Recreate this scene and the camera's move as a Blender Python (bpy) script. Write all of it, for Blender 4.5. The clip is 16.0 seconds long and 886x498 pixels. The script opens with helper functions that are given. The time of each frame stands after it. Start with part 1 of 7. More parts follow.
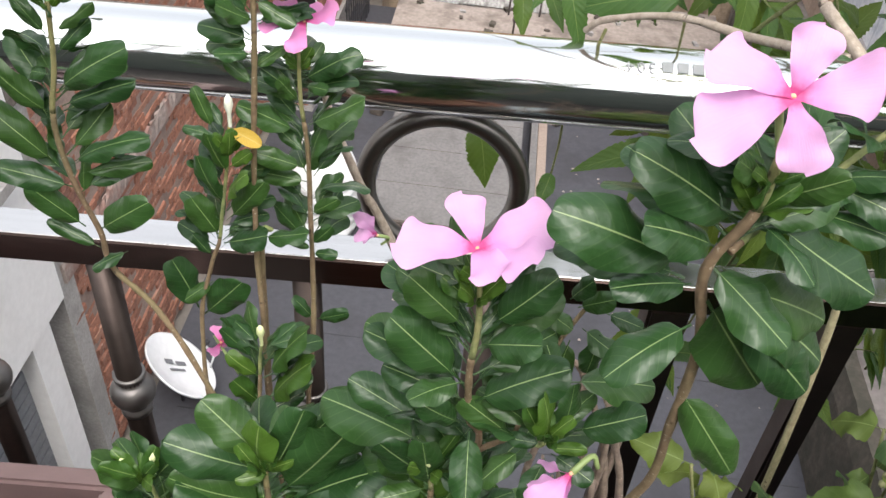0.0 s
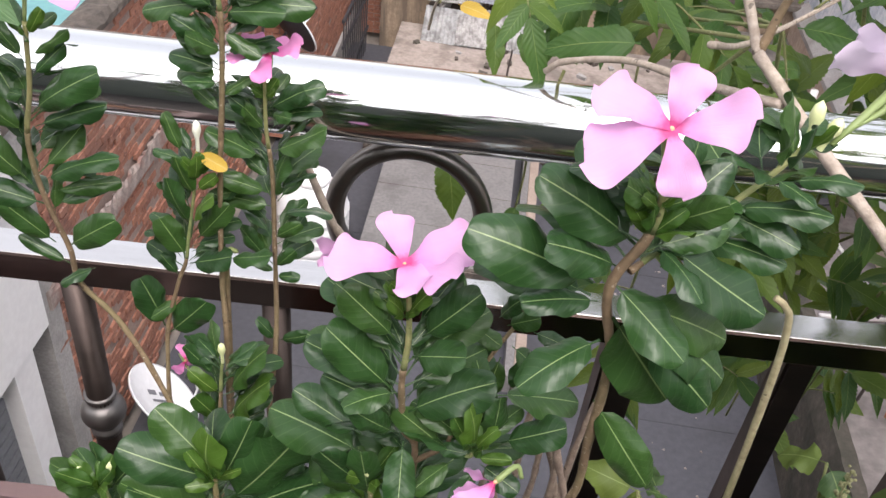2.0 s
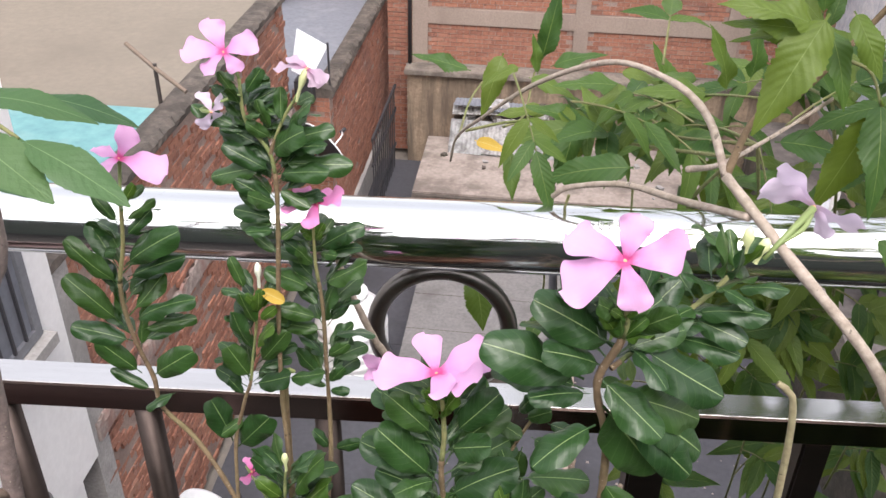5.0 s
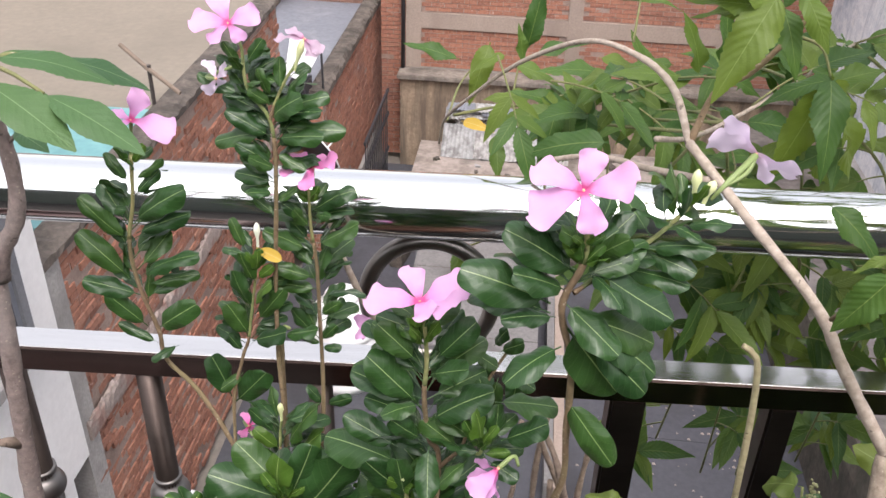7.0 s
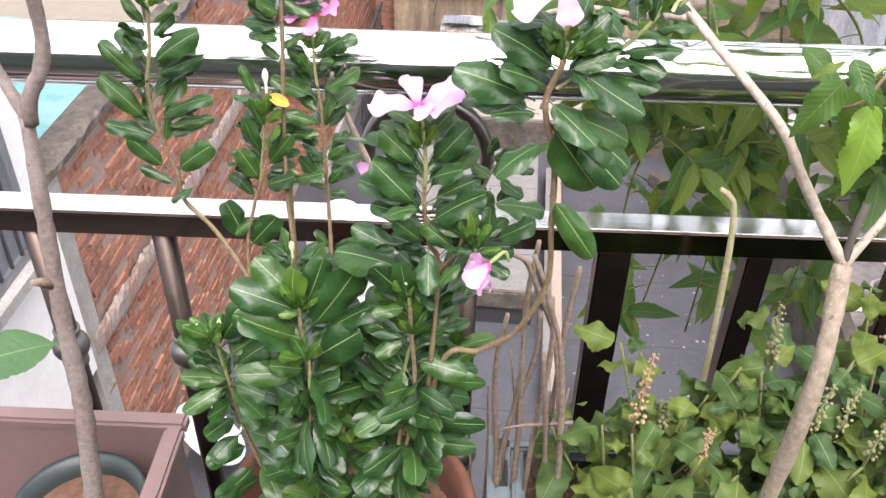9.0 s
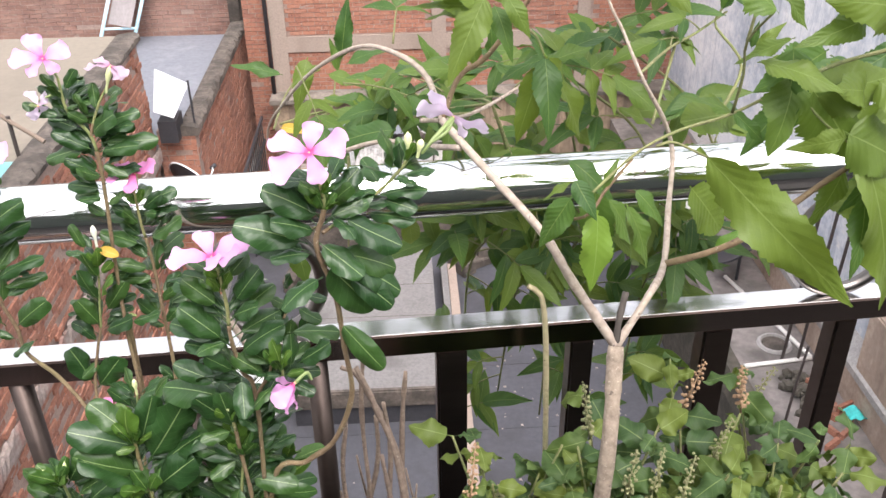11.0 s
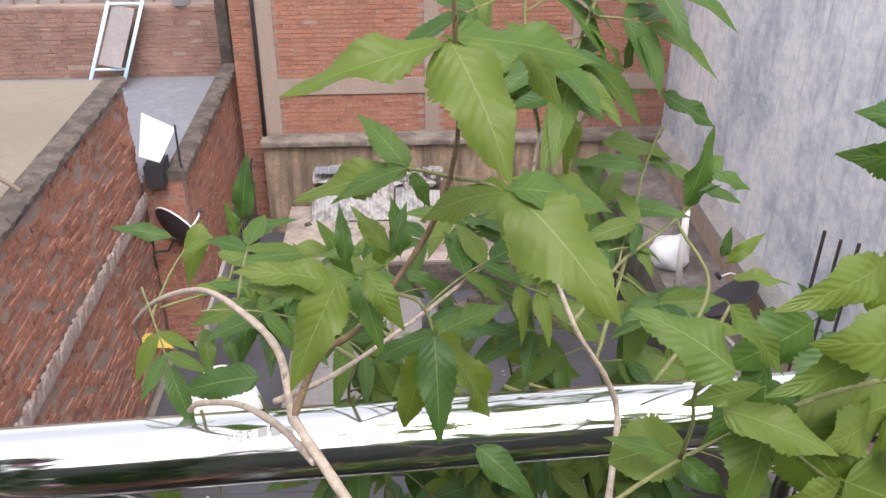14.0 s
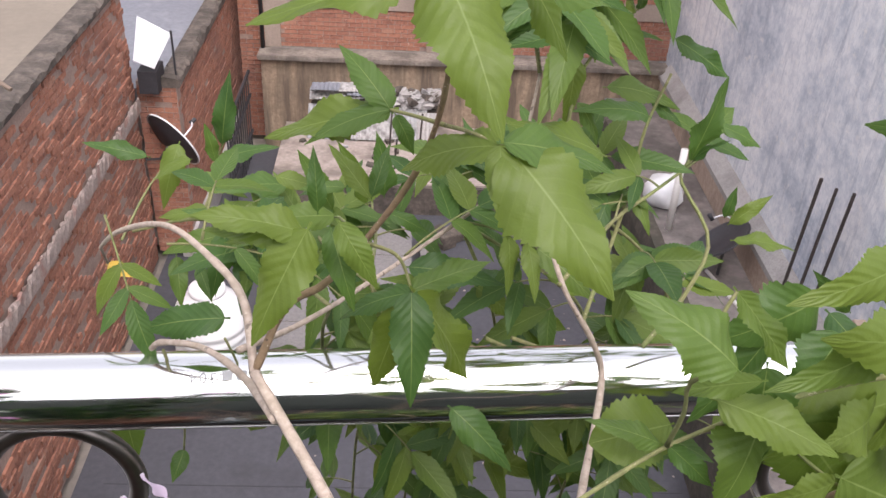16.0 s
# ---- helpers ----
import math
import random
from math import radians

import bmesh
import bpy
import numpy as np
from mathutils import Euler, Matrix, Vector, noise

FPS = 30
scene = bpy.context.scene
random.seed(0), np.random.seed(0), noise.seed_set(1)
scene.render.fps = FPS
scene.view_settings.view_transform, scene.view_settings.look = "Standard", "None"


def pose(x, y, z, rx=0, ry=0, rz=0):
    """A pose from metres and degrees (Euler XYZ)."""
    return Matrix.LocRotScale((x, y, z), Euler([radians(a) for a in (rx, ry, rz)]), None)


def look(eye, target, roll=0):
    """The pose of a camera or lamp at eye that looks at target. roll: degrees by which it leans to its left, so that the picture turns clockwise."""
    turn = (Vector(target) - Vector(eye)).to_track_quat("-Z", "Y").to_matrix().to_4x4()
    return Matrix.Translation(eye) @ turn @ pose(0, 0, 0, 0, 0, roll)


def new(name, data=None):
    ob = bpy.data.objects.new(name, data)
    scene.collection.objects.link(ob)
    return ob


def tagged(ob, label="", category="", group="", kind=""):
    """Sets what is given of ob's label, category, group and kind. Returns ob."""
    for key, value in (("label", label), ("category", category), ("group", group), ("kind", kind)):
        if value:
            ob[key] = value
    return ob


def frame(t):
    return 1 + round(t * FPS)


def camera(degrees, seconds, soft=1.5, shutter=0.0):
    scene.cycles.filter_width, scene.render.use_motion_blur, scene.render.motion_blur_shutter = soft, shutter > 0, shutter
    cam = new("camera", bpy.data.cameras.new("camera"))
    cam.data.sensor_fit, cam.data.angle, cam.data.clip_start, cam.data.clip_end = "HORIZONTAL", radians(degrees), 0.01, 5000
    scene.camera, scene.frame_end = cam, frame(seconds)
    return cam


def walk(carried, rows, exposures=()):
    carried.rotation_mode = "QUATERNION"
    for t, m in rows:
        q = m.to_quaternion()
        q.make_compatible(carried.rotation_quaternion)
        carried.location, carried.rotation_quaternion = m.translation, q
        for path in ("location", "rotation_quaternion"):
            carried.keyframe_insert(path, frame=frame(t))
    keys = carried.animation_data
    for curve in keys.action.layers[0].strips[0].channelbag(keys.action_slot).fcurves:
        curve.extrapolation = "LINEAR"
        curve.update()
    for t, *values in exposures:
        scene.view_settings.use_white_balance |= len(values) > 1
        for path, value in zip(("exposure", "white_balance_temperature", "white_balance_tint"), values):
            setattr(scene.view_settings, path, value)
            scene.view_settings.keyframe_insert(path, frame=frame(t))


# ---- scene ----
cam = camera(52.01, 16.0)
PATH = [
    (0, (-0.0560, -0.5902, 1.4027), (-0.0404, 0.8996, 0.0684), 5.06),
    (0.5, (-0.0712, -0.5761, 1.3902), (-0.0506, 0.9063, 0.0479), 5.78),
    (1, (-0.0615, -0.5845, 1.3975), (-0.0417, 0.9208, 0.0808), 7.18),
    (1.5, (-0.0438, -0.6025, 1.4061), (-0.0212, 0.9252, 0.1155), 7.37),
    (2, (-0.0333, -0.6132, 1.4148), (-0.0056, 0.9330, 0.1465), 6.95),
    (2.5, (-0.0247, -0.6199, 1.4219), (0.0026, 0.9501, 0.1832), 6.04),
    (3, (-0.0242, -0.6267, 1.4274), (0.0040, 0.9572, 0.2066), 5.71),
    (3.5, (-0.0308, -0.6362, 1.4400), (-0.0400, 0.9706, 0.2492), 3.35),
    (4, (-0.0368, -0.6489, 1.4554), (-0.0971, 0.9881, 0.3079), 1.64),
    (4.2, (-0.0354, -0.6559, 1.4622), (-0.1087, 0.9981, 0.3401), 1.21),
    (6.5, (-0.0162, -0.7299, 1.4802), (-0.0798, 0.9602, 0.4128), 1.29),
    (7, (-0.0184, -0.7429, 1.4745), (-0.0738, 0.9448, 0.4027), 1.83),
    (7.5, (-0.0168, -0.7508, 1.4570), (-0.0656, 0.9104, 0.3443), 1.99),
    (8, (-0.0180, -0.7774, 1.4510), (-0.0710, 0.8500, 0.2896), 1.46),
    (10.3, (0.0330, -0.8674, 1.4775), (0.0474, 0.7076, 0.2450), -0.56),
    (10.5, (0.0521, -0.8729, 1.4916), (0.1043, 0.7327, 0.3002), -1.21),
    (11, (0.0599, -0.8909, 1.5167), (0.2324, 0.8088, 0.4769), -0.96),
    (11.5, (0.0588, -0.8766, 1.5361), (0.2646, 0.8428, 0.5355), -1.09),
    (12, (0.0710, -0.8485, 1.5443), (0.3067, 0.8898, 0.5837), -0.52),
    (12.5, (0.0926, -0.7817, 1.5557), (0.3435, 0.9766, 0.6363), -0.37),
    (13, (0.1110, -0.7347, 1.5698), (0.3695, 1.0303, 0.6655), 0.78),
    (13.5, (0.1492, -0.6721, 1.5763), (0.3762, 1.0801, 0.6392), 0.45),
    (14, (0.1857, -0.6166, 1.5815), (0.3722, 1.1199, 0.6069), -0.18),
    (14.5, (0.1969, -0.5827, 1.5783), (0.3831, 1.1277, 0.5584), -0.38),
    (15, (0.1912, -0.5782, 1.5827), (0.3813, 1.1244, 0.5506), 0.85),
    (15.5, (0.1966, -0.5674, 1.5803), (0.3905, 1.1034, 0.4983), 2.38),
    (16, (0.1973, -0.5666, 1.5721), (0.3953, 1.0807, 0.4553), 3.57),
]
EXPOSURE = [(0.0, 0.2, 6500, 11), (1.0, 0.18, 6500, 15), (3.0, 0.17, 6500, 16), (7.2, 0.19, 6500, 16), (8.0, 0.57, 6500, 15), (10.5, 0.91, 6500, 16), (11.0, 0.56, 6500, 15), (12.5, 0.48, 6500, 14), (13.5, 0.28, 6500, 16), (14.5, 0.12, 6500, 18), (16.0, 0.1, 6500, 20)]
walk(cam, [(t, look(eye, target, roll)) for t, eye, target, roll in PATH], exposures=EXPOSURE)


# ---- light ----
SKY = 0.33
world = bpy.data.worlds.new("sky")
scene.world = world
world.use_nodes = True
wn = world.node_tree
sky = wn.nodes.new("ShaderNodeTexSky")
sky.sky_type = "NISHITA"
sky.sun_disc = False
sky.sun_elevation, sky.sun_rotation = radians(60), radians(168)
sky.air_density, sky.dust_density, sky.ozone_density = 1.6, 5.0, 1.0
overcast = wn.nodes.new("ShaderNodeHueSaturation")
overcast.inputs["Saturation"].default_value = 0.25
wn.links.new(sky.outputs["Color"], overcast.inputs["Color"])
wn.links.new(overcast.outputs["Color"], wn.nodes["Background"].inputs["Color"])
wn.nodes["Background"].inputs["Strength"].default_value = SKY
sun = new("sun", bpy.data.lights.new("sun", "SUN"))
sun.data.energy, sun.data.angle, sun.data.color = 0.8, radians(24), (1.0, 0.97, 0.92)
sun.matrix_world = look((1.3, -5.5, 10.5), (0, 0.4, 0))


# ---- materials ----
def mat(name, build):
    m = bpy.data.materials.new(name)
    m.use_nodes = True
    build(m.node_tree, m.node_tree.nodes["Principled BSDF"])
    return m


def node(nt, kind, **values):
    n = nt.nodes.new(kind)
    for key, value in values.items():
        n.inputs[key.replace("_", " ")].default_value = value
    return n


def coords(nt, kind="Object"):
    return nt.nodes.new("ShaderNodeTexCoord").outputs[kind]


def noise_at(nt, vector, scale, detail=4.0, rough=0.6):
    n = node(nt, "ShaderNodeTexNoise", Scale=scale, Detail=detail, Roughness=rough)
    nt.links.new(vector, n.inputs["Vector"])
    return n.outputs["Fac"]


def ramp(nt, fac, *stops):
    n = nt.nodes.new("ShaderNodeValToRGB")
    while len(n.color_ramp.elements) < len(stops):
        n.color_ramp.elements.new(0.5)
    for e, (at, c) in zip(n.color_ramp.elements, stops):
        e.position, e.color = at, (*c, 1) if len(c) == 3 else c
    nt.links.new(fac, n.inputs["Fac"])
    return n.outputs["Color"]


def blend(nt, fac, a, b, mode="MIX"):
    n = nt.nodes.new("ShaderNodeMix")
    n.data_type, n.blend_type = "RGBA", mode
    for key, v in (("Factor", fac), ("A", a), ("B", b)):
        socket = [s for s in n.inputs if s.name == key and s.type == ("VALUE" if key == "Factor" else "RGBA")][0]
        if isinstance(v, (int, float)):
            socket.default_value = v
        elif isinstance(v, tuple):
            socket.default_value = (*v, 1)
        else:
            nt.links.new(v, socket)
    return [s for s in n.outputs if s.type == "RGBA"][0]


def calc(nt, op, a, b=0.0):
    n = nt.nodes.new("ShaderNodeMath")
    n.operation = op
    for i, v in enumerate((a, b)):
        if isinstance(v, (int, float)):
            n.inputs[i].default_value = v
        else:
            nt.links.new(v, n.inputs[i])
    return n.outputs[0]


def bump(nt, bsdf, height, strength=0.4, distance=0.01):
    n = node(nt, "ShaderNodeBump", Strength=strength, Distance=distance)
    nt.links.new(height, n.inputs["Height"])
    nt.links.new(n.outputs["Normal"], bsdf.inputs["Normal"])


def rough_surface(light, dark, stain, fine=30.0, broad=1.2, roughness=0.9, depth=0.02, streak=1.0, stain_at=(0.5, 0.72)):
    """A weathered mineral surface: grain, broad patches and stains, streaked downwards where streak < 1."""
    def build(nt, b):
        v = coords(nt)
        m = nt.nodes.new("ShaderNodeMapping")
        m.inputs["Scale"].default_value = (1, 1, streak)
        nt.links.new(v, m.inputs["Vector"])
        v2 = m.outputs["Vector"]
        c = ramp(nt, noise_at(nt, v, fine), (0.35, dark), (0.65, light))
        patches = noise_at(nt, v2, broad, 6)
        c = blend(nt, ramp(nt, patches, (stain_at[0], (0, 0, 0)), (stain_at[1], (1, 1, 1))), c, stain)
        c = blend(nt, 0.35, c, ramp(nt, noise_at(nt, v2, broad * 5, 5), (0.3, dark), (0.7, light)))
        nt.links.new(c, b.inputs["Base Color"])
        b.inputs["Roughness"].default_value = roughness
        bump(nt, b, noise_at(nt, v, fine * 0.7, 6), 0.5, depth)
    return build


def brick_look(single, worn=0.0):
    """Worn red brick; tone by piece, smeared with pale mortar; worn: how far it has greyed."""
    def build(nt, b):
        v = coords(nt)
        if single:
            r = nt.nodes.new("ShaderNodeObjectInfo").outputs["Random"]
            geo = nt.nodes.new("ShaderNodeNewGeometry").outputs["Position"]
            v = geo
        else:
            r = nt.nodes.new("ShaderNodeNewGeometry").outputs["Random Per Island"]
            v = nt.nodes.new("ShaderNodeNewGeometry").outputs["Position"]
        c = ramp(nt, r, (0.0, (0.17, 0.075, 0.052)), (0.2, (0.255, 0.112, 0.074)), (0.7, (0.37, 0.165, 0.106)), (0.93, (0.30, 0.145, 0.10)), (1.0, (0.40, 0.235, 0.165)))
        c = blend(nt, 0.45, c, ramp(nt, noise_at(nt, v, 22, 5), (0.3, (0.17, 0.066, 0.044)), (0.7, (0.44, 0.205, 0.135))))
        smear = ramp(nt, noise_at(nt, v, 6.5, 9, 0.72), (0.56, (0, 0, 0)), (0.74, (0.42, 0.42, 0.42)))
        c = blend(nt, smear, c, (0.46, 0.38, 0.33))
        pits = ramp(nt, noise_at(nt, v, 11, 6, 0.75), (0.33, (0.75, 0.75, 0.75)), (0.43, (0, 0, 0)))
        c = blend(nt, pits, c, (0.10, 0.048, 0.036))
        flecks = ramp(nt, noise_at(nt, v, 16, 5, 0.7), (0.62, (0, 0, 0)), (0.70, (0.7, 0.7, 0.7)))
        c = blend(nt, flecks, c, (0.58, 0.44, 0.38))
        soot = ramp(nt, noise_at(nt, v, 0.8, 5), (0.55, (0, 0, 0)), (0.75, (0.6, 0.6, 0.6)))
        c = blend(nt, soot, c, (0.16, 0.10, 0.085))
        if worn:
            c = blend(nt, worn, c, ramp(nt, noise_at(nt, v, 3.0, 6), (0.35, (0.11, 0.085, 0.08)), (0.65, (0.27, 0.20, 0.175))))
        nt.links.new(c, b.inputs["Base Color"])
        b.inputs["Roughness"].default_value = 0.95
        bump(nt, b, noise_at(nt, v, 60, 5), 0.6, 0.01)
    return build


def blue_look(nt, b):
    """Thin blue-white wash over plaster: cloudy patches, brush bands, dark weeping stains."""
    v = nt.nodes.new("ShaderNodeNewGeometry").outputs["Position"]

    def stretched(*scale):
        m = nt.nodes.new("ShaderNodeMapping")
        m.inputs["Scale"].default_value = scale
        nt.links.new(v, m.inputs["Vector"])
        return m.outputs["Vector"]
    c = ramp(nt, noise_at(nt, v, 0.55, 10, 0.70), (0.40, (0.34, 0.40, 0.48)), (0.48, (0.60, 0.645, 0.695)), (0.55, (0.82, 0.835, 0.85)))
    c = blend(nt, 0.40, c, ramp(nt, noise_at(nt, stretched(1, 1.2, 1.6), 4.2, 9, 0.74), (0.42, (0.40, 0.445, 0.51)), (0.55, (0.77, 0.78, 0.79))))
    brush = ramp(nt, noise_at(nt, stretched(1, 7, 1.4), 5, 6, 0.7), (0.52, (0, 0, 0)), (0.66, (0.55, 0.55, 0.55)))
    c = blend(nt, brush, c, (0.42, 0.47, 0.54))
    weep = ramp(nt, noise_at(nt, stretched(3, 3, 0.35), 1.6, 6, 0.7), (0.54, (0, 0, 0)), (0.68, (0.6, 0.6, 0.6)))
    c = blend(nt, weep, c, (0.27, 0.315, 0.385))
    chalk = ramp(nt, noise_at(nt, v, 7, 8, 0.75), (0.55, (0, 0, 0)), (0.68, (0.7, 0.7, 0.7)))
    c = blend(nt, chalk, c, (0.82, 0.80, 0.76))
    nt.links.new(c, b.inputs["Base Color"])
    b.inputs["Roughness"].default_value = 0.9
    bump(nt, b, noise_at(nt, v, 14, 6), 0.4, 0.01)


def steel(tint, roughness, streaks):
    def build(nt, b):
        b.inputs["Metallic"].default_value = 1.0
        v = coords(nt)
        m = nt.nodes.new("ShaderNodeMapping")
        m.inputs["Scale"].default_value = (0.6, 9, 9)
        nt.links.new(v, m.inputs["Vector"])
        n = noise_at(nt, m.outputs["Vector"], streaks, 4)
        c = ramp(nt, n, (0.3, tuple(0.88 * t for t in tint)), (0.7, tint))
        nt.links.new(c, b.inputs["Base Color"])
        r = nt.nodes.new("ShaderNodeMapRange")
        r.inputs["To Min"].default_value, r.inputs["To Max"].default_value = roughness * 0.7, roughness * 1.5
        nt.links.new(noise_at(nt, v, 35, 6), r.inputs["Value"])
        nt.links.new(r.outputs["Result"], b.inputs["Roughness"])
        bump(nt, b, noise_at(nt, m.outputs["Vector"], 5, 2), 0.04, 0.004)
    return build


def leaf_look(base, deep, young, rib, roughness=0.38, glow=0.25, rib_width=0.05, veins=9.0, coat=0.0, vein_tone=0.10, relief=0.15):
    """A leaf blade: UV runs along and across; pale midrib, side veins, tone by leaf."""
    def build(nt, b):
        uv = nt.nodes.new("ShaderNodeUVMap").outputs["UV"]
        s = nt.nodes.new("ShaderNodeSeparateXYZ")
        nt.links.new(uv, s.inputs[0])
        along, across = s.outputs[0], s.outputs[1]
        off = calc(nt, "ABSOLUTE", calc(nt, "SUBTRACT", across, 0.5))
        r = nt.nodes.new("ShaderNodeObjectInfo").outputs["Random"]
        c = ramp(nt, r, (0.0, deep), (0.45, base), (0.85, young), (1.0, young))
        geo = nt.nodes.new("ShaderNodeNewGeometry").outputs["Position"]
        c = blend(nt, 0.35, c, ramp(nt, noise_at(nt, geo, 45, 4), (0.3, deep), (0.75, base)))
        # side veins run outwards and forwards
        wave = calc(nt, "SINE", calc(nt, "MULTIPLY", calc(nt, "SUBTRACT", along, calc(nt, "MULTIPLY", off, 0.45)), veins * 6.283))
        vein = ramp(nt, wave, (0.86, (0, 0, 0)), (1.0, (vein_tone,) * 3))
        c = blend(nt, vein, c, rib)
        mid = ramp(nt, off, (0.0, (0.9, 0.9, 0.9)), (rib_width, (0, 0, 0)))
        c = blend(nt, mid, c, rib)
        nt.links.new(c, b.inputs["Base Color"])
        b.inputs["Roughness"].default_value = roughness
        b.inputs["Coat Weight"].default_value = coat
        b.inputs["Specular IOR Level"].default_value = 0.34
        b.inputs["Coat Roughness"].default_value = 0.3
        dents = noise_at(nt, geo, 110, 3)
        bump(nt, b, calc(nt, "ADD", calc(nt, "MULTIPLY", wave, relief), calc(nt, "MULTIPLY", dents, 2.2)), 0.35, 0.0012)
        t = nt.nodes.new("ShaderNodeBsdfTranslucent")
        nt.links.new(blend(nt, 1.0, c, (1.0, 0.94, 0.52), "MULTIPLY"), t.inputs["Color"])
        mix = nt.nodes.new("ShaderNodeMixShader")
        mix.inputs[0].default_value = glow
        nt.links.new(b.outputs[0], mix.inputs[1])
        nt.links.new(t.outputs[0], mix.inputs[2])
        nt.links.new(mix.outputs[0], nt.nodes["Material Output"].inputs["Surface"])
    return build


def petal_look(tip, mid, heart):
    def build(nt, b):
        s = nt.nodes.new("ShaderNodeSeparateXYZ")
        nt.links.new(nt.nodes.new("ShaderNodeUVMap").outputs["UV"], s.inputs[0])
        along = s.outputs[0]
        wob = calc(nt, "ADD", along, calc(nt, "MULTIPLY", noise_at(nt, coords(nt), 9, 3), 0.10))
        streak = nt.nodes.new("ShaderNodeMapping")
        streak.inputs["Scale"].default_value = (1.5, 26, 1)
        nt.links.new(nt.nodes["UV Map"].outputs["UV"], streak.inputs["Vector"])
        lines = noise_at(nt, streak.outputs["Vector"], 1.0, 4)
        bump(nt, b, calc(nt, "ADD", lines, noise_at(nt, coords(nt), 5, 3)), 0.14, 0.003)
        c = ramp(nt, wob, (0.15, heart), (0.27, mid), (0.52, tip), (1.0, tuple(min(1, 0.10 + 0.86 * k) for k in tip)))
        c = blend(nt, 0.16, c, ramp(nt, lines, (0.35, mid), (0.65, tip)))
        nt.links.new(c, b.inputs["Base Color"])
        b.inputs["Roughness"].default_value = 0.55
        t = nt.nodes.new("ShaderNodeBsdfTranslucent")
        nt.links.new(c, t.inputs["Color"])
        mix = nt.nodes.new("ShaderNodeMixShader")
        mix.inputs[0].default_value = 0.35
        nt.links.new(b.outputs[0], mix.inputs[1])
        nt.links.new(t.outputs[0], mix.inputs[2])
        nt.links.new(mix.outputs[0], nt.nodes["Material Output"].inputs["Surface"])
    return build


def bark_look(light, dark, green=(0.2, 0.2, 0.1), greenness=0.2):
    def build(nt, b):
        v = nt.nodes.new("ShaderNodeNewGeometry").outputs["Position"]
        c = ramp(nt, noise_at(nt, v, 160, 5), (0.3, dark), (0.7, light))
        c = blend(nt, ramp(nt, noise_at(nt, v, 18, 4), (0.45, (0, 0, 0)), (0.7, (greenness, greenness, greenness))), c, green)
        specks = ramp(nt, noise_at(nt, v, 420, 2), (0.66, (0, 0, 0)), (0.72, (0.5, 0.5, 0.5)))
        c = blend(nt, specks, c, (0.55, 0.48, 0.38))
        scars = ramp(nt, noise_at(nt, v, 130, 2), (0.67, (0, 0, 0)), (0.71, (0.75, 0.75, 0.75)))
        c = blend(nt, scars, c, tuple(0.35 * k for k in dark))
        nt.links.new(c, b.inputs["Base Color"])
        b.inputs["Roughness"].default_value = 0.85
        bump(nt, b, noise_at(nt, v, 240, 5), 0.6, 0.002)
    return build


def plain(color, roughness, grain=40.0, spread=0.18, metallic=0.0):
    def build(nt, b):
        v = coords(nt)
        lo = tuple(c * (1 - spread) for c in color)
        hi = tuple(min(1, c * (1 + spread)) for c in color)
        c = ramp(nt, noise_at(nt, v, grain, 5), (0.3, lo), (0.7, hi))
        c = blend(nt, 0.4, c, ramp(nt, noise_at(nt, v, grain * 0.12, 4), (0.35, lo), (0.65, hi)))
        nt.links.new(c, b.inputs["Base Color"])
        b.inputs["Roughness"].default_value, b.inputs["Metallic"].default_value = roughness, metallic
        bump(nt, b, noise_at(nt, v, grain * 2, 4), 0.2, 0.003)
    return build


M = {}
M["polished"] = mat("polished_steel", steel((0.86, 0.87, 0.86), 0.10, 6))
# light copy of the lower rail's steel, for sky mirrored on its top
M["rail_top_lit"] = mat("low_rail_lit_steel", steel((0.80, 0.78, 0.76), 0.16, 8))
# posts' steel is darkened in place of the dim surroundings they mirror
M["post_steel"] = mat("baluster_steel", steel((0.085, 0.066, 0.058), 0.36, 8))
M["ring"] = mat("grey_ring_steel", steel((0.20, 0.185, 0.175), 0.30, 8))
M["collar"] = mat("dull_steel", steel((0.21, 0.195, 0.185), 0.42, 8))
# dark copy of that steel, for the dim balcony mirrored in its front
M["low_rail"] = mat("low_rail_dimmed_steel", steel((0.22, 0.185, 0.17), 0.16, 8))
M["stamp"] = mat("stamped_ink", plain((0.30, 0.31, 0.31), 0.6))
M["brick_piece"] = mat("brick_piece", brick_look(True))
M["brick"] = mat("brick_course", brick_look(False))
M["brick_old"] = mat("greyed_brick_course", brick_look(False, 0.55))
M["brick_old_piece"] = mat("greyed_brick_piece", brick_look(True, 0.55))
M["mortar"] = mat("mortar", rough_surface((0.35, 0.265, 0.225), (0.24, 0.175, 0.145), (0.14, 0.095, 0.08), 40, 1.5))
M["concrete"] = mat("concrete", rough_surface((0.42, 0.40, 0.38), (0.28, 0.27, 0.26), (0.16, 0.15, 0.14), 35, 1.4))
M["cement_band"] = mat("rough_cement_band", rough_surface((0.36, 0.30, 0.27), (0.22, 0.17, 0.15), (0.26, 0.13, 0.10), 26, 3.5, 0.95, 0.02, 1, (0.50, 0.62)))
M["moss_wall"] = mat("mossy_concrete", rough_surface((0.115, 0.10, 0.08), (0.06, 0.053, 0.042), (0.035, 0.036, 0.026), 16, 3, stain_at=(0.42, 0.6)))
M["sheet"] = mat("dull_white_sheet", plain((0.52, 0.53, 0.55), 0.5, 10, 0.1))
M["old_sheet"] = mat("stained_roof_sheet", rough_surface((0.40, 0.40, 0.39), (0.24, 0.245, 0.25), (0.09, 0.085, 0.08), 8, 5, 0.7, 0.01, 1, (0.46, 0.60)))
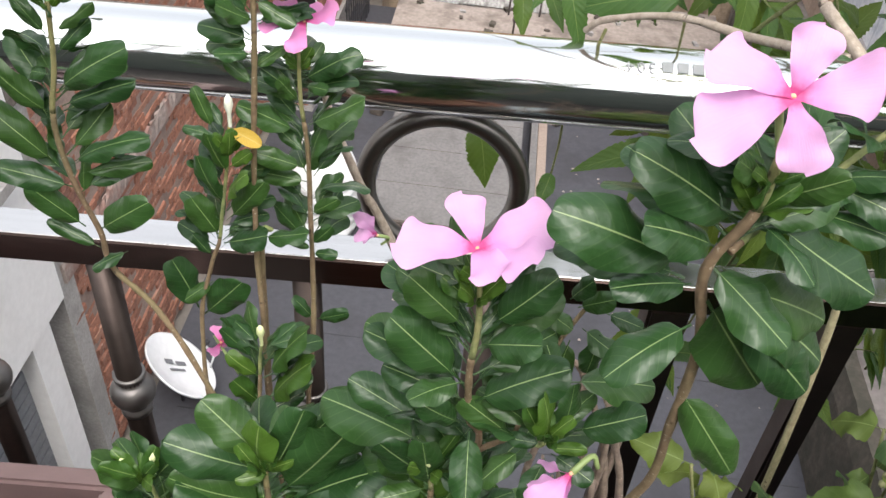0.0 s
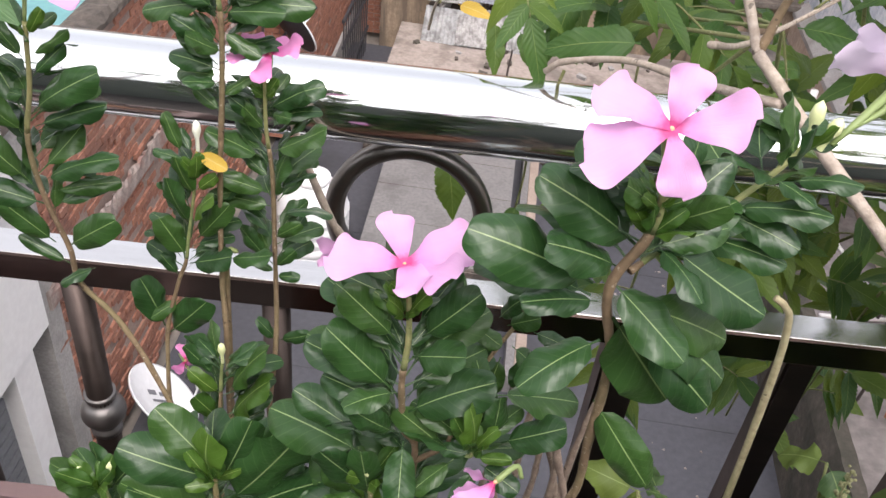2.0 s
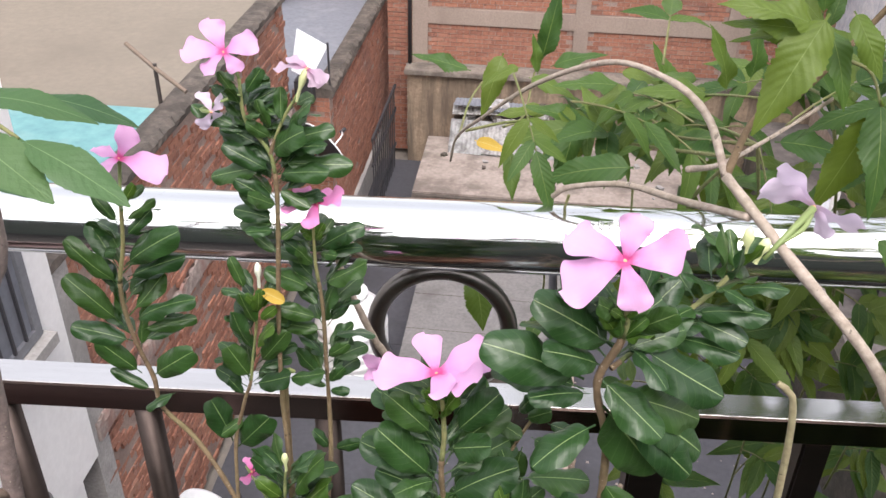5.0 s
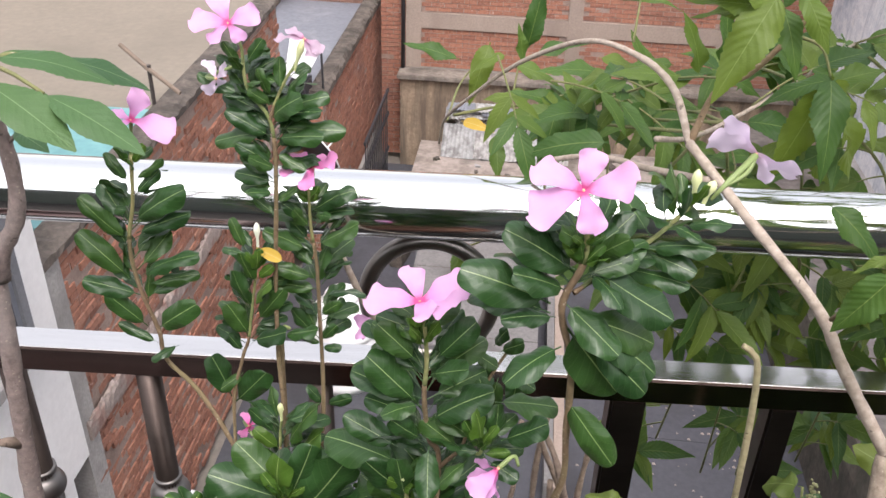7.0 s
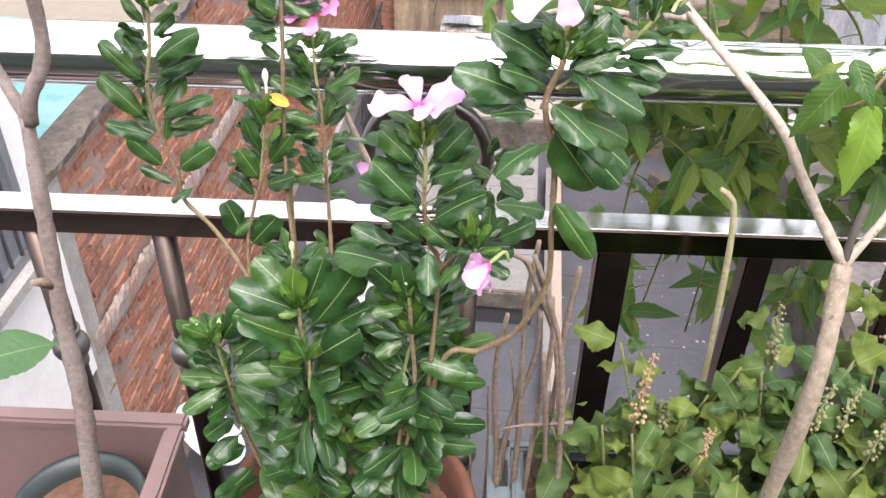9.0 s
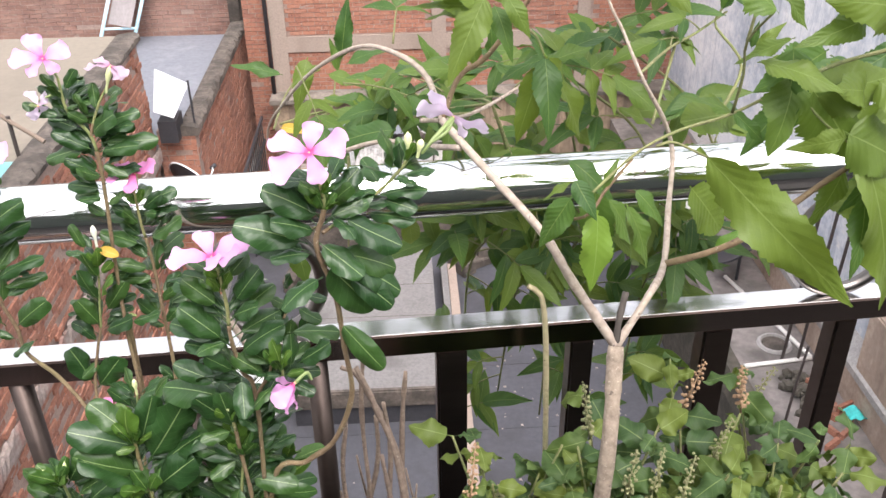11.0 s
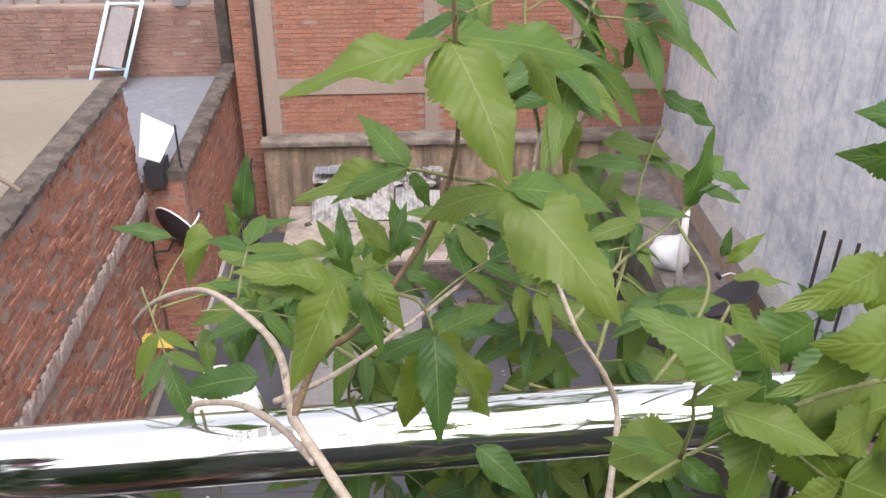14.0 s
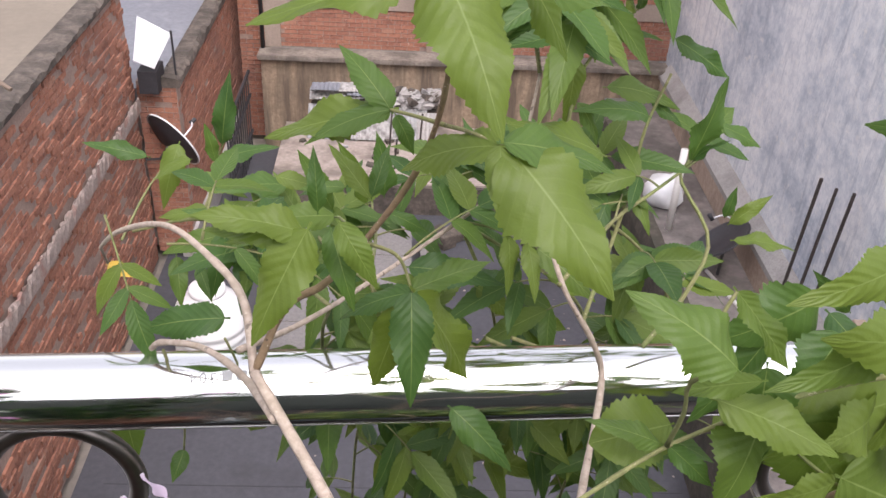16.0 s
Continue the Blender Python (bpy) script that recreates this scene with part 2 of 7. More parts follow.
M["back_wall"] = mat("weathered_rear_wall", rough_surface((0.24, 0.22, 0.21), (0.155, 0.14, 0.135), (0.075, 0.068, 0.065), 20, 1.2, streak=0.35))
M["coping"] = mat("mossy_coping", rough_surface((0.145, 0.12, 0.10), (0.065, 0.054, 0.046), (0.03, 0.026, 0.022), 18, 4, stain_at=(0.42, 0.6)))
M["pilaster"] = mat("pilaster_concrete", rough_surface((0.34, 0.27, 0.225), (0.26, 0.205, 0.17), (0.19, 0.145, 0.12), 30, 1.0, streak=0.3))
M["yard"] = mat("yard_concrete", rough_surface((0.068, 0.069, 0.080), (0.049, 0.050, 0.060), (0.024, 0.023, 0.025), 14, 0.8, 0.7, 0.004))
M["screed_grey"] = mat("grey_screed", rough_surface((0.20, 0.192, 0.188), (0.135, 0.13, 0.127), (0.07, 0.066, 0.062), 22, 1.4))
M["screed_damp"] = mat("damp_screed", rough_surface((0.27, 0.24, 0.225), (0.17, 0.15, 0.14), (0.05, 0.045, 0.04), 9, 1.6, 0.7, 0.02, 1, (0.42, 0.60)))
M["yard_pale"] = mat("pale_screed", rough_surface((0.38, 0.325, 0.29), (0.25, 0.21, 0.185), (0.085, 0.07, 0.06), 14, 1.7, 0.75, 0.01, 1, (0.47, 0.62)))
M["tan"] = mat("cream_plaster", rough_surface((0.222, 0.19, 0.15), (0.18, 0.155, 0.123), (0.14, 0.12, 0.095), 12, 0.5, 0.85, 0.008))
M["teal"] = mat("teal_screed", rough_surface((0.17, 0.36, 0.36), (0.10, 0.25, 0.26), (0.28, 0.40, 0.39), 6, 1.6, 0.5, 0.01))
M["grey_roof"] = mat("grey_screed", rough_surface((0.20, 0.21, 0.24), (0.15, 0.158, 0.182), (0.33, 0.345, 0.375), 14, 1.1, 0.6, 0.006, stain_at=(0.6, 0.78)))
M["grime"] = mat("grimy_plaster", rough_surface((0.36, 0.27, 0.19), (0.20, 0.15, 0.105), (0.05, 0.04, 0.032), 16, 3.4, 0.95, 0.02, 0.12, (0.44, 0.60)))
M["plinth"] = mat("stained_plinth", rough_surface((0.50, 0.40, 0.32), (0.36, 0.27, 0.21), (0.13, 0.10, 0.085), 14, 1.5, 0.95, 0.02, 0.35, (0.5, 0.72)))
M["ledge"] = mat("grimy_ledge", rough_surface((0.27, 0.235, 0.20), (0.15, 0.125, 0.105), (0.06, 0.05, 0.042), 18, 2.5, 0.95, 0.02, 0.4, (0.44, 0.62)))
M["blue"] = mat("blue_wash", blue_look)
M["white"] = mat("white_paint", rough_surface((0.80, 0.79, 0.78), (0.72, 0.71, 0.70), (0.58, 0.56, 0.54), 14, 0.9, 0.7, 0.004))
M["white_metal"] = mat("white_metal", plain((0.72, 0.73, 0.74), 0.45, 12, 0.08))
M["tank"] = mat("white_tank_plastic", plain((0.74, 0.75, 0.75), 0.45, 6, 0.06))
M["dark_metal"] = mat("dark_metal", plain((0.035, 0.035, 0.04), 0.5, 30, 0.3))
M["rebar"] = mat("rebar", plain((0.045, 0.035, 0.032), 0.7, 60, 0.35))
M["pipe"] = mat("white_pipe", plain((0.78, 0.76, 0.72), 0.4, 20, 0.08))
M["ladder"] = mat("ladder_paint", plain((0.50, 0.72, 0.80), 0.5, 20, 0.1))
M["ladder_step"] = mat("ladder_step_board", plain((0.26, 0.235, 0.235), 0.8, 14, 0.2))
M["rubble"] = mat("rubble", rough_surface((0.50, 0.49, 0.48), (0.25, 0.24, 0.23), (0.10, 0.095, 0.09), 9, 6, 0.9, 0.02, 1, (0.45, 0.6)))
M["cloth"] = mat("turquoise_cloth", plain((0.06, 0.50, 0.48), 0.8, 60, 0.3))
M["terracotta"] = mat("terracotta", rough_surface((0.15, 0.056, 0.032), (0.10, 0.038, 0.023), (0.05, 0.026, 0.019), 60, 9, 0.85, 0.002))
M["soil"] = mat("soil", rough_surface((0.17, 0.085, 0.05), (0.07, 0.04, 0.028), (0.04, 0.025, 0.018), 90, 14, 1.0, 0.01))
M["planter"] = mat("dusty_pink_plastic", plain((0.16, 0.105, 0.10), 0.5, 30, 0.08))
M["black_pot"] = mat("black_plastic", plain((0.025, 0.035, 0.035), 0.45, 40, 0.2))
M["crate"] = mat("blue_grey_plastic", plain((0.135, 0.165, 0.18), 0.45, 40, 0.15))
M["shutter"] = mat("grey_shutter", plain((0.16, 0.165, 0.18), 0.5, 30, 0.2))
M["peri"] = mat("periwinkle_leaf", leaf_look((0.024, 0.069, 0.017), (0.013, 0.041, 0.011), (0.041, 0.092, 0.018), (0.29, 0.39, 0.17), 0.37, 0.18, 0.020, 8, 0.18, 0.05, 0.08))
M["peri_young"] = mat("young_periwinkle_leaf", leaf_look((0.040, 0.100, 0.015), (0.026, 0.070, 0.013), (0.075, 0.145, 0.018), (0.30, 0.40, 0.15), 0.40, 0.25, 0.028, 7, 0.05, 0.05, 0.05))
M["shrub"] = mat("shrub_leaflet", leaf_look((0.085, 0.165, 0.034), (0.040, 0.098, 0.028), (0.165, 0.225, 0.034), (0.22, 0.30, 0.10), 0.44, 0.45, 0.018, 10, 0.0, 0.09, 0.32))
M["shrub_young"] = mat("young_leaflet", leaf_look((0.135, 0.27, 0.045), (0.11, 0.23, 0.04), (0.20, 0.30, 0.045), (0.26, 0.38, 0.12), 0.42, 0.45, 0.018, 10, 0.0, 0.07, 0.2))
M["shrub_yellow"] = mat("yellow_leaflet", leaf_look((0.55, 0.36, 0.05), (0.40, 0.28, 0.05), (0.62, 0.42, 0.08), (0.6, 0.5, 0.2), 0.5, 0.35, 0.03, 11))
M["basil"] = mat("basil_leaf", leaf_look((0.075, 0.128, 0.032), (0.036, 0.076, 0.026), (0.16, 0.20, 0.030), (0.22, 0.29, 0.11), 0.55, 0.38, 0.025, 6, 0.0, 0.08, 0.1))
M["tree_leaf"] = mat("broad_tree_leaf", leaf_look((0.060, 0.130, 0.050), (0.040, 0.095, 0.040), (0.09, 0.165, 0.055), (0.18, 0.28, 0.13), 0.45, 0.3, 0.02, 10, 0.0, 0.06, 0.1))
M["petal"] = mat("pink_petal", petal_look((0.70, 0.37, 0.64), (0.68, 0.25, 0.54), (0.60, 0.03, 0.19)))
M["petal_deep"] = mat("deep_pink_petal", petal_look((0.84, 0.28, 0.60), (0.80, 0.16, 0.45), (0.55, 0.02, 0.12)))
M["petal_pale"] = mat("pale_lilac_petal", petal_look((0.72, 0.60, 0.74), (0.68, 0.52, 0.68), (0.62, 0.45, 0.55)))
M["petal_faded"] = mat("faded_petal", petal_look((0.50, 0.36, 0.46), (0.46, 0.28, 0.40), (0.44, 0.12, 0.22)))
M["eye"] = mat("flower_eye", plain((0.72, 0.36, 0.22), 0.6, 60, 0.2))
M["tube"] = mat("flower_tube", plain((0.19, 0.25, 0.09), 0.5, 50, 0.1))
M["bud"] = mat("flower_bud", plain((0.62, 0.66, 0.34), 0.5, 50, 0.12))
M["bud_white"] = mat("white_bud", plain((0.78, 0.80, 0.66), 0.5, 50, 0.1))
M["stem_green"] = mat("green_stem", bark_look((0.24, 0.27, 0.10), (0.13, 0.17, 0.06), (0.30, 0.20, 0.10), 0.7))
M["stem_brown"] = mat("brown_stem", bark_look((0.22, 0.15, 0.085), (0.12, 0.08, 0.045), (0.17, 0.15, 0.065), 0.5))
M["bark"] = mat("pale_bark", bark_look((0.43, 0.36, 0.30), (0.25, 0.20, 0.16), (0.25, 0.22, 0.13), 0.25))
M["trunk"] = mat("speckled_trunk_bark", bark_look((0.29, 0.235, 0.18), (0.15, 0.115, 0.085), (0.22, 0.19, 0.12), 0.3))
M["cane"] = mat("dry_cane", bark_look((0.40, 0.35, 0.21), (0.25, 0.21, 0.12), (0.28, 0.28, 0.14), 0.4))
M["tree_bark"] = mat("rough_tree_bark", bark_look((0.26, 0.20, 0.18), (0.13, 0.10, 0.09), (0.34, 0.30, 0.28), 0.4))
M["dry"] = mat("dry_wood", bark_look((0.24, 0.18, 0.14), (0.12, 0.088, 0.068), (0.16, 0.12, 0.08), 0.3))
M["twig"] = mat("young_twig", bark_look((0.20, 0.20, 0.08), (0.12, 0.125, 0.05), (0.14, 0.20, 0.06), 0.6))
M["husk"] = mat("dry_flower_husk", plain((0.30, 0.19, 0.11), 0.85, 90, 0.3))
M["husk_green"] = mat("green_flower_spike", plain((0.20, 0.20, 0.095), 0.8, 90, 0.25))
# shade is put into the house wall's base colour
M["house"] = mat("shaded_house_wall", rough_surface((0.09, 0.10, 0.085), (0.06, 0.07, 0.058), (0.045, 0.05, 0.042), 12, 0.8))
# near-black base gives the railing something dim to mirror
M["floor"] = mat("balcony_floor", rough_surface((0.035, 0.030, 0.027), (0.024, 0.020, 0.018), (0.016, 0.014, 0.013), 25, 2))
M["ground"] = mat("earth", rough_surface((0.25, 0.22, 0.19), (0.17, 0.15, 0.13), (0.12, 0.11, 0.1), 6, 0.3))
M["facade"] = mat("far_facade", rough_surface((0.50, 0.47, 0.44), (0.40, 0.37, 0.35), (0.28, 0.26, 0.25), 4, 0.4, streak=0.4))

# ---- building blocks ----
PLACE = {}
TOWN = Matrix.Rotation(radians(-3.5), 4, "Z")   # the neighbours' walls stand askew to the balcony


def thing(name, label, category, at=Matrix.Identity(4), group="", kind=""):
    ob = new(name)
    ob.empty_display_size = 0.05
    ob.matrix_basis = at
    PLACE[ob] = at.copy()
    return tagged(ob, label, category, group, kind)


def link(name, mesh, material, parent=None, at=None, label=""):
    """A mesh object; at is its pose in the world (by default the parent's)."""
    ob = new(name, mesh)
    if material and not mesh.materials:
        mesh.materials.append(material)
    base = PLACE[parent] if parent else Matrix.Identity(4)
    at = base if at is None else at
    if parent:
        ob.parent = parent
        ob.matrix_basis = base.inverted() @ at
    else:
        ob.matrix_basis = at
    PLACE[ob] = at.copy()
    if label:
        tagged(ob, label)
    return ob


def part(name, bm, material, parent=None, label="", at=None, smooth=False):
    mesh = bpy.data.meshes.new(name)
    bm.normal_update()
    bm.to_mesh(mesh)
    bm.free()
    if smooth:
        mesh.shade_smooth()
    return link(name, mesh, material, parent, at, label)


def box(bm, x0, x1, y0, y1, z0, z1, bevel=0.0):
    vs = [bm.verts.new((x, y, z)) for z in (z0, z1) for y in (y0, y1) for x in (x0, x1)]
    fs = [bm.faces.new([vs[i] for i in f]) for f in ((0, 2, 3, 1), (4, 5, 7, 6), (0, 1, 5, 4), (2, 6, 7, 3), (0, 4, 6, 2), (1, 3, 7, 5))]
    if bevel:
        bmesh.ops.bevel(bm, geom=list({e for f in fs for e in f.edges}), offset=bevel, segments=2, affect="EDGES", clamp_overlap=True)
    return bm


def boxes(*dims, bevel=0.0):
    bm = bmesh.new()
    for d in dims:
        box(bm, *d, bevel=bevel)
    return bm


def spline(points, n):
    """A smooth path of n points through the given ones."""
    pts = [Vector(p) for p in points]
    pts = [2 * pts[0] - pts[1]] + pts + [2 * pts[-1] - pts[-2]]
    out = []
    k = len(pts) - 3
    for i in range(n):
        f = i / (n - 1) * k
        j = min(int(f), k - 1)
        t = f - j
        a, b, c, d = pts[j:j + 4]
        out.append(0.5 * (2 * b + (c - a) * t + (2 * a - 5 * b + 4 * c - d) * t * t + (3 * b - a - 3 * c + d) * t ** 3))
    return out


def tube(bm, path, r0, r1, sides=8, lumps=0.0, rng=random, cap=True):
    rings = []
    prev = Vector((0.3, 0.9, 0.1))
    n = len(path)
    for i, p in enumerate(path):
        d = (path[min(i + 1, n - 1)] - path[max(i - 1, 0)]).normalized()
        a = (prev - d * prev.dot(d)).normalized()
        prev = a
        b = d.cross(a)
        r = (r0 + (r1 - r0) * i / (n - 1)) * (1 + lumps * rng.uniform(-1, 1))
        rings.append([bm.verts.new(p + r * (math.cos(t) * a + math.sin(t) * b)) for t in [2 * math.pi * k / sides for k in range(sides)]])
    for r, s in zip(rings, rings[1:]):
        for k in range(sides):
            bm.faces.new((r[k], r[(k + 1) % sides], s[(k + 1) % sides], s[k]))
    if cap:
        bm.faces.new(rings[0][::-1])
        bm.faces.new(rings[-1])
    return bm


def lathe(bm, profile, sides=24, at=(0, 0, 0), axis=None):
    """Turns (radius, height) pairs about z."""
    m = Matrix.Translation(at) @ (axis if axis else Matrix.Identity(4))
    rings = []
    for r, z in profile:
        if r < 1e-6:
            rings.append([bm.verts.new(m @ Vector((0, 0, z)))])
        else:
            rings.append([bm.verts.new(m @ Vector((r * math.cos(t), r * math.sin(t), z))) for t in [2 * math.pi * k / sides for k in range(sides)]])
    for a, b in zip(rings, rings[1:]):
        for k in range(sides):
            k2 = (k + 1) % sides
            if len(a) == 1 and len(b) == 1:
                continue
            if len(a) == 1:
                bm.faces.new((a[0], b[k2], b[k]))
            elif len(b) == 1:
                bm.faces.new((a[k], a[k2], b[0]))
            else:
                bm.faces.new((a[k], a[k2], b[k2], b[k]))
    return bm


def torus(bm, centre, r, thick, squash=1.0, n=56, sides=12):
    rings = []
    for i in range(n):
        t = 2 * math.pi * i / n
        c = Vector(centre) + Vector((r * math.cos(t), 0, r * squash * math.sin(t)))
        d = Vector((math.cos(t), 0, math.sin(t)))
        rings.append([bm.verts.new(c + thick * (math.cos(s) * d + math.sin(s) * Vector((0, 1, 0)))) for s in [2 * math.pi * k / sides for k in range(sides)]])
    for i in range(n):
        a, b = rings[i], rings[(i + 1) % n]
        for k in range(sides):
            bm.faces.new((a[k], b[k], b[(k + 1) % sides], a[(k + 1) % sides]))
    return bm


def aim(base, along, face, size, roll=0.0):
    """The pose of a leaf or petal: x along it, z its upper face."""
    x = Vector(along).normalized()
    z = Vector(face)
    z = z - x * z.dot(x)
    if z.length < 1e-4:
        z = Vector((0.1, 0.2, 1)) - x * Vector((0.1, 0.2, 1)).dot(x)
    z.normalize()
    y = z.cross(x)
    m = Matrix((x, y, z)).transposed().to_4x4()
    m.translation = Vector(base)
    return m @ Matrix.Rotation(roll, 4, "X") @ Matrix.Diagonal((size, size, size, 1))


def blade(name, width, rows=9, cols=2, fold=0.25, curl=-0.25, stalk=0.0, teeth=0, depth=0.1, wavy=0.0, seed=0, twist=0.0, dome=0.0, skew=0.0):
    """A leaf of length one along x. width(s): half width at s; skew draws one corner of the tip out."""
    rng = random.Random(seed)
    along = [1 - (1 - i / rows) ** 1.6 for i in range(rows + 1)] if not teeth else [i / rows for i in range(rows + 1)]
    steps = ([(-stalk, 0.014, 0.0)] if stalk else []) + [(s, None, s) for s in along]
    verts, faces, uvs = [], [], []
    ph = rng.uniform(0, 6)
    bites = [rng.uniform(0.45, 1.25) for _ in range(23)]
    for x, w, s in steps:
        w = max(width(s), 0.008) if w is None else w
        bite = 1 - depth * bites[int(s * teeth) % len(bites)] * ((s * teeth) % 1.0) if teeth and s > 0.10 else 1.0
        for j in range(-cols, cols + 1):
            f = j / cols * (bite if abs(j) == cols else 1.0)
            z = fold * abs(f) * w - dome * f * f * w + curl * s * s + wavy * math.sin(s * 11 + ph + (2 if j < 0 else 0)) * f * f * w
            z += twist * f * w * s
            verts.append((x + skew * f * s ** 3, f * w + 0.5 * skew * s * s, z))
            uvs.append((max(x, 0), 0.5 + 0.5 * f))
    k = 2 * cols + 1
    for i in range(len(steps) - 1):
        for j in range(2 * cols):
            a = i * k + j
            faces.append((a, a + k, a + k + 1, a + 1))
    mesh = bpy.data.meshes.new(name)
    mesh.from_pydata(verts, [], faces)
    layer = mesh.uv_layers.new(name="UVMap")
    for loop in mesh.loops:
        layer.data[loop.index].uv = uvs[loop.vertex_index]
    mesh.shade_smooth()
    return mesh


# ---- the balcony: floor, kerb, house wall ----
tagged(part("balcony_floor", boxes((-3, 3, -2.2, 0.04, -0.15, 0)), M["floor"]), "unseen balcony floor slab, darkened for the railing to mirror", "floor", kind="structure")
tagged(part("kerb", boxes((-1.4, 1.6, -0.52, -0.16, 0.0, 0.42)), M["floor"]), "unseen plain ledge added under the flower pots, dark like the floor", "ledge", kind="structure")
# unseen wall, its height set by what the handrail mirrors
tagged(part("wall_house", boxes((-4, 4, -2.4, -2.2, -7, 1.9)), M["house"]), "unseen rendered house wall behind the balcony, shade put into its colour", "wall", kind="structure")

# ---- railing ----
RAIL_Z, RAIL_R = 1.05, 0.03175
LOW_Z, LOW_H = 0.832, 0.0315
rail = thing("balcony_railing", "polished stainless steel railing with a thick round handrail", "railing")
bm = bmesh.new()
tube(bm, [Vector((x, 0, RAIL_Z)) for x in (-1.6, -0.8, 0, 0.8, 1.9)], RAIL_R, RAIL_R, 48)
part("handrail", bm, M["polished"], rail, "mirror-polished round steel tube", smooth=True)
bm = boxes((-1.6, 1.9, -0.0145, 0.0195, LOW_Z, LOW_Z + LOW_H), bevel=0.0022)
part("lower_rail", bm, M["low_rail"], rail, "square steel tube, dim reflections put into its dark colour")
# thin added strip carries the sky's brightness along the lower rail
part("top_plate", boxes((-1.6, 1.9, -0.0135, 0.0185, LOW_Z + LOW_H, LOW_Z + LOW_H + 0.0015), bevel=0.0005), M["rail_top_lit"], rail, "bright steel strip standing in for sky mirrored in the top face")
POSTS = (-1.0, -0.84, -0.675, -0.510, -0.359, -0.171, -0.008, 0.158, 0.321, 0.496, 0.665, 0.83, 0.995, 1.16)
for i, x in enumerate(POSTS):
    wide = 0.019 if i in (7, 9) else 0.0145 if i == 8 or i > 9 else 0
    bm = bmesh.new()
    if wide:
        box(bm, x - wide, x + wide, -0.013, 0.018, 0.0, LOW_Z, bevel=0.003)
    else:
        tube(bm, [Vector((x, 0.0025, z)) for z in (0.0, 0.4, LOW_Z)], 0.0135, 0.0135, 20)
    post = part("baluster", bm, M["post_steel"], rail, "dark reflecting square steel post" if wide else "", smooth=not wide)
    if not wide and x < 0.25:
        bm = bmesh.new()
        prof = [(0.0135, -0.030), (0.0165, -0.030), (0.0165, -0.024), (0.014, -0.022)] + [(0.0235 * math.cos(a), 0.021 * math.sin(a)) for a in [radians(d) for d in range(-55, 56, 10)]] + [(0.0135, 0.022), (0.0165, 0.024), (0.0165, 0.029), (0.0135, 0.029)]
        lathe(bm, prof, 24, (x, 0.0025, 0.463 if i == 6 else 0.64))
        part("ball_collar", bm, M["collar"], post, "dull steel ball collar", smooth=True)
for x in (-0.055, 0.645):
    bm = torus(bmesh.new(), (x, 0.002, 0.5 * (RAIL_Z - RAIL_R + LOW_Z + LOW_H)), 0.0635, 0.0085, 1.09)
    part("ring", bm, M["ring"], rail, "dark reflecting steel ring", smooth=True)
# stamp on the handrail, to be read from outside
stamp = thing("stamp", "faint grey grade stamp printed on the handrail", "marking")
turn = aim((0.090, -0.0132, 1.0792), (-1, 0, 0), (0, -0.43, 0.90), 1.0)
for k, digit in enumerate("304"):
    curve = bpy.data.curves.new("grade", "FONT")
    curve.body, curve.size, curve.extrude, curve.align_x = digit, 0.0125, 0.00015, "LEFT"
    letters = new("letters", curve)
    bpy.context.view_layer.update()
    mesh = bpy.data.meshes.new_from_object(letters.evaluated_get(bpy.context.evaluated_depsgraph_get()))
    bpy.data.objects.remove(letters)
    link("numeral", mesh, M["stamp"], stamp, turn @ Matrix.Translation((0.0078 * k, 0, 0)))
for k in range(3):
    bm = boxes((0.094 + 0.011 * k, 0.102 + 0.011 * k, -0.004, 0.004, 0, 0.0004))
    m = aim((0, -0.0155, 1.0782), (1, 0, 0), (0, -0.47, 0.88), 1.0)
    part("bar", bm, M["stamp"], stamp, at=m)

# ---- the neighbours: ground, yards, walls (in the town's own axes: u right, v away) ----
YARD = -6.5
RIGHT = -5.25


def structure(name, bm, material, label, category):
    return tagged(part(name, bm, material, at=TOWN), label, category, kind="structure")


def cuboid_mesh(name, l, d, h, seed, chip=0.12):
    """A worn brick, lying along x, its face towards -y."""
    rng = random.Random(seed)
    bm = box(bmesh.new(), 0, l, 0, d, 0, h)
    for v in bm.verts:
        v.co += Vector((rng.uniform(-1, 1) * 0.004, rng.uniform(-0.3, 1) * 0.006, rng.uniform(-1, 1) * 0.003))
    mesh = bpy.data.meshes.new(name)
    bm.to_mesh(mesh)
    bm.free()
    return mesh


BRICK_MESH = {}
for kind in ("brick", "brick_old"):
    BRICK_MESH[kind] = [cuboid_mesh("brick", 0.218, 0.05, 0.066, 40 + k) for k in range(6)]
    for b in BRICK_MESH[kind]:
        b.materials.append(M[kind + "_piece"])
COURSE = 0.080
BUILT = []


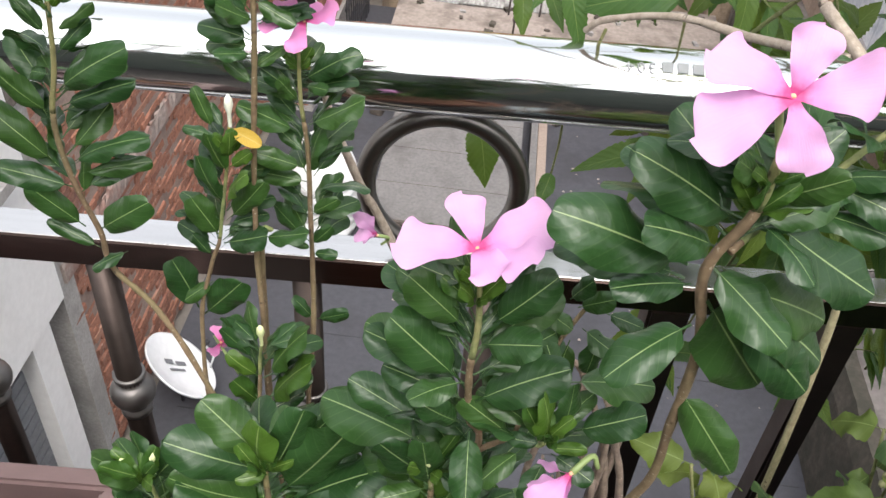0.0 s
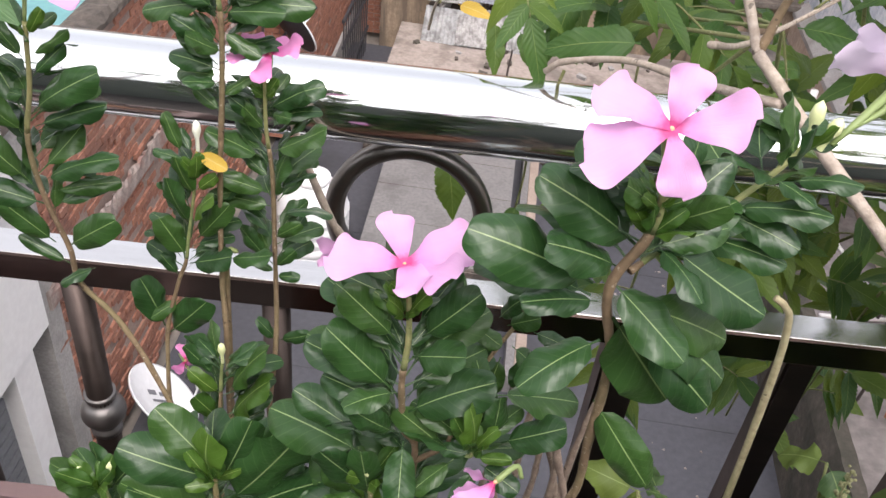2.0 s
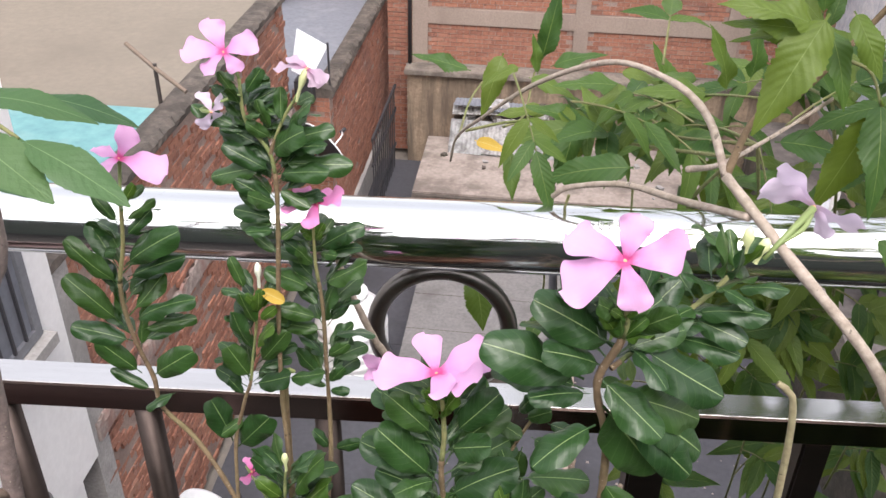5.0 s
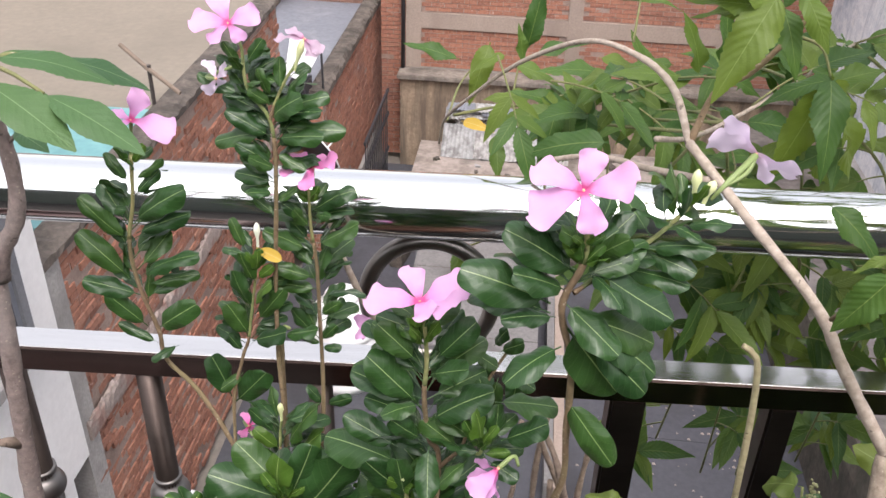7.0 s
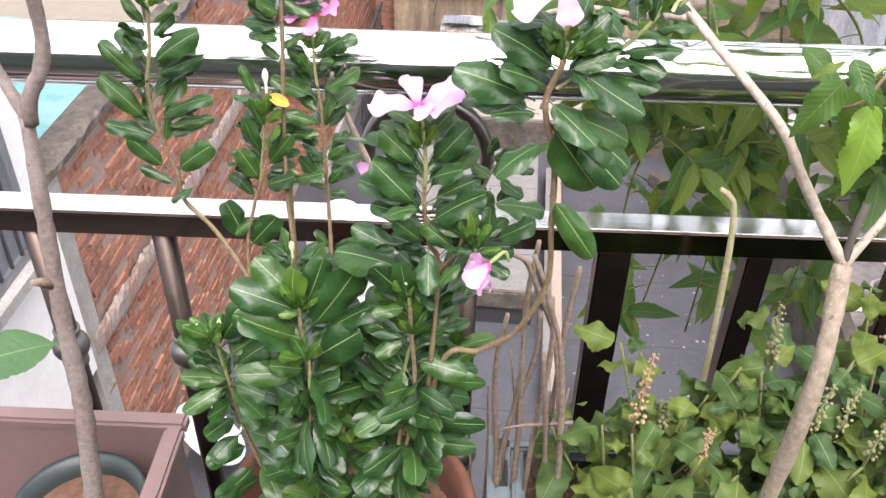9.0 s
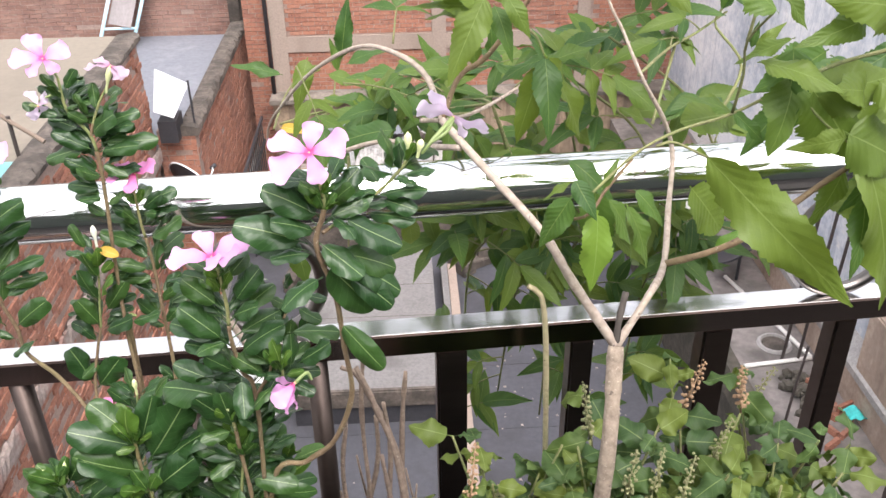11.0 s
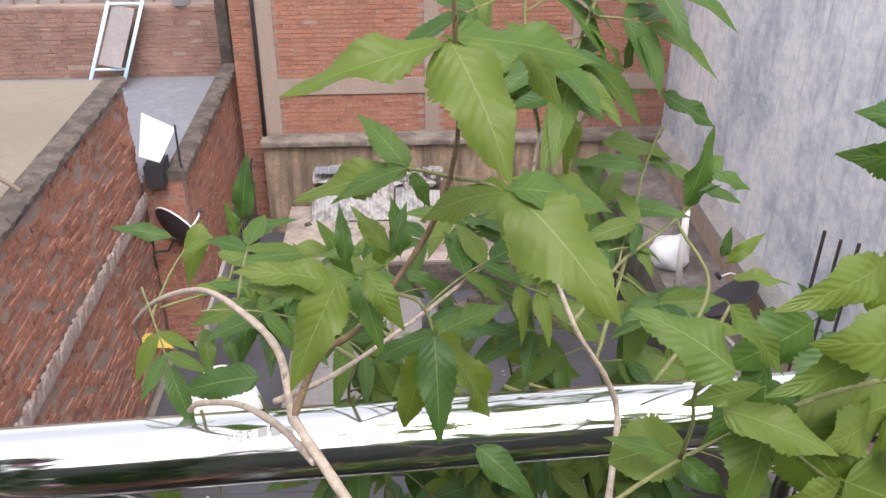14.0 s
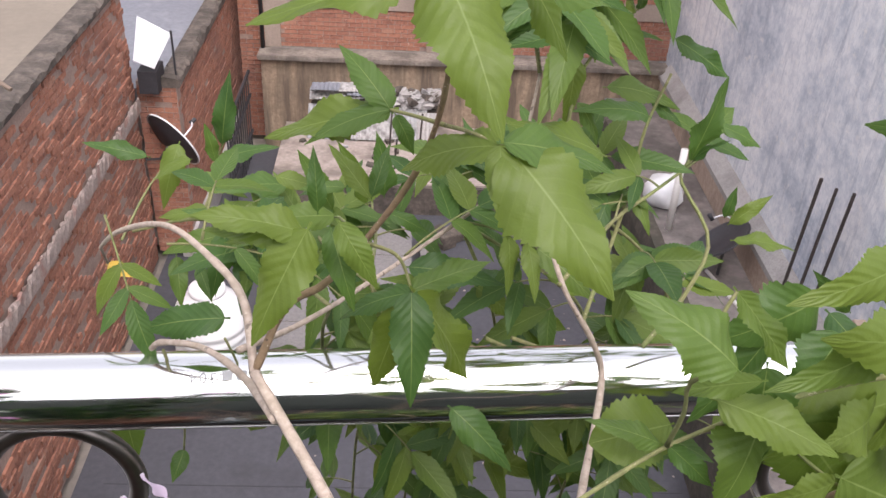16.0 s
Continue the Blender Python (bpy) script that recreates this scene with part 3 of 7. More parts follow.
def brick_wall(name, label, origin, along, length, z0, z1, thick, skip=(), singles=0, seed=1, rough=0.004, look_of="brick"):
    """A wall whose courses face to the right of along. skip: (s0, s1, z0, z1) left bare."""
    rng = random.Random(seed)
    a = Vector((*along, 0)).normalized()
    into = Vector((-a.y, a.x, 0))
    o = Vector((*origin, 0))
    m = TOWN @ Matrix(((a.x, into.x, 0, o.x), (a.y, into.y, 0, o.y), (0, 0, 1, 0), (0, 0, 0, 1)))
    bm = boxes((0, length, 0.012, thick, z0, z1))
    wall = tagged(part(name, bm, M["mortar"], at=m), label, "wall", kind="structure")
    spots = []
    rows = int((z1 - z0) / COURSE)
    for r in range(rows):
        z = z0 + r * COURSE + 0.007
        s = -0.115 * (r % 2)
        while s < length - 0.05:
            l = min(0.218, length - s - 0.01)
            s0 = max(s, 0)
            if l - (s0 - s) > 0.05 and not any(k[0] - 0.05 < s0 + 0.1 < k[1] + 0.05 and k[2] < z + 0.04 < k[3] for k in skip):
                spots.append((s0, z, l - (s0 - s)))
            s += 0.23
    BUILT.append((wall, m, spots, singles, seed, rough, look_of))
    return wall


def lay_bricks():
    """The bricks of all walls, laid last: singles as objects, the rest joined."""
    for wall, m, spots, singles, seed, rough, look_of in BUILT:
        rng = random.Random(seed)
        chosen = set()
        if singles:
            full = [i for i, s in enumerate(spots) if s[2] > 0.2]
            chosen = set(sorted(full, key=lambda i: abs(spots[i][0] - singles[0]) + 1.6 * abs(spots[i][1] - singles[1]))[:290])
        verts, faces = [], []
        for i, (s, z, l) in enumerate(spots):
            if rough > 0.005 and rng.random() < 0.010:
                continue
            out = rng.uniform(-rough, rough)
            tilt = rng.uniform(-0.006, 0.006)
            if rng.random() < 0.02:
                out += 0.012
            if i in chosen:
                link("brick", BRICK_MESH[look_of][rng.randrange(6)], None, wall, m @ Matrix.Translation((s, out, z)) @ Matrix.Rotation(tilt, 4, "Y"))
                continue
            k = len(verts)
            j = [rng.uniform(-0.004, 0.004) for _ in range(6)]
            x0, x1, zz0, zz1 = s + j[0], s + l + j[1], z + j[2], z + 0.066 + j[3]
            verts += [(x0, out + j[4] * 0.6, zz0), (x1, out + j[5] * 0.6, zz0 + tilt * l), (x1, out + j[4] * 0.4, zz1 + tilt * l), (x0, out, zz1), (x0, 0.03, zz0), (x1, 0.03, zz0), (x1, 0.03, zz1), (x0, 0.03, zz1)]
            faces += [(k, k + 1, k + 2, k + 3), (k, k + 4, k + 5, k + 1), (k + 1, k + 5, k + 6, k + 2), (k + 2, k + 6, k + 7, k + 3), (k + 3, k + 7, k + 4, k)]
        mesh = bpy.data.meshes.new("brickwork")
        mesh.from_pydata(verts, [], faces)
        tagged(link("brickwork", mesh, M[look_of], wall), kind="stuff")


def lumpy(bm, length, w, h, step, rng, rough):
    """A worn bar along y from 0, its base at z 0."""
    n = max(3, int(length / step))
    rings = []
    for i in range(n + 1):
        y = length * i / n
        j = [rng.uniform(-rough, rough) for _ in range(6)]
        rings.append([bm.verts.new(p) for p in ((-w / 2, y, 0), (w / 2, y, 0), (w / 2 + j[0], y, h * 0.75 + j[1]), (w * 0.3 + j[2], y, h + j[3]), (-w * 0.3 + j[4], y, h + j[5]), (-w / 2, y, h * 0.8))])
    for a, b in zip(rings, rings[1:]):
        for k in range(6):
            bm.faces.new((a[k], a[(k + 1) % 6], b[(k + 1) % 6], b[k]))
    bm.faces.new(rings[0][::-1])
    bm.faces.new(rings[-1])
    return bm


rng = random.Random(7)
bm = bmesh.new()
vs = [bm.verts.new((x * 400, y * 400, YARD - 0.12)) for x, y in ((-1, -1), (1, -1), (1, 1), (-1, 1))]
bm.faces.new(vs)
structure("ground", bm, M["ground"], "bare earth under the houses, out to the horizon", "ground")

# left: brick wall of the near house, with its terrace behind
L_U = -3.415
brick_wall("wall_left_brick", "worn red brick side wall with smeared mortar", (L_U, 4.5), (0, 1), 6.45, YARD, -2.30, 0.23, skip=((0, 7, -4.05, -3.86),), singles=(3.0, -4.4), seed=3, rough=0.021)
bm = bmesh.new()
lumpy(bm, 6.6, 0.30, 0.085, 0.07, rng, 0.018)
bmesh.ops.translate(bm, vec=(L_U - 0.10, 4.4, -2.30), verts=bm.verts)
structure("coping_left", bm, M["coping"], "crumbling dark coping along the brick wall", "coping")
bm = bmesh.new()
lumpy(bm, 6.5, 0.036, 0.20, 0.045, rng, 0.016)
bmesh.ops.translate(bm, vec=(L_U + 0.03, 4.5, -4.06), verts=bm.verts)
structure("ledge_left", bm, M["cement_band"], "rough grey mortar band along the brick wall", "ledge")
structure("terrace_floor", boxes((-9.5, L_U - 0.24, 7.2, 11.0, -2.9, -2.25)), M["tan"], "cream plastered roof terrace", "roof")
structure("terrace_teal", boxes((-9.5, L_U - 0.24, 4.9, 7.19, -2.9, -2.24)), M["teal"], "teal-painted wet terrace floor", "roof")
brick_wall("wall_terrace_end", "brick end of the terrace house", (L_U - 0.23, 10.95), (-1, 0), 5.8, YARD, -2.66, 0.2, seed=21)
structure("terrace_body", boxes((-9.4, L_U - 0.25, 4.95, 10.9, YARD, -2.91)), M["facade"], "plain rendered body of the terrace house", "wall")
# strip of bare cement and the white house at the near end
structure("cement_strip", boxes((L_U - 0.22, L_U + 0.02, 4.42, 4.66, YARD, -2.32)), M["concrete"], "bare grey cement strip beside the brick", "wall")
structure("wall_white_upper", boxes((L_U - 3.0, L_U + 0.06, 1.2, 4.38, -4.1, 0.4)), M["white"], "white-painted upper storey of the next house", "wall")
structure("pier_white", boxes((L_U - 0.3, L_U + 0.04, 3.82, 4.12, YARD, -4.1)), M["white"], "white-painted pier under the upper storey", "wall")
# dark grey on this set-back wall stands in for the recess's shade
structure("wall_white_low", boxes((L_U - 3.0, L_U - 0.3, 1.2, 4.3, YARD, -4.1)), M["shutter"], "set-back wall under the white storey, shade put into its dark grey", "wall")
W_U = L_U + 0.06
shutter = thing("window_1", "grey barred window set in the white house", "window", TOWN, kind="structure")
part("window_frame", boxes((W_U, W_U + 0.04, 2.9, 4.06, -1.38, -1.3), (W_U, W_U + 0.04, 2.9, 4.06, -2.56, -2.48), (W_U, W_U + 0.04, 3.98, 4.06, -2.48, -1.38), (W_U, W_U + 0.04, 2.9, 2.98, -2.48, -1.38)), M["shutter"], shutter)
for k in range(6):
    part("window_bar", boxes((W_U + 0.03, W_U + 0.05, 3.1 + 0.15 * k, 3.12 + 0.15 * k, -2.48, -1.38)), M["dark_metal"], shutter)
part("window_sill", boxes((W_U, W_U + 0.12, 2.85, 4.1, -2.66, -2.57)), M["concrete"], shutter)
part("pane", boxes((W_U, W_U + 0.012, 2.98, 3.98, -2.48, -1.38)), M["grey_roof"], shutter)
grille = thing("roller_shutter", "grey slatted roller shutter below the white wall", "shutter", TOWN, kind="structure")
for k in range(16):
    part("slat", boxes((L_U - 0.14, L_U - 0.11, 2.0, 3.82, -6.4 + 0.125 * k, -6.29 + 0.125 * k)), M["shutter"], grille)

# second house: grey roof behind its brick wall
S_U = -2.86
brick_wall("wall_second_brick", "worn red brick wall of the second house", (S_U, 11.0), (0, 1), 4.94, -6.0, -3.70, 0.23, singles=(1.2, -4.4), seed=5, rough=0.006)
structure("plinth_second", boxes((S_U - 0.2, S_U + 0.06, 11.0, 15.0, YARD, -6.0)), M["concrete"], "grey rendered foot of the second house wall", "wall")
brick_wall("wall_second_end", "narrow brick end of the second house wall", (L_U + 0.02, 10.99), (1, 0), S_U - L_U - 0.02, -6.4, -3.62, 0.2, seed=6, rough=0.006)
bm = bmesh.new()
lumpy(bm, 4.95, 0.28, 0.14, 0.06, rng, 0.025)
bmesh.ops.translate(bm, vec=(S_U - 0.09, 10.98, -3.70), verts=bm.verts)
structure("coping_second", bm, M["coping"], "broken mossy coping of the second house", "coping")
structure("roof_grey", boxes((-7.5, S_U - 0.23, 11.25, 15.94, -4.1, -3.84)), M["grey_roof"], "flat grey cement roof with damp patches", "roof")
structure("second_body", boxes((-7.4, S_U - 0.24, 11.3, 14.95, YARD, -4.11)), M["facade"], "plain rendered body of the second house", "wall")
brick_wall("wall_ladder", "dark brick wall behind the grey roof", (-8.0, 15.95), (1, 0), 4.9, -4.0, -2.52, 0.23, singles=(2.6, -3.0), seed=8, rough=0.008, look_of="brick_old")
structure("wall_grey_back", boxes((-9, -2.75, 17.2, 17.4, -5, 1.5)), M["back_wall"], "grey weathered rear wall above the brick", "wall")
structure("pier_brick", boxes((-3.10, -2.90, 15.86, 16.2, -3.84, 1.0)), M["coping"], "dark weathered pier", "wall")
brick_wall("wall_pier", "narrow brick return beside the tall wall", (-2.72, 15.12), (1, 0), 0.46, YARD, 1.0, 0.3, seed=9)

# far wall: brick panels between concrete pilasters and bands
brick_wall("wall_far_brick", "tall red brick wall between concrete pilasters", (-2.25, 15.0), (1, 0), 7.35, -4.64, 1.0, 0.25, skip=((-0.1, 0.28, -9, 9), (2.86, 3.13, -9, 9), (5.45, 5.70, -9, 9), (-1, 8, -3.94, -3.60), (-1, 8, -2.0, -1.7)), singles=(3.0, -4.3), seed=11, rough=0.003)
for u0, u1 in ((-2.25, -1.97), (0.62, 0.87), (3.22, 3.44)):
    structure("pilaster", boxes((u0, u1, 14.96, 15.2, -4.64, 1.0)), M["pilaster"], "pinkish-grey concrete pilaster", "pilaster")
for u0, u1 in ((-1.97, 0.62), (0.87, 3.22), (3.44, 5.0)):
    structure("band", boxes((u0, u1, 14.97, 15.2, -3.90, -3.62)), M["pilaster"], "pinkish-grey concrete band across the brick", "trim")
    structure("band", boxes((u0, u1, 14.97, 15.2, -1.98, -1.72)), M["pilaster"], "pinkish-grey concrete band across the brick", "trim")
structure("wall_grime", boxes((-2.3, 5.0, 14.66, 14.95, YARD, -4.74)), M["grime"], "low grimy plaster wall streaked black", "wall")
bm = boxes((-2.35, 5.0, 14.55, 14.97, -4.74, -4.65), bevel=0.015)
structure("ledge_far", bm, M["ledge"], "stained grey-brown ledge along the low wall", "ledge")
bm = bmesh.new()
tube(bm, [Vector((-2.29, 14.92, z)) for z in (-4.7, -2, 1)], 0.035, 0.035, 10)
tagged(part("drain_pipe", bm, M["dark_metal"], at=TOWN, smooth=True), "black drain pipe up the pilaster", "pipe")

# right: blue-washed wall on a stained plinth
structure("wall_blue", boxes((5.0, 5.3, 1.0, 15.4, YARD, 3.0)), M["blue"], "tall wall washed in blotchy pale blue", "wall")
bm = boxes((4.86, 5.0, 2.5, 14.66, YARD, -4.8))
structure("plinth_right", bm, M["plinth"], "stained tan plinth below the blue wall", "wall")
structure("plinth_near", boxes((4.84, 4.999, 2.5, 6.6, -4.739, -3.95), bevel=0.02), M["plinth"], "taller stained tan length of the plinth", "wall")
bm = bmesh.new()
vs0 = [bm.verts.new((u, 2.5, z)) for u, z in ((4.81, -4.82), (4.81, -4.74), (4.999, -4.55), (4.999, -4.82))]
vs1 = [bm.verts.new((u, 14.65, z)) for u, z in ((4.81, -4.82), (4.81, -4.74), (4.999, -4.55), (4.999, -4.82))]
for k in range(4):
    bm.faces.new((vs0[k], vs0[(k + 1) % 4], vs1[(k + 1) % 4], vs1[k]))
bm.faces.new(vs0[::-1])
bm.faces.new(vs1)
structure("weathering_right", bm, M["concrete"], "sloped grey cement weathering above the plinth", "ledge")

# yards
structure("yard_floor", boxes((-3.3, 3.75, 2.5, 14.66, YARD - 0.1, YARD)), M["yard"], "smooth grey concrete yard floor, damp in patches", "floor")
structure("yard_back", boxes((-1.9, 3.66, 12.5, 14.64, YARD + 0.001, -5.95)), M["yard_pale"], "pale raised screed slab, cracked and stained", "floor")
structure("kerb_yard", boxes((-1.9, 3.66, 12.42, 12.499, YARD + 0.001, -5.98)), M["coping"], "dark front edge of the raised slab", "kerb")
structure("yard_right", boxes((3.90, 4.86, 2.5, 14.66, YARD - 0.1, RIGHT)), M["screed_damp"], "pale patched screed beside the plinth", "floor")
bm = bmesh.new()
lumpy(bm, 9.4, 0.26, 1.33, 0.12, rng, 0.006)
bmesh.ops.translate(bm, vec=(3.80, 4.2, YARD), verts=bm.verts)
structure("wall_mossy", bm, M["moss_wall"], "low mossy concrete wall between the yards", "wall")
structure("platform", boxes((-1.45, 0.42, 8.05, 11.44, YARD, -5.95)), M["screed_grey"], "raised grey screeded platform across the yard", "platform")
for k in range(3):
    structure("floor_joint", boxes((-1.45, 0.42, 8.8 + 0.8 * k, 8.808 + 0.8 * k, -5.952, -5.948)), M["coping"], "dark joint between pale slabs", "joint")
structure("platform_edge", boxes((-1.45, 0.42, 7.96, 8.046, -6.2, -5.93), bevel=0.02), M["coping"], "dark front edge of the raised platform", "kerb")
# flat dark sheet on the solid front takes the place of shade
structure("platform_front", boxes((-1.45, 0.42, 8.02, 8.044, YARD, -6.2)), M["dark_metal"], "near-black sheet standing in for shade under the platform edge", "wall")
structure("divider", boxes((0.56, 0.66, 6.6, 11.44, YARD, -6.22)), M["screed_grey"], "low grey wall dividing the yard", "wall")
structure("divider_cap", boxes((0.67, 0.80, 6.6, 11.44, YARD, -6.27)), M["pilaster"], "brownish cement strip beside the dividing wall", "wall")
structure("wall_yard_near", boxes((-3.3, 5.0, 2.2, 2.45, YARD, -5.8)), M["facade"], "plain wall below the balcony", "wall")
for k in range(4):
    structure("floor_joint", boxes((-3.0, 3.6, 5.2 + 1.3 * k, 5.212 + 1.3 * k, YARD, YARD + 0.003)), M["dark_metal"], "dark joint in the yard floor", "joint")

# enclosing blocks far behind, so that the town goes on
for n, d in enumerate(((-40, -9.6, 19, 30, YARD, 3.5), (-9.5, 9, 22, 30, YARD, 2.5), (5.4, 40, 2, 20, YARD, 3.2), (-40, -9.6, -6, 18, YARD, 1.5))):
    structure("house_block", boxes(d), M["facade"], "plain rendered house block", "building")


# ---- loose things in the yards ----
def dish(name, centre, facing, r, label, dark_back=True, dark_front=False):
    d = thing(name, label, "dish")
    m = aim(centre, Vector(facing).orthogonal(), facing, 1.0)
    bm = bmesh.new()
    lathe(bm, [(0, 0.0)] + [(r * k / 8, 0.22 * r * (k / 8) ** 2) for k in range(1, 9)], 36)
    lathe(bm, [(r, 0.22 * r), (r + 0.02, 0.22 * r + 0.006), (r + 0.02, 0.22 * r - 0.018), (r, 0.2 * r)], 36)
    part("reflector", bm, M["dark_metal"] if dark_front else M["white_metal"], d, "", at=m, smooth=True)
    bm = bmesh.new()
    lathe(bm, [(0, -0.012)] + [(r * k / 8, 0.22 * r * (k / 8) ** 2 - 0.012) for k in range(1, 9)], 36)
    part("back", bm, M["dark_metal"] if dark_back else M["white_metal"], d, at=m, smooth=True)
    bm = tube(bmesh.new(), spline([Vector((r, 0, 0.2 * r)), Vector((0.7 * r, 0, 0.7 * r)), Vector((0.12 * r, 0, 1.0 * r))], 6), 0.012, 0.012, 8)
    part("feed_arm", bm, M["white_metal"], d, at=m, smooth=True)
    bm = lathe(bmesh.new(), [(0, 0), (0.03, 0), (0.03, 0.09), (0.02, 0.10), (0, 0.10)], 14, (0.10 * r, 0, 0.95 * r))
    part("feed_horn", bm, M["dark_metal"], d, at=m, smooth=True)
    return d, m


def town(u, v, z):
    return TOWN @ Vector((u, v, z))


d2, m2 = dish("satellite_dish", town(-2.98, 10.72, -4.42), (0.64, 0.70, 0.435), 0.44, "white satellite dish with a dark back on the brick wall")
part("bracket", tube(bmesh.new(), [town(-3.0, 10.69, -4.45), town(-3.15, 10.8, -4.7), town(-3.36, 10.85, -4.75)], 0.018, 0.018, 8), M["dark_metal"], d2)
d1, m1 = dish("satellite_dish", town(-2.95, 5.25, -5.95), (0.58, 0.25, 0.67), 0.41, "white satellite dish with a worn printed disc", False)
for k, (x0, x1, y0, y1) in enumerate(((-0.12, -0.02, 0.06, 0.12), (0.02, 0.15, 0.05, 0.10), (-0.10, 0.10, -0.03, 0.0))):
    part("bar", boxes((x0, x1, y0, y1, 0.022, 0.026)), M["shutter"], d1, at=m1)
part("mast", tube(bmesh.new(), [town(-2.95, 5.27, -6.0), town(-2.96, 5.3, -6.2), town(-2.96, 5.3, YARD)], 0.022, 0.022, 10), M["dark_metal"], d1)
d3, m3 = dish("satellite_dish", town(4.44, 9.15, -4.76), (-0.55, 0.25, 0.75), 0.38, "dark satellite dish beside the stained plinth", True, True)
part("mast", tube(bmesh.new(), [town(4.46, 9.15, -4.79), town(4.46, 9.15, -5.0), town(4.46, 9.15, RIGHT)], 0.022, 0.022, 10), M["dark_metal"], d3)

tank = thing("water_tank", "round white plastic water tank with ribs", "tank", TOWN @ Matrix.Translation((-2.1, 8.45, YARD)))
prof = [(0, 0), (0.44, 0)]
for k in range(6):
    prof += [(0.45, 0.05 + 0.15 * k), (0.468, 0.08 + 0.15 * k), (0.468, 0.13 + 0.15 * k), (0.45, 0.16 + 0.15 * k)]
prof += [(0.44, 0.98), (0.40, 1.08), (0.22, 1.27)]
part("body", lathe(bmesh.new(), prof, 40), M["tank"], tank, smooth=True)
part("lid", lathe(bmesh.new(), [(0.20, 1.26), (0.225, 1.275), (0.225, 1.33), (0.20, 1.35), (0.16, 1.355), (0.14, 1.385), (0, 1.39)], 28), M["tank"], tank, smooth=True)

sheet = thing("roof_sheet", "tilted white metal sheet over a gap between houses", "sheet", TOWN)
bm = bmesh.new()
c = [(-3.33, 11.25, -2.80), (-2.88, 11.15, -2.99), (-3.05, 10.75, -3.32), (-3.31, 10.75, -3.22)]
top = [bm.verts.new(p) for p in c]
low = [bm.verts.new((p[0], p[1], p[2] - 0.015)) for p in c]
bm.faces.new(top)
bm.faces.new(low[::-1])
for k in range(4):
    bm.faces.new((top[k], low[k], low[(k + 1) % 4], top[(k + 1) % 4]))
part("panel", bm, M["sheet"], sheet)
part("prop", tube(bmesh.new(), [Vector((-2.87, 11.1, -2.93)), Vector((-2.87, 11.1, -3.2)), Vector((-2.87, 11.1, -3.6))], 0.015, 0.015, 6), M["dark_metal"], sheet)
# near-black box filling the gap below the sheet
part("support", boxes((-3.30, -3.05, 10.80, 11.2, -3.72, -3.40)), M["dark_metal"], sheet)

lad = thing("ladder", "pale blue metal ladder leaning on the brick wall", "ladder", TOWN)
foot, head = Vector((-5.08, 15.20, -3.84)), Vector((-4.66, 15.90, -2.42))
for s in (-0.30, 0.30):
    part("rail", tube(bmesh.new(), [foot + Vector((s, 0, 0)), (foot + head) / 2 + Vector((s, 0, 0)), head + Vector((s, 0, 0))], 0.035, 0.035, 8), M["ladder"], lad, smooth=True)
for k in range(2):
    p = foot.lerp(head, 0.24 + 0.73 * k)
    part("rung", tube(bmesh.new(), [p + Vector((-0.30, 0, 0)), p, p + Vector((0.30, 0, 0))], 0.025, 0.025, 8), M["ladder"], lad, smooth=True)
m = Matrix.Translation((foot + head) / 2 + Vector((0, -0.04, 0.02))) @ (head - foot).to_track_quat("Z", "Y").to_matrix().to_4x4()
part("board", boxes((-0.275, 0.275, -0.006, 0.006, -0.38, 0.70)), M["ladder_step"], lad, at=TOWN @ m)

bucket = thing("bucket", "white plastic bucket on the brick wall", "bucket", TOWN @ Matrix.Translation((-3.72, 16.06, -2.52)))
part("body", lathe(bmesh.new(), [(0, 0), (0.17, 0), (0.20, 0.36), (0.215, 0.37), (0.20, 0.39), (0.19, 0.36), (0.16, 0.02), (0, 0.02)], 24), M["tank"], bucket, smooth=True)

rng = random.Random(61)
for k in range(9):
    u = -7.6 + 0.42 * k + rng.uniform(-0.15, 0.15)
    lean = rng.uniform(-0.7, 0.5)
    bm = tube(bmesh.new(), [Vector((u, 16.4, -2.6)), Vector((u + lean * 0.5, 16.7, -1.7)), Vector((u + lean, 17.1, -0.8))], 0.028, 0.02, 7, 0.1, rng)
    tagged(part("pole", bm, M["dry"], at=TOWN), "dry bamboo pole leaning on the rear wall", "pole", "bamboo poles")
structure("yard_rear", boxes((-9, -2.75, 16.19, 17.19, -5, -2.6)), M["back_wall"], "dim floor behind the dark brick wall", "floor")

post = thing("clothes_post", "rusty post with a slanting bar on the terrace", "post", TOWN)
part("upright", tube(bmesh.new(), [Vector((-3.66, 7.3, -2.25)), Vector((-3.66, 7.3, -2.0)), Vector((-3.66, 7.3, -1.82))], 0.02, 0.02, 8), M["rebar"], post)
part("bar", tube(bmesh.new(), [Vector((-3.98, 7.43, -1.68)), Vector((-3.68, 7.3, -1.85)), Vector((-3.32, 7.16, -2.03))], 0.022, 0.022, 8), M["dry"], post)

# rubble and sheets heaped on the raised slab, against the low wall
slab = thing("rubble_heap", "leaning pale roofing sheets with broken concrete heaped on top", "debris", TOWN)
part("block", boxes((-1.42, 0.82, 14.34, 14.62, -5.95, -5.46), bevel=0.02), M["coping"], slab, "dark block behind the sheets")
rng = random.Random(31)


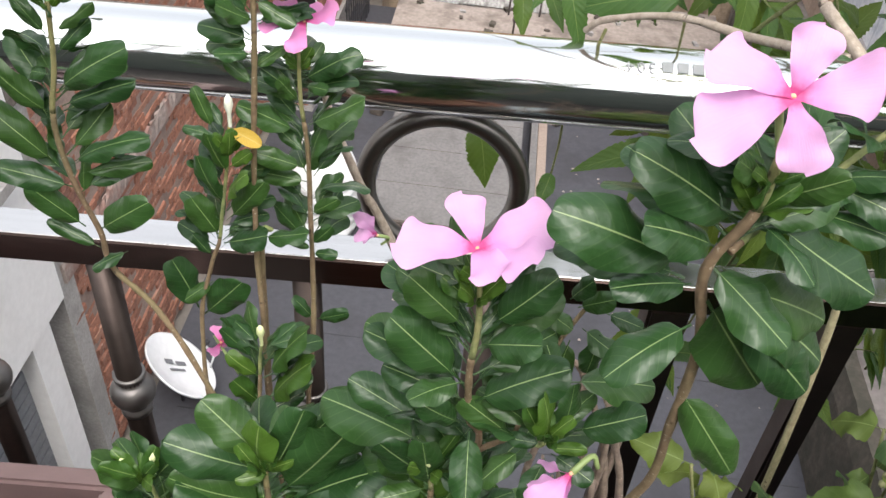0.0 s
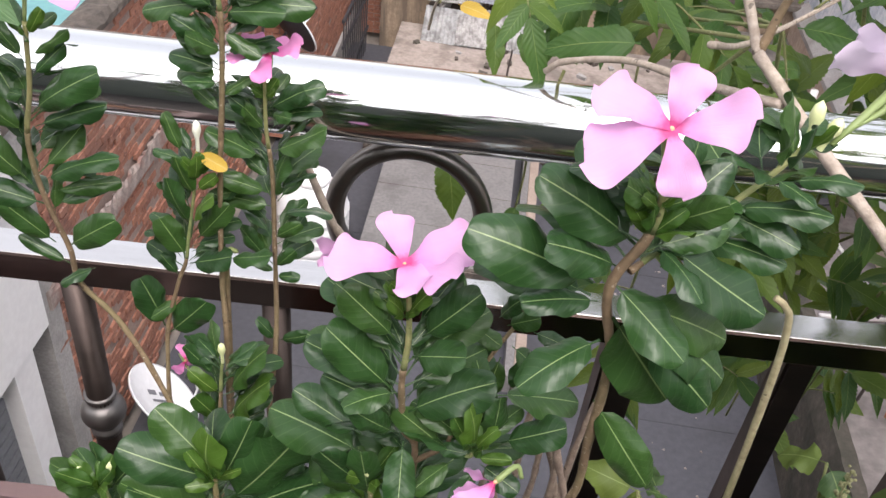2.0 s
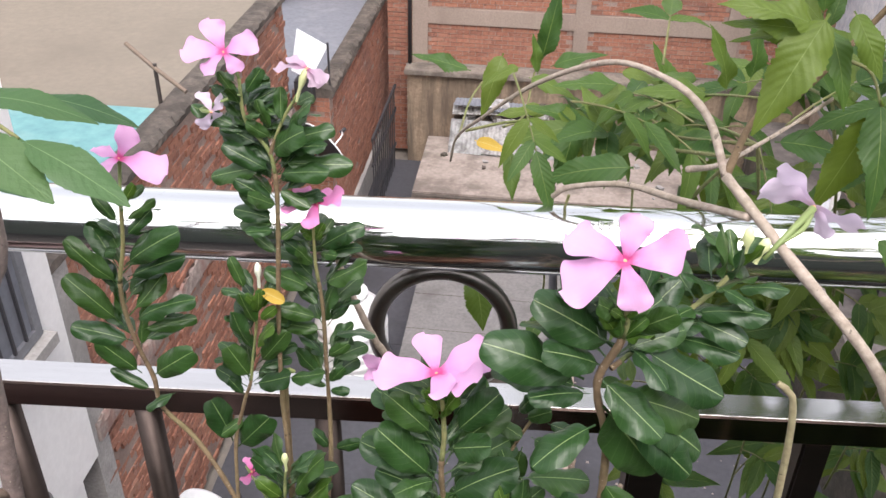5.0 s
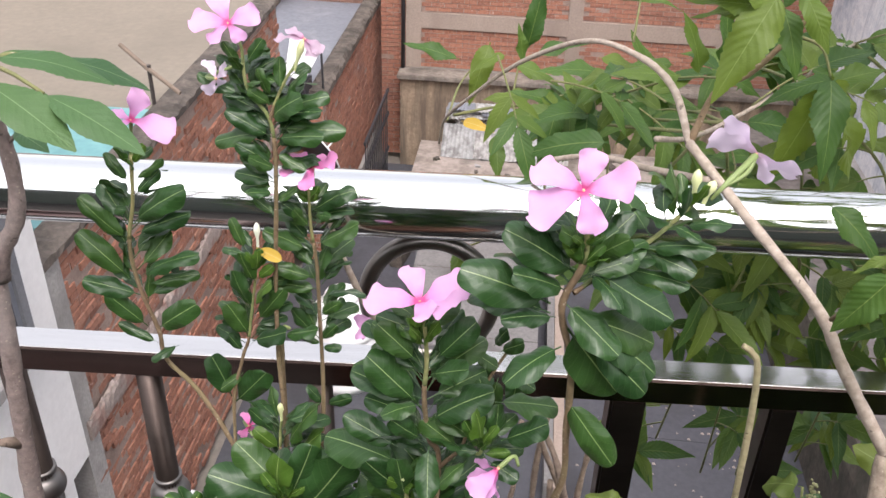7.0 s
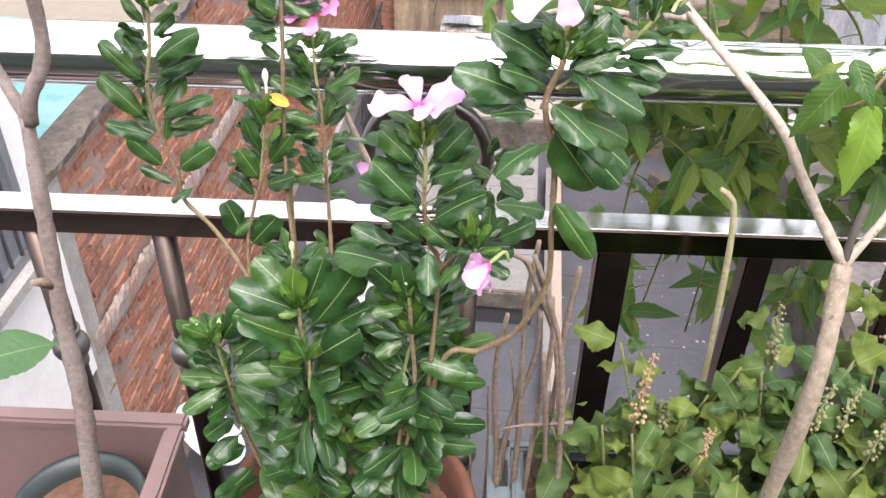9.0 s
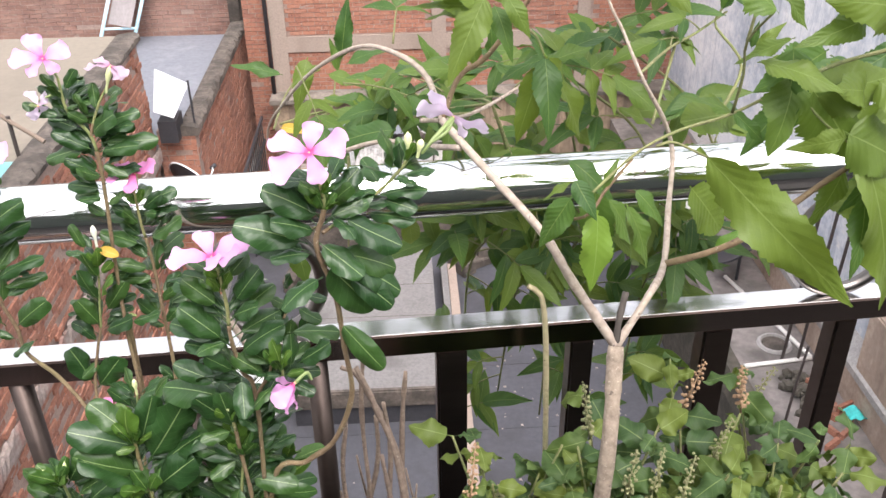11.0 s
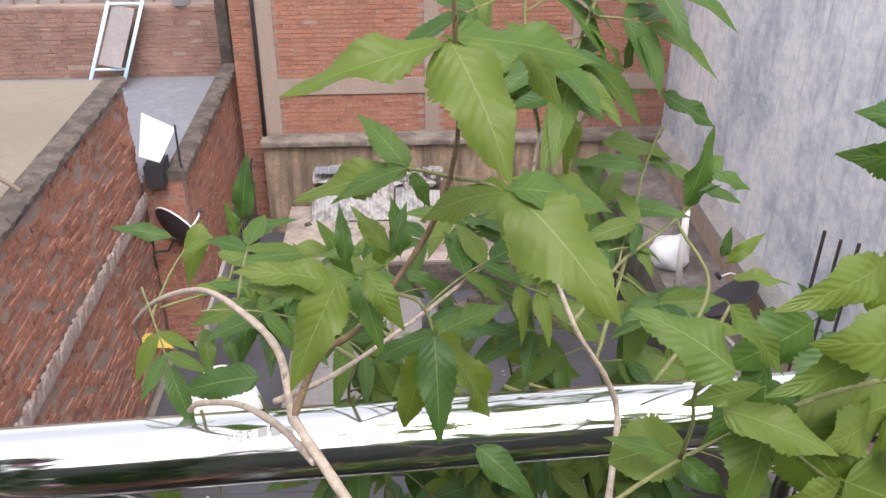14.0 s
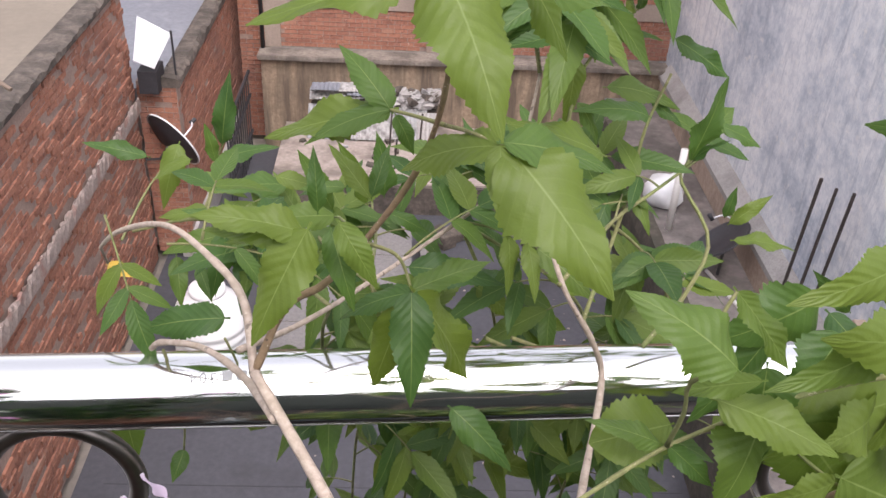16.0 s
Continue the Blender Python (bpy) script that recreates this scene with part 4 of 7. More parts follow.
def corrugated(w, h, pitch=0.07, deep=0.014):
    """A wavy sheet, w wide and h long, lying flat with its lower edge on the x axis."""
    bm = bmesh.new()
    n = max(4, int(w / pitch) * 2)
    lines = [[bm.verts.new((-w / 2 + w * a / n, y, deep * (a % 2) - z)) for a in range(n + 1)] for y, z in ((0, 0), (h, 0), (h, 0.006), (0, 0.006))]
    for a in range(n):
        for q in range(4):
            bm.faces.new((lines[q][a], lines[q][a + 1], lines[(q + 1) % 4][a + 1], lines[(q + 1) % 4][a]))
    return bm


for u, w, h, tone, lift in ((-1.02, 0.90, 0.62, "old_sheet", 0), (-0.28, 0.70, 0.66, "rubble", 0.02), (0.34, 0.62, 0.60, "old_sheet", 0), (0.66, 0.36, 0.52, "concrete", 0.02), (-0.62, 0.5, 0.5, "rubble", 0.04)):
    m = TOWN @ Matrix.Translation((u, 13.98 - lift, -5.945 + lift)) @ Matrix.Rotation(rng.uniform(-0.06, 0.06), 4, "Z") @ Matrix.Rotation(rng.uniform(0.95, 1.1), 4, "X")
    part("sheet", corrugated(w, h), M[tone], slab, at=m)
for u, v, z, w, h, tone, turn in ((-0.95, 14.28, -5.30, 0.95, 0.30, "rubble", 0.04), (-0.35, 14.25, -5.22, 0.85, 0.26, "grey_roof", -0.10), (-0.75, 14.30, -5.16, 0.70, 0.24, "rubble", 0.12), (-1.15, 14.24, -5.12, 0.50, 0.22, "grey_roof", -0.06)):
    m = TOWN @ Matrix.Translation((u, v, z)) @ Matrix.Rotation(turn, 4, "Z") @ Matrix.Rotation(rng.uniform(0.2, 0.5), 4, "X") @ Matrix.Rotation(rng.uniform(-0.05, 0.05), 4, "Y")
    part("sheet", corrugated(w, h), M[tone], slab, at=m)
for k in range(74):
    u = rng.uniform(-1.35, 0.80) if k % 3 == 0 else rng.uniform(-0.10, 0.80)
    v, s = rng.uniform(14.34, 14.60), rng.uniform(0.05, 0.13)
    bm = box(bmesh.new(), -s, s, -0.7 * s, 0.7 * s, -0.5 * s, 0.5 * s)
    for w in bm.verts:
        w.co = Vector((w.co.x * rng.uniform(0.6, 1.3), w.co.y * rng.uniform(0.6, 1.3), w.co.z * rng.uniform(0.5, 1.2)))
    z = -5.44 + 0.35 * rng.random() * (0.5 + 1.2 * (v - 14.34))
    part("rubble", bm, M[("rubble", "concrete", "coping", "rubble")[k % 4]], slab, at=TOWN @ Matrix.Translation((u, v, z)) @ Matrix.Rotation(rng.uniform(0, 6), 4, "Z") @ Matrix.Rotation(rng.uniform(-0.6, 0.6), 4, "X"))
for k in range(26):
    s = rng.uniform(0.03, 0.09)
    bm = box(bmesh.new(), -s, s, -0.6 * s, 0.6 * s, 0, 0.7 * s)
    for w in bm.verts:
        w.co *= rng.uniform(0.7, 1.2)
    m = TOWN @ Matrix.Translation((rng.uniform(-1.8, 3.4), rng.uniform(12.8, 14.5), -5.95)) @ Matrix.Rotation(rng.uniform(0, 6), 4, "Z")
    tagged(part("rubble_lump", bm, M[("coping", "moss_wall", "rubble")[k % 3]], at=m), "lump of broken concrete on the raised slab", "rubble", "rubble on the raised slab")
for u, v, h in ((0.02, 13.80, 0.75), (0.55, 13.86, 0.62), (0.12, 13.0, 0.55)):
    bm = tube(bmesh.new(), [Vector((u, v, -5.95)), Vector((u + 0.01, v, -5.95 + 0.5 * h)), Vector((u + 0.03, v + 0.02, -5.95 + h))], 0.018, 0.016, 7)
    tagged(part("iron_stake", bm, M["rebar"], at=TOWN), "thin dark iron stake standing in the slab", "stake", "iron stakes")
# dark clutter along the kerb of the raised screed
rng = random.Random(41)
for k in range(9):
    u = rng.uniform(-1.9, 3.2)
    m = TOWN @ Matrix.Translation((u, rng.uniform(11.2, 12.2), YARD)) @ Matrix.Rotation(rng.uniform(0, 3), 4, "Z")
    l, w, h = rng.uniform(0.2, 0.6), rng.uniform(0.12, 0.3), rng.uniform(0.08, 0.3)
    tagged(part("scrap_board", boxes((-l / 2, l / 2, -w / 2, w / 2, 0, h), bevel=0.015), M["coping"], at=m), "dark weathered lump of timber in the yard", "timber", "scraps at the kerb")
gate = thing("yard_gate", "dark barred metal gate in the yard corner", "gate", TOWN)
for z in (-6.1, -5.4, -4.95):
    part("rail", boxes((-2.52, -2.48, 12.2, 14.5, z, z + 0.05)), M["dark_metal"], gate)
for k in range(12):
    part("bar", boxes((-2.51, -2.49, 12.25 + 0.19 * k, 12.275 + 0.19 * k, YARD, -4.93)), M["dark_metal"], gate)

# rebars, pipes, bricks and cloth on the right
for k, (u, v, h) in enumerate(((4.46, 7.40, -2.78), (4.64, 7.38, -2.88), (4.83, 7.36, -2.92))):
    bm = tube(bmesh.new(), [Vector((u - 0.03, v, RIGHT)), Vector((u, v, -4.3)), Vector((u + 0.03, v - 0.02, h))], 0.018, 0.018, 8, 0.12)
    tagged(part("rebar", bm, M["rebar"], at=TOWN), "dark rusty reinforcing bar standing up from the wall", "rebar", "rebars")
for k, (u, v, h) in enumerate(((3.98, 6.15, -4.05), (4.06, 6.0, -4.0), (4.13, 6.1, -4.02))):
    bm = tube(bmesh.new(), [Vector((u - 0.02, v, RIGHT)), Vector((u, v, -4.7)), Vector((u + 0.03, v - 0.02, h))], 0.014, 0.014, 8, 0.12)
    tagged(part("rebar", bm, M["rebar"], at=TOWN), "dark rusty reinforcing bar standing up from the wall", "rebar", "rebars")
bm = tube(bmesh.new(), [town(3.95, 7.30, -5.225), town(4.4, 7.35, -5.225), town(4.78, 7.40, -5.225)], 0.026, 0.026, 10)
tagged(part("water_pipe", bm, M["pipe"], smooth=True), "white plastic pipe lying on the screed", "pipe", "pipes")
bm = tube(bmesh.new(), [town(4.78, 7.42, -5.225), town(4.56, 8.3, -5.225), town(4.32, 9.2, -5.225)], 0.026, 0.026, 10)
tagged(part("water_pipe", bm, M["pipe"], smooth=True), "white plastic pipe lying on the screed", "pipe", "pipes")
bm = tube(bmesh.new(), [town(4.06, 10.25, RIGHT), town(4.05, 10.25, -4.6), town(4.04, 10.25, -3.98)], 0.05, 0.05, 12)
tagged(part("water_pipe", bm, M["pipe"], smooth=True), "upright white plastic pipe by the plinth", "pipe", "pipes")
sackcloth = thing("sack", "white sack heaped by the pipes", "sack", TOWN @ Matrix.Translation((4.15, 11.0, RIGHT)))
bm = bmesh.new()
bmesh.ops.create_icosphere(bm, subdivisions=3, radius=0.3)
for w in bm.verts:
    w.co *= 1 + 0.25 * noise.noise(w.co * 6)
    w.co.z = max(w.co.z, -0.18) + 0.18
part("bag", bm, M["white_metal"], sackcloth, smooth=True)
rng = random.Random(5)
for k in range(14):
    m = TOWN @ Matrix.Translation((rng.uniform(4.50, 4.80), rng.uniform(6.0, 6.65), RIGHT + rng.choice((0, 0, 0.07, 0.14)))) @ Matrix.Rotation(rng.uniform(0, 6), 4, "Z") @ Matrix.Rotation(rng.uniform(-0.2, 0.2), 4, "X")
    tagged(link("loose_brick", BRICK_MESH["brick"][k % 6], None, None, m), "loose red brick on the heap by the plinth", "brick", "loose bricks")
cover = thing("drain_cover", "round dark drain cover with a raised rim in the screed", "drain", TOWN @ Matrix.Translation((4.46, 7.72, RIGHT)))
part("lid", lathe(bmesh.new(), [(0, 0.012), (0.12, 0.014), (0.15, 0.004)], 28), M["coping"], cover)
part("rim", lathe(bmesh.new(), [(0.16, 0.0), (0.165, 0.03), (0.19, 0.03), (0.21, 0.0)], 28), M["concrete"], cover)
heap = thing("debris_heap", "dark heap of damp rubble and broken brick", "debris", TOWN @ Matrix.Translation((4.42, 6.75, RIGHT)))
for k in range(46):
    bm = bmesh.new()
    bmesh.ops.create_icosphere(bm, subdivisions=1, radius=rng.uniform(0.03, 0.085))
    for w in bm.verts:
        w.co *= rng.uniform(0.65, 1.25)
    a, q = rng.uniform(0, 6.28), rng.random()
    part("rubble", bm, M["moss_wall"], heap, at=TOWN @ Matrix.Translation((4.42 + 0.22 * q * math.cos(a), 6.75 + 0.42 * q * math.sin(a), RIGHT + 0.02 + 0.10 * (1 - q))))
cl = thing("cloth", "crumpled turquoise cloth on the brick heap", "cloth", TOWN @ Matrix.Translation((4.76, 6.25, RIGHT + 0.16)))
bm = bmesh.new()
bmesh.ops.create_grid(bm, x_segments=14, y_segments=14, size=0.10)
for w in bm.verts:
    w.co.z = 0.06 * noise.noise(w.co * 14) + 0.05 * math.exp(-12 * w.co.length)
part("fold", bm, M["cloth"], cl, smooth=True)

# pale litter on the yard floors
verts, faces = [], []
rng = random.Random(12)
for k in range(170):
    u, v = rng.uniform(-2.0, 3.9), rng.uniform(4, 11.4)
    if rng.random() < 0.65:
        u, v = rng.gauss(2.4, 0.8), rng.gauss(8.3, 1.5)
    if not (-2.3 < u < 3.85 and 3 < v < 11.4):
        continue
    s = rng.uniform(0.006, 0.022)
    i = len(verts)
    verts += [(u - s, v - s * 0.7, YARD + 0.002), (u + s, v - s, YARD + 0.002), (u + s * 0.6, v + s, YARD + 0.002), (u - s * 0.8, v + s * 0.8, YARD + 0.002), (u, v, YARD + s * 0.8)]
    faces += [(i, i + 1, i + 4), (i + 1, i + 2, i + 4), (i + 2, i + 3, i + 4), (i + 3, i, i + 4)]
mesh = bpy.data.meshes.new("litter")
mesh.from_pydata(verts, [], faces)
tagged(link("litter", mesh, M["yard_pale"], None, TOWN), "pale crumbs of mortar and paper on the yard floor", "litter", kind="stuff")


def grow(name, bm, material, parent, label="", smooth=False):
    """A part whose points are given in the world."""
    return part(name, bm, material, parent, label, Matrix.Identity(4), smooth)


# ---- leaf and petal shapes ----
def spoon(s):
    if s <= 0 or s >= 1:
        return 0.012
    if s < 0.10:
        return 0.020
    x = (s - 0.10) / 0.90
    q = (x - 0.56) / (0.56 if x < 0.56 else 0.44)
    return 0.020 + 0.212 * math.sqrt(max(1 - q * q, 0)) ** (1.25 if x < 0.56 else 0.95)


def oval(s):
    if s <= 0 or s >= 1:
        return 0.012
    q = (s - 0.58) / (0.60 if s < 0.58 else 0.42)
    return 0.016 + 0.232 * math.sqrt(max(1 - q * q, 0)) ** (1.15 if s < 0.58 else 0.90)


def lance(s):
    return 0.17 * math.sin(math.pi * s ** 0.72) ** 0.95 if 0 < s < 1 else 0.006


def ovate(s):
    return 0.36 * math.sin(math.pi * s ** 0.68) ** 0.68 if 0 < s < 1 else 0.006


def willow(s):
    return 0.135 * math.sin(math.pi * s ** 0.85) ** 0.8 if 0 < s < 1 else 0.006


def broad(s):
    return (0.315 * math.sin(math.pi * s ** 0.62) ** 0.9 * (1 - 0.25 * s * s) + 0.004) if 0 < s < 1 else 0.006


def middling(s):
    return (0.205 * math.sin(math.pi * s ** 0.66) ** 0.9 * (1 - 0.2 * s * s) + 0.004) if 0 < s < 1 else 0.006


def rounded(s):
    return 0.40 * math.sin(math.pi * s ** 0.85) ** 0.7 if 0 < s < 1 else 0.006


def wedge(s):
    if s > 0.80:
        return 0.40 * math.sqrt(max(1 - ((s - 0.80) / 0.20) ** 2, 0)) ** 0.62 + 0.012
    f = max(s, 0) / 0.80
    return 0.055 + 0.357 * f ** 1.2 * (1.25 - 0.25 * f)


PERI = [blade("leaf", spoon, 18, 4, 0.34, c, 0.15, wavy=0.24, seed=k, twist=w, dome=0.52) for k, (c, w) in enumerate(((-0.22, 0.1), (-0.10, -0.25), (-0.42, 0.2), (0.08, 0.1), (-0.28, -0.35), (-0.55, 0.15)))]
SPRIG = [(blade("leaf", oval, 26, 4, 0.42, c, 0.14, wavy=0.26, seed=100 + k, twist=w, dome=0.72), c) for k, (c, w) in enumerate(((-0.16, 0.10), (-0.08, -0.20), (-0.28, 0.15), (0.06, 0.10), (-0.20, -0.25), (-0.34, 0.10), (-0.12, 0.25)))]
PERI_YOUNG = [blade("young_leaf", spoon, 12, 2, 0.45, c, 0.10, wavy=0.08, seed=9 + k) for k, c in enumerate((0.08, -0.12))]
SHRUB = [blade("leaflet", lance, 42, 2, 0.28, c, 0.06, 14, 0.18, wavy=0.12, seed=20 + k, twist=w) for k, (c, w) in enumerate(((-0.18, 0.1), (-0.32, -0.2), (-0.05, 0.3), (-0.45, 0.1)))]
SHRUB_WIDE = [blade("leaflet", middling, 45, 3, 0.22, c, 0.08, 15, 0.16, wavy=0.10, seed=40 + k) for k, c in enumerate((-0.15, -0.35))]
LEAF_W = [blade("leaflet", broad, 60, 3, 0.22, c, 0.05, 18, 0.15, wavy=0.32, seed=70 + k, twist=w, dome=0.45) for k, (c, w) in enumerate(((-0.30, 0.25), (-0.42, -0.25), (-0.36, 0.15)))]
LEAF_M = [blade("leaflet", middling, 56, 3, 0.30, c, 0.06, 17, 0.16, wavy=0.32, seed=76 + k, twist=w, dome=0.4) for k, (c, w) in enumerate(((-0.22, 0.45), (-0.38, -0.45), (-0.52, 0.15)))]
LEAF_N = [blade("leaflet", lance, 56, 3, 0.36, c, 0.06, 17, 0.17, wavy=0.5, seed=82 + k, twist=w, dome=0.25) for k, (c, w) in enumerate(((-0.15, 0.3), (-0.34, -0.3)))]
LEAF_R = [blade("leaflet", rounded, 40, 3, 0.15, -0.12, 0.05, 13, 0.16, wavy=0.15, seed=88)]
BASIL = [blade("leaf", ovate, 24, 3, 0.18, c, 0.2, 8, 0.12, wavy=0.50, seed=30 + k, twist=w, dome=0.45) for k, (c, w) in enumerate(((-0.2, 0.3), (-0.5, -0.3), (0.0, 0.2), (-0.35, 0.0)))]
BROAD = [blade("leaf", willow, 40, 3, 0.30, c, 0.05, 13, 0.08, wavy=0.18, seed=50 + k, dome=0.3) for k, c in enumerate((-0.2, -0.45))]
PETAL_CURL = (-0.20, -0.34, 0.06, -0.28)
PETAL = [blade("petal", wedge, 18, 4, 0.10, c, 0, wavy=0.26, seed=60 + k, twist=w, skew=q) for k, (c, w, q) in enumerate(zip(PETAL_CURL, (0.28, 0.36, 0.20, 0.42), (0.06, 0.03, 0.07, 0.05)))]


def set_blade(base, way, face, size, width, curl, stalk):
    """The pose in which a bent blade reaches from its base exactly to base + way."""
    turn = Matrix.Rotation(math.atan(curl), 4, "Y")
    size = size / math.sqrt(1 + curl * curl)
    m = aim(Vector(base) + Vector(way).normalized() * stalk * size, way, face, 1.0)
    return m @ turn @ Matrix.Diagonal((size, size * width, size, 1))


def leaf(meshes, material, parent, base, along, face, size, rng, name="leaf"):
    src = meshes[rng.randrange(len(meshes))]
    key = (src.name, material.name)
    if key not in leaf.done:
        mesh = src.copy()
        mesh.materials.clear()
        mesh.materials.append(material)
        leaf.done[key] = mesh
    return link(name, leaf.done[key], None, parent, aim(base, along, face, size, rng.uniform(-0.25, 0.25)))


leaf.done = {}


def flower(parent, at, facing, r, material, spin=0.0, droop=0.0, stalk=None, count=5, seed=0, tips=()):
    """A five-petalled bloom with a small eye; stalk: where its slender tube starts."""
    rng = random.Random(seed)
    n = Vector(facing).normalized()
    a = n.orthogonal().normalized()
    b = n.cross(a)
    bm = bmesh.new()
    lathe(bm, [(0, 0.0006), (0.0005, 0.0005), (0.0009, 0.0), (0.0008, -0.004), (0, -0.005)], 12, Vector(at), n.to_track_quat("Z", "Y").to_matrix().to_4x4())
    head = grow("flower", bm, M["eye"], parent, "open flower with an orange-pink eye", smooth=True)
    for k, tip in enumerate(tips):
        key = ("petal", k % 4, material.name)
        if key not in leaf.done:
            mesh = PETAL[k % 4].copy()
            mesh.materials.clear()
            mesh.materials.append(material)
            leaf.done[key] = mesh
        way = Vector(tip) - Vector(at)
        link("petal", leaf.done[key], None, head, set_blade(at, way, n + Vector((rng.uniform(-0.15, 0.15), rng.uniform(-0.15, 0.15), 0)), way.length, rng.uniform(0.84, 0.96), PETAL_CURL[k % 4], 0))
    for k in range(0 if tips else count):
        t = spin + 2 * math.pi * k / 5
        d = math.cos(t) * a + math.sin(t) * b
        d = (d - n * (droop + rng.uniform(-0.08, 0.1))).normalized()
        mesh_key = ("petal", k % 3, material.name)
        if mesh_key not in leaf.done:
            mesh = PETAL[k % 3].copy()
            mesh.materials.clear()
            mesh.materials.append(material)
            leaf.done[mesh_key] = mesh
        link("petal", leaf.done[mesh_key], None, head, aim(Vector(at) + d * 0.001, d, n + 0.2 * d, r * rng.uniform(0.92, 1.06)))
    if stalk:
        p = Vector(at) - n * 0.012
        grow("flower_tube", tube(bmesh.new(), spline([Vector(stalk), p, Vector(at) - n * 0.001], 8), 0.0010, 0.0015, 8), M["tube"], head, smooth=True)
    return head


def bud(parent, base, along, length=0.02, material=None):
    d = Vector(along).normalized()
    bm = lathe(bmesh.new(), [(0.0012, 0), (0.0013, length * 0.4), (0.0028, length * 0.65), (0.0022, length * 0.85), (0, length)], 8, Vector(base), d.to_track_quat("Z", "Y").to_matrix().to_4x4())
    grow("bud", bm, material or M["bud"], parent, "pale green flower bud", smooth=True)


def periwinkle(label, path, first=0.0, step=0.0135, size=0.05, tip=0.026, seed=0, thick=(0.0042, 0.0018), young=3, droop=0.0, woody=26, bare=False, fill=None, skirt=0.0):
    """A leafy stem through the given points (root first): opposite pairs of leaves, each pair turned by a right angle."""
    rng = random.Random(seed)
    plant = thing("periwinkle_plant", label, "plant", Matrix.Translation(path[0]), "periwinkle stems in the terracotta pot")
    pts = spline(path, 60)
    grow("stem", tube(bmesh.new(), pts[:woody], thick[0], (thick[0] + 2 * thick[1]) / 3, 8, 0.10, rng), M["stem_brown"], plant, "brown woody lower stem", smooth=True)
    grow("shoot", tube(bmesh.new(), pts[woody - 1:], (thick[0] + 2 * thick[1]) / 3, thick[1], 8, 0.06, rng), M["stem_green"], plant, "green young shoot", smooth=True)
    if fill:
        # leaves on the far side of a stem whose near leaves are set one by one
        start, step, size = fill
        total = sum((q - p).length for p, q in zip(pts, pts[1:]))
        count = int(total * (1 - start) / step)
        for k in range(count):
            f = start + (1 - start) * (k + 0.5) / count
            i = min(int(59 * f), 58)
            d = (pts[i + 1] - pts[i]).normalized()
            for sign in (-1, 1):
                out = Vector((sign * rng.uniform(0.25, 1.0), rng.uniform(0.2, 1.0), 0)).normalized()
                way = out + d * rng.uniform(0.1, 0.9)
                big = size * rng.uniform(0.75, 1.15) * (1 - 0.4 * max(0, f - 0.85) / 0.15)
                leaf(PERI, M["peri"], plant, pts[i] + out * 0.006, way, (rng.uniform(-0.8, 0.8), rng.uniform(-0.9, 0.5), 0.7), big, rng)
    if skirt:
        # leaves towards the balcony on the lowest part of a stem, up to the given height
        run = 0.0
        for p, q in zip(pts, pts[1:]):
            run += (q - p).length
            if run < 0.017 or not 0.73 < p.z < skirt:
                continue
            run = 0.0
            for sign in (-1, 1):
                out = Vector((sign * rng.uniform(0.1, 0.9), rng.uniform(-1.0, -0.35), rng.uniform(-0.2, 0.5))).normalized()
                leaf(PERI, M["peri"], plant, p + out * 0.005, out, (rng.uniform(-0.9, 0.9), rng.uniform(-1.2, 0.2), 0.45), rng.uniform(0.030, 0.044), rng)
    if bare:
        return plant
    lengths = [0]
    for p, q in zip(pts, pts[1:]):
        lengths.append(lengths[-1] + (q - p).length)
    total = lengths[-1]
    s = first * total
    turn = rng.uniform(0, 3)
    while s < total:
        i = next(k for k in range(60) if lengths[k] >= s)
        p, d = pts[i], (pts[min(i + 1, 59)] - pts[max(i - 1, 0)]).normalized()
        left = (total - s)
        big = tip + (size - tip) * min(1, left / 0.055)
        a = d.orthogonal().normalized()
        b = d.cross(a)
        rise = 1.1 - 0.40 * min(1, left / 0.10) - droop * min(1, left / 0.15)
        for side in (0, math.pi):
            t = turn + side + rng.uniform(-0.6, 0.6)
            out = math.cos(t) * a + math.sin(t) * b
            up = rise + (0.35 if out.y < -0.45 else 0.0)
            way = out + d * (up + rng.uniform(-0.38, 0.3)) - Vector((0, 0, 0.05))
            fresh = left < young * step
            leaf(PERI_YOUNG if fresh else PERI, M["peri_young"] if fresh else M["peri"], plant, p + out * 0.007, way, d + Vector((rng.uniform(-0.35, 0.35), rng.uniform(-0.45, 0.2), 0.2)), big * rng.uniform(0.8, 1.15), rng)
        if left > 0.008 and rng.random() < 0.15:
            out = Vector((rng.uniform(-0.8, 0.8), -1, rng.uniform(0, 0.3))).normalized()
            leaf(PERI, M["peri"], plant, p + out * 0.004, out + d * 1.1, d + Vector((0, -0.2, 0.3)), big * rng.uniform(0.65, 0.95), rng)
        turn += math.pi / 2 + rng.uniform(-0.2, 0.2)
        s += step * rng.uniform(0.8, 1.25) * (0.6 + 0.4 * min(1, left / 0.06))
    p, d = pts[-1], (pts[-1] - pts[-3]).normalized()
    for k in range(5):
        out = Vector((rng.uniform(-1, 1), rng.uniform(-1, 1), 0.2))
        leaf(PERI_YOUNG, M["peri_young"], plant, p, d + out * 0.45, d - out * 0.8, tip * rng.uniform(0.6, 0.95), rng, "young_leaf")
    return plant


# ---- the terracotta pot with its periwinkles ----
POT = Vector((-0.112, -0.30, 0.42))
pot = thing("flower_pot", "weathered terracotta flower pot with dry soil", "pot", Matrix.Translation(POT))
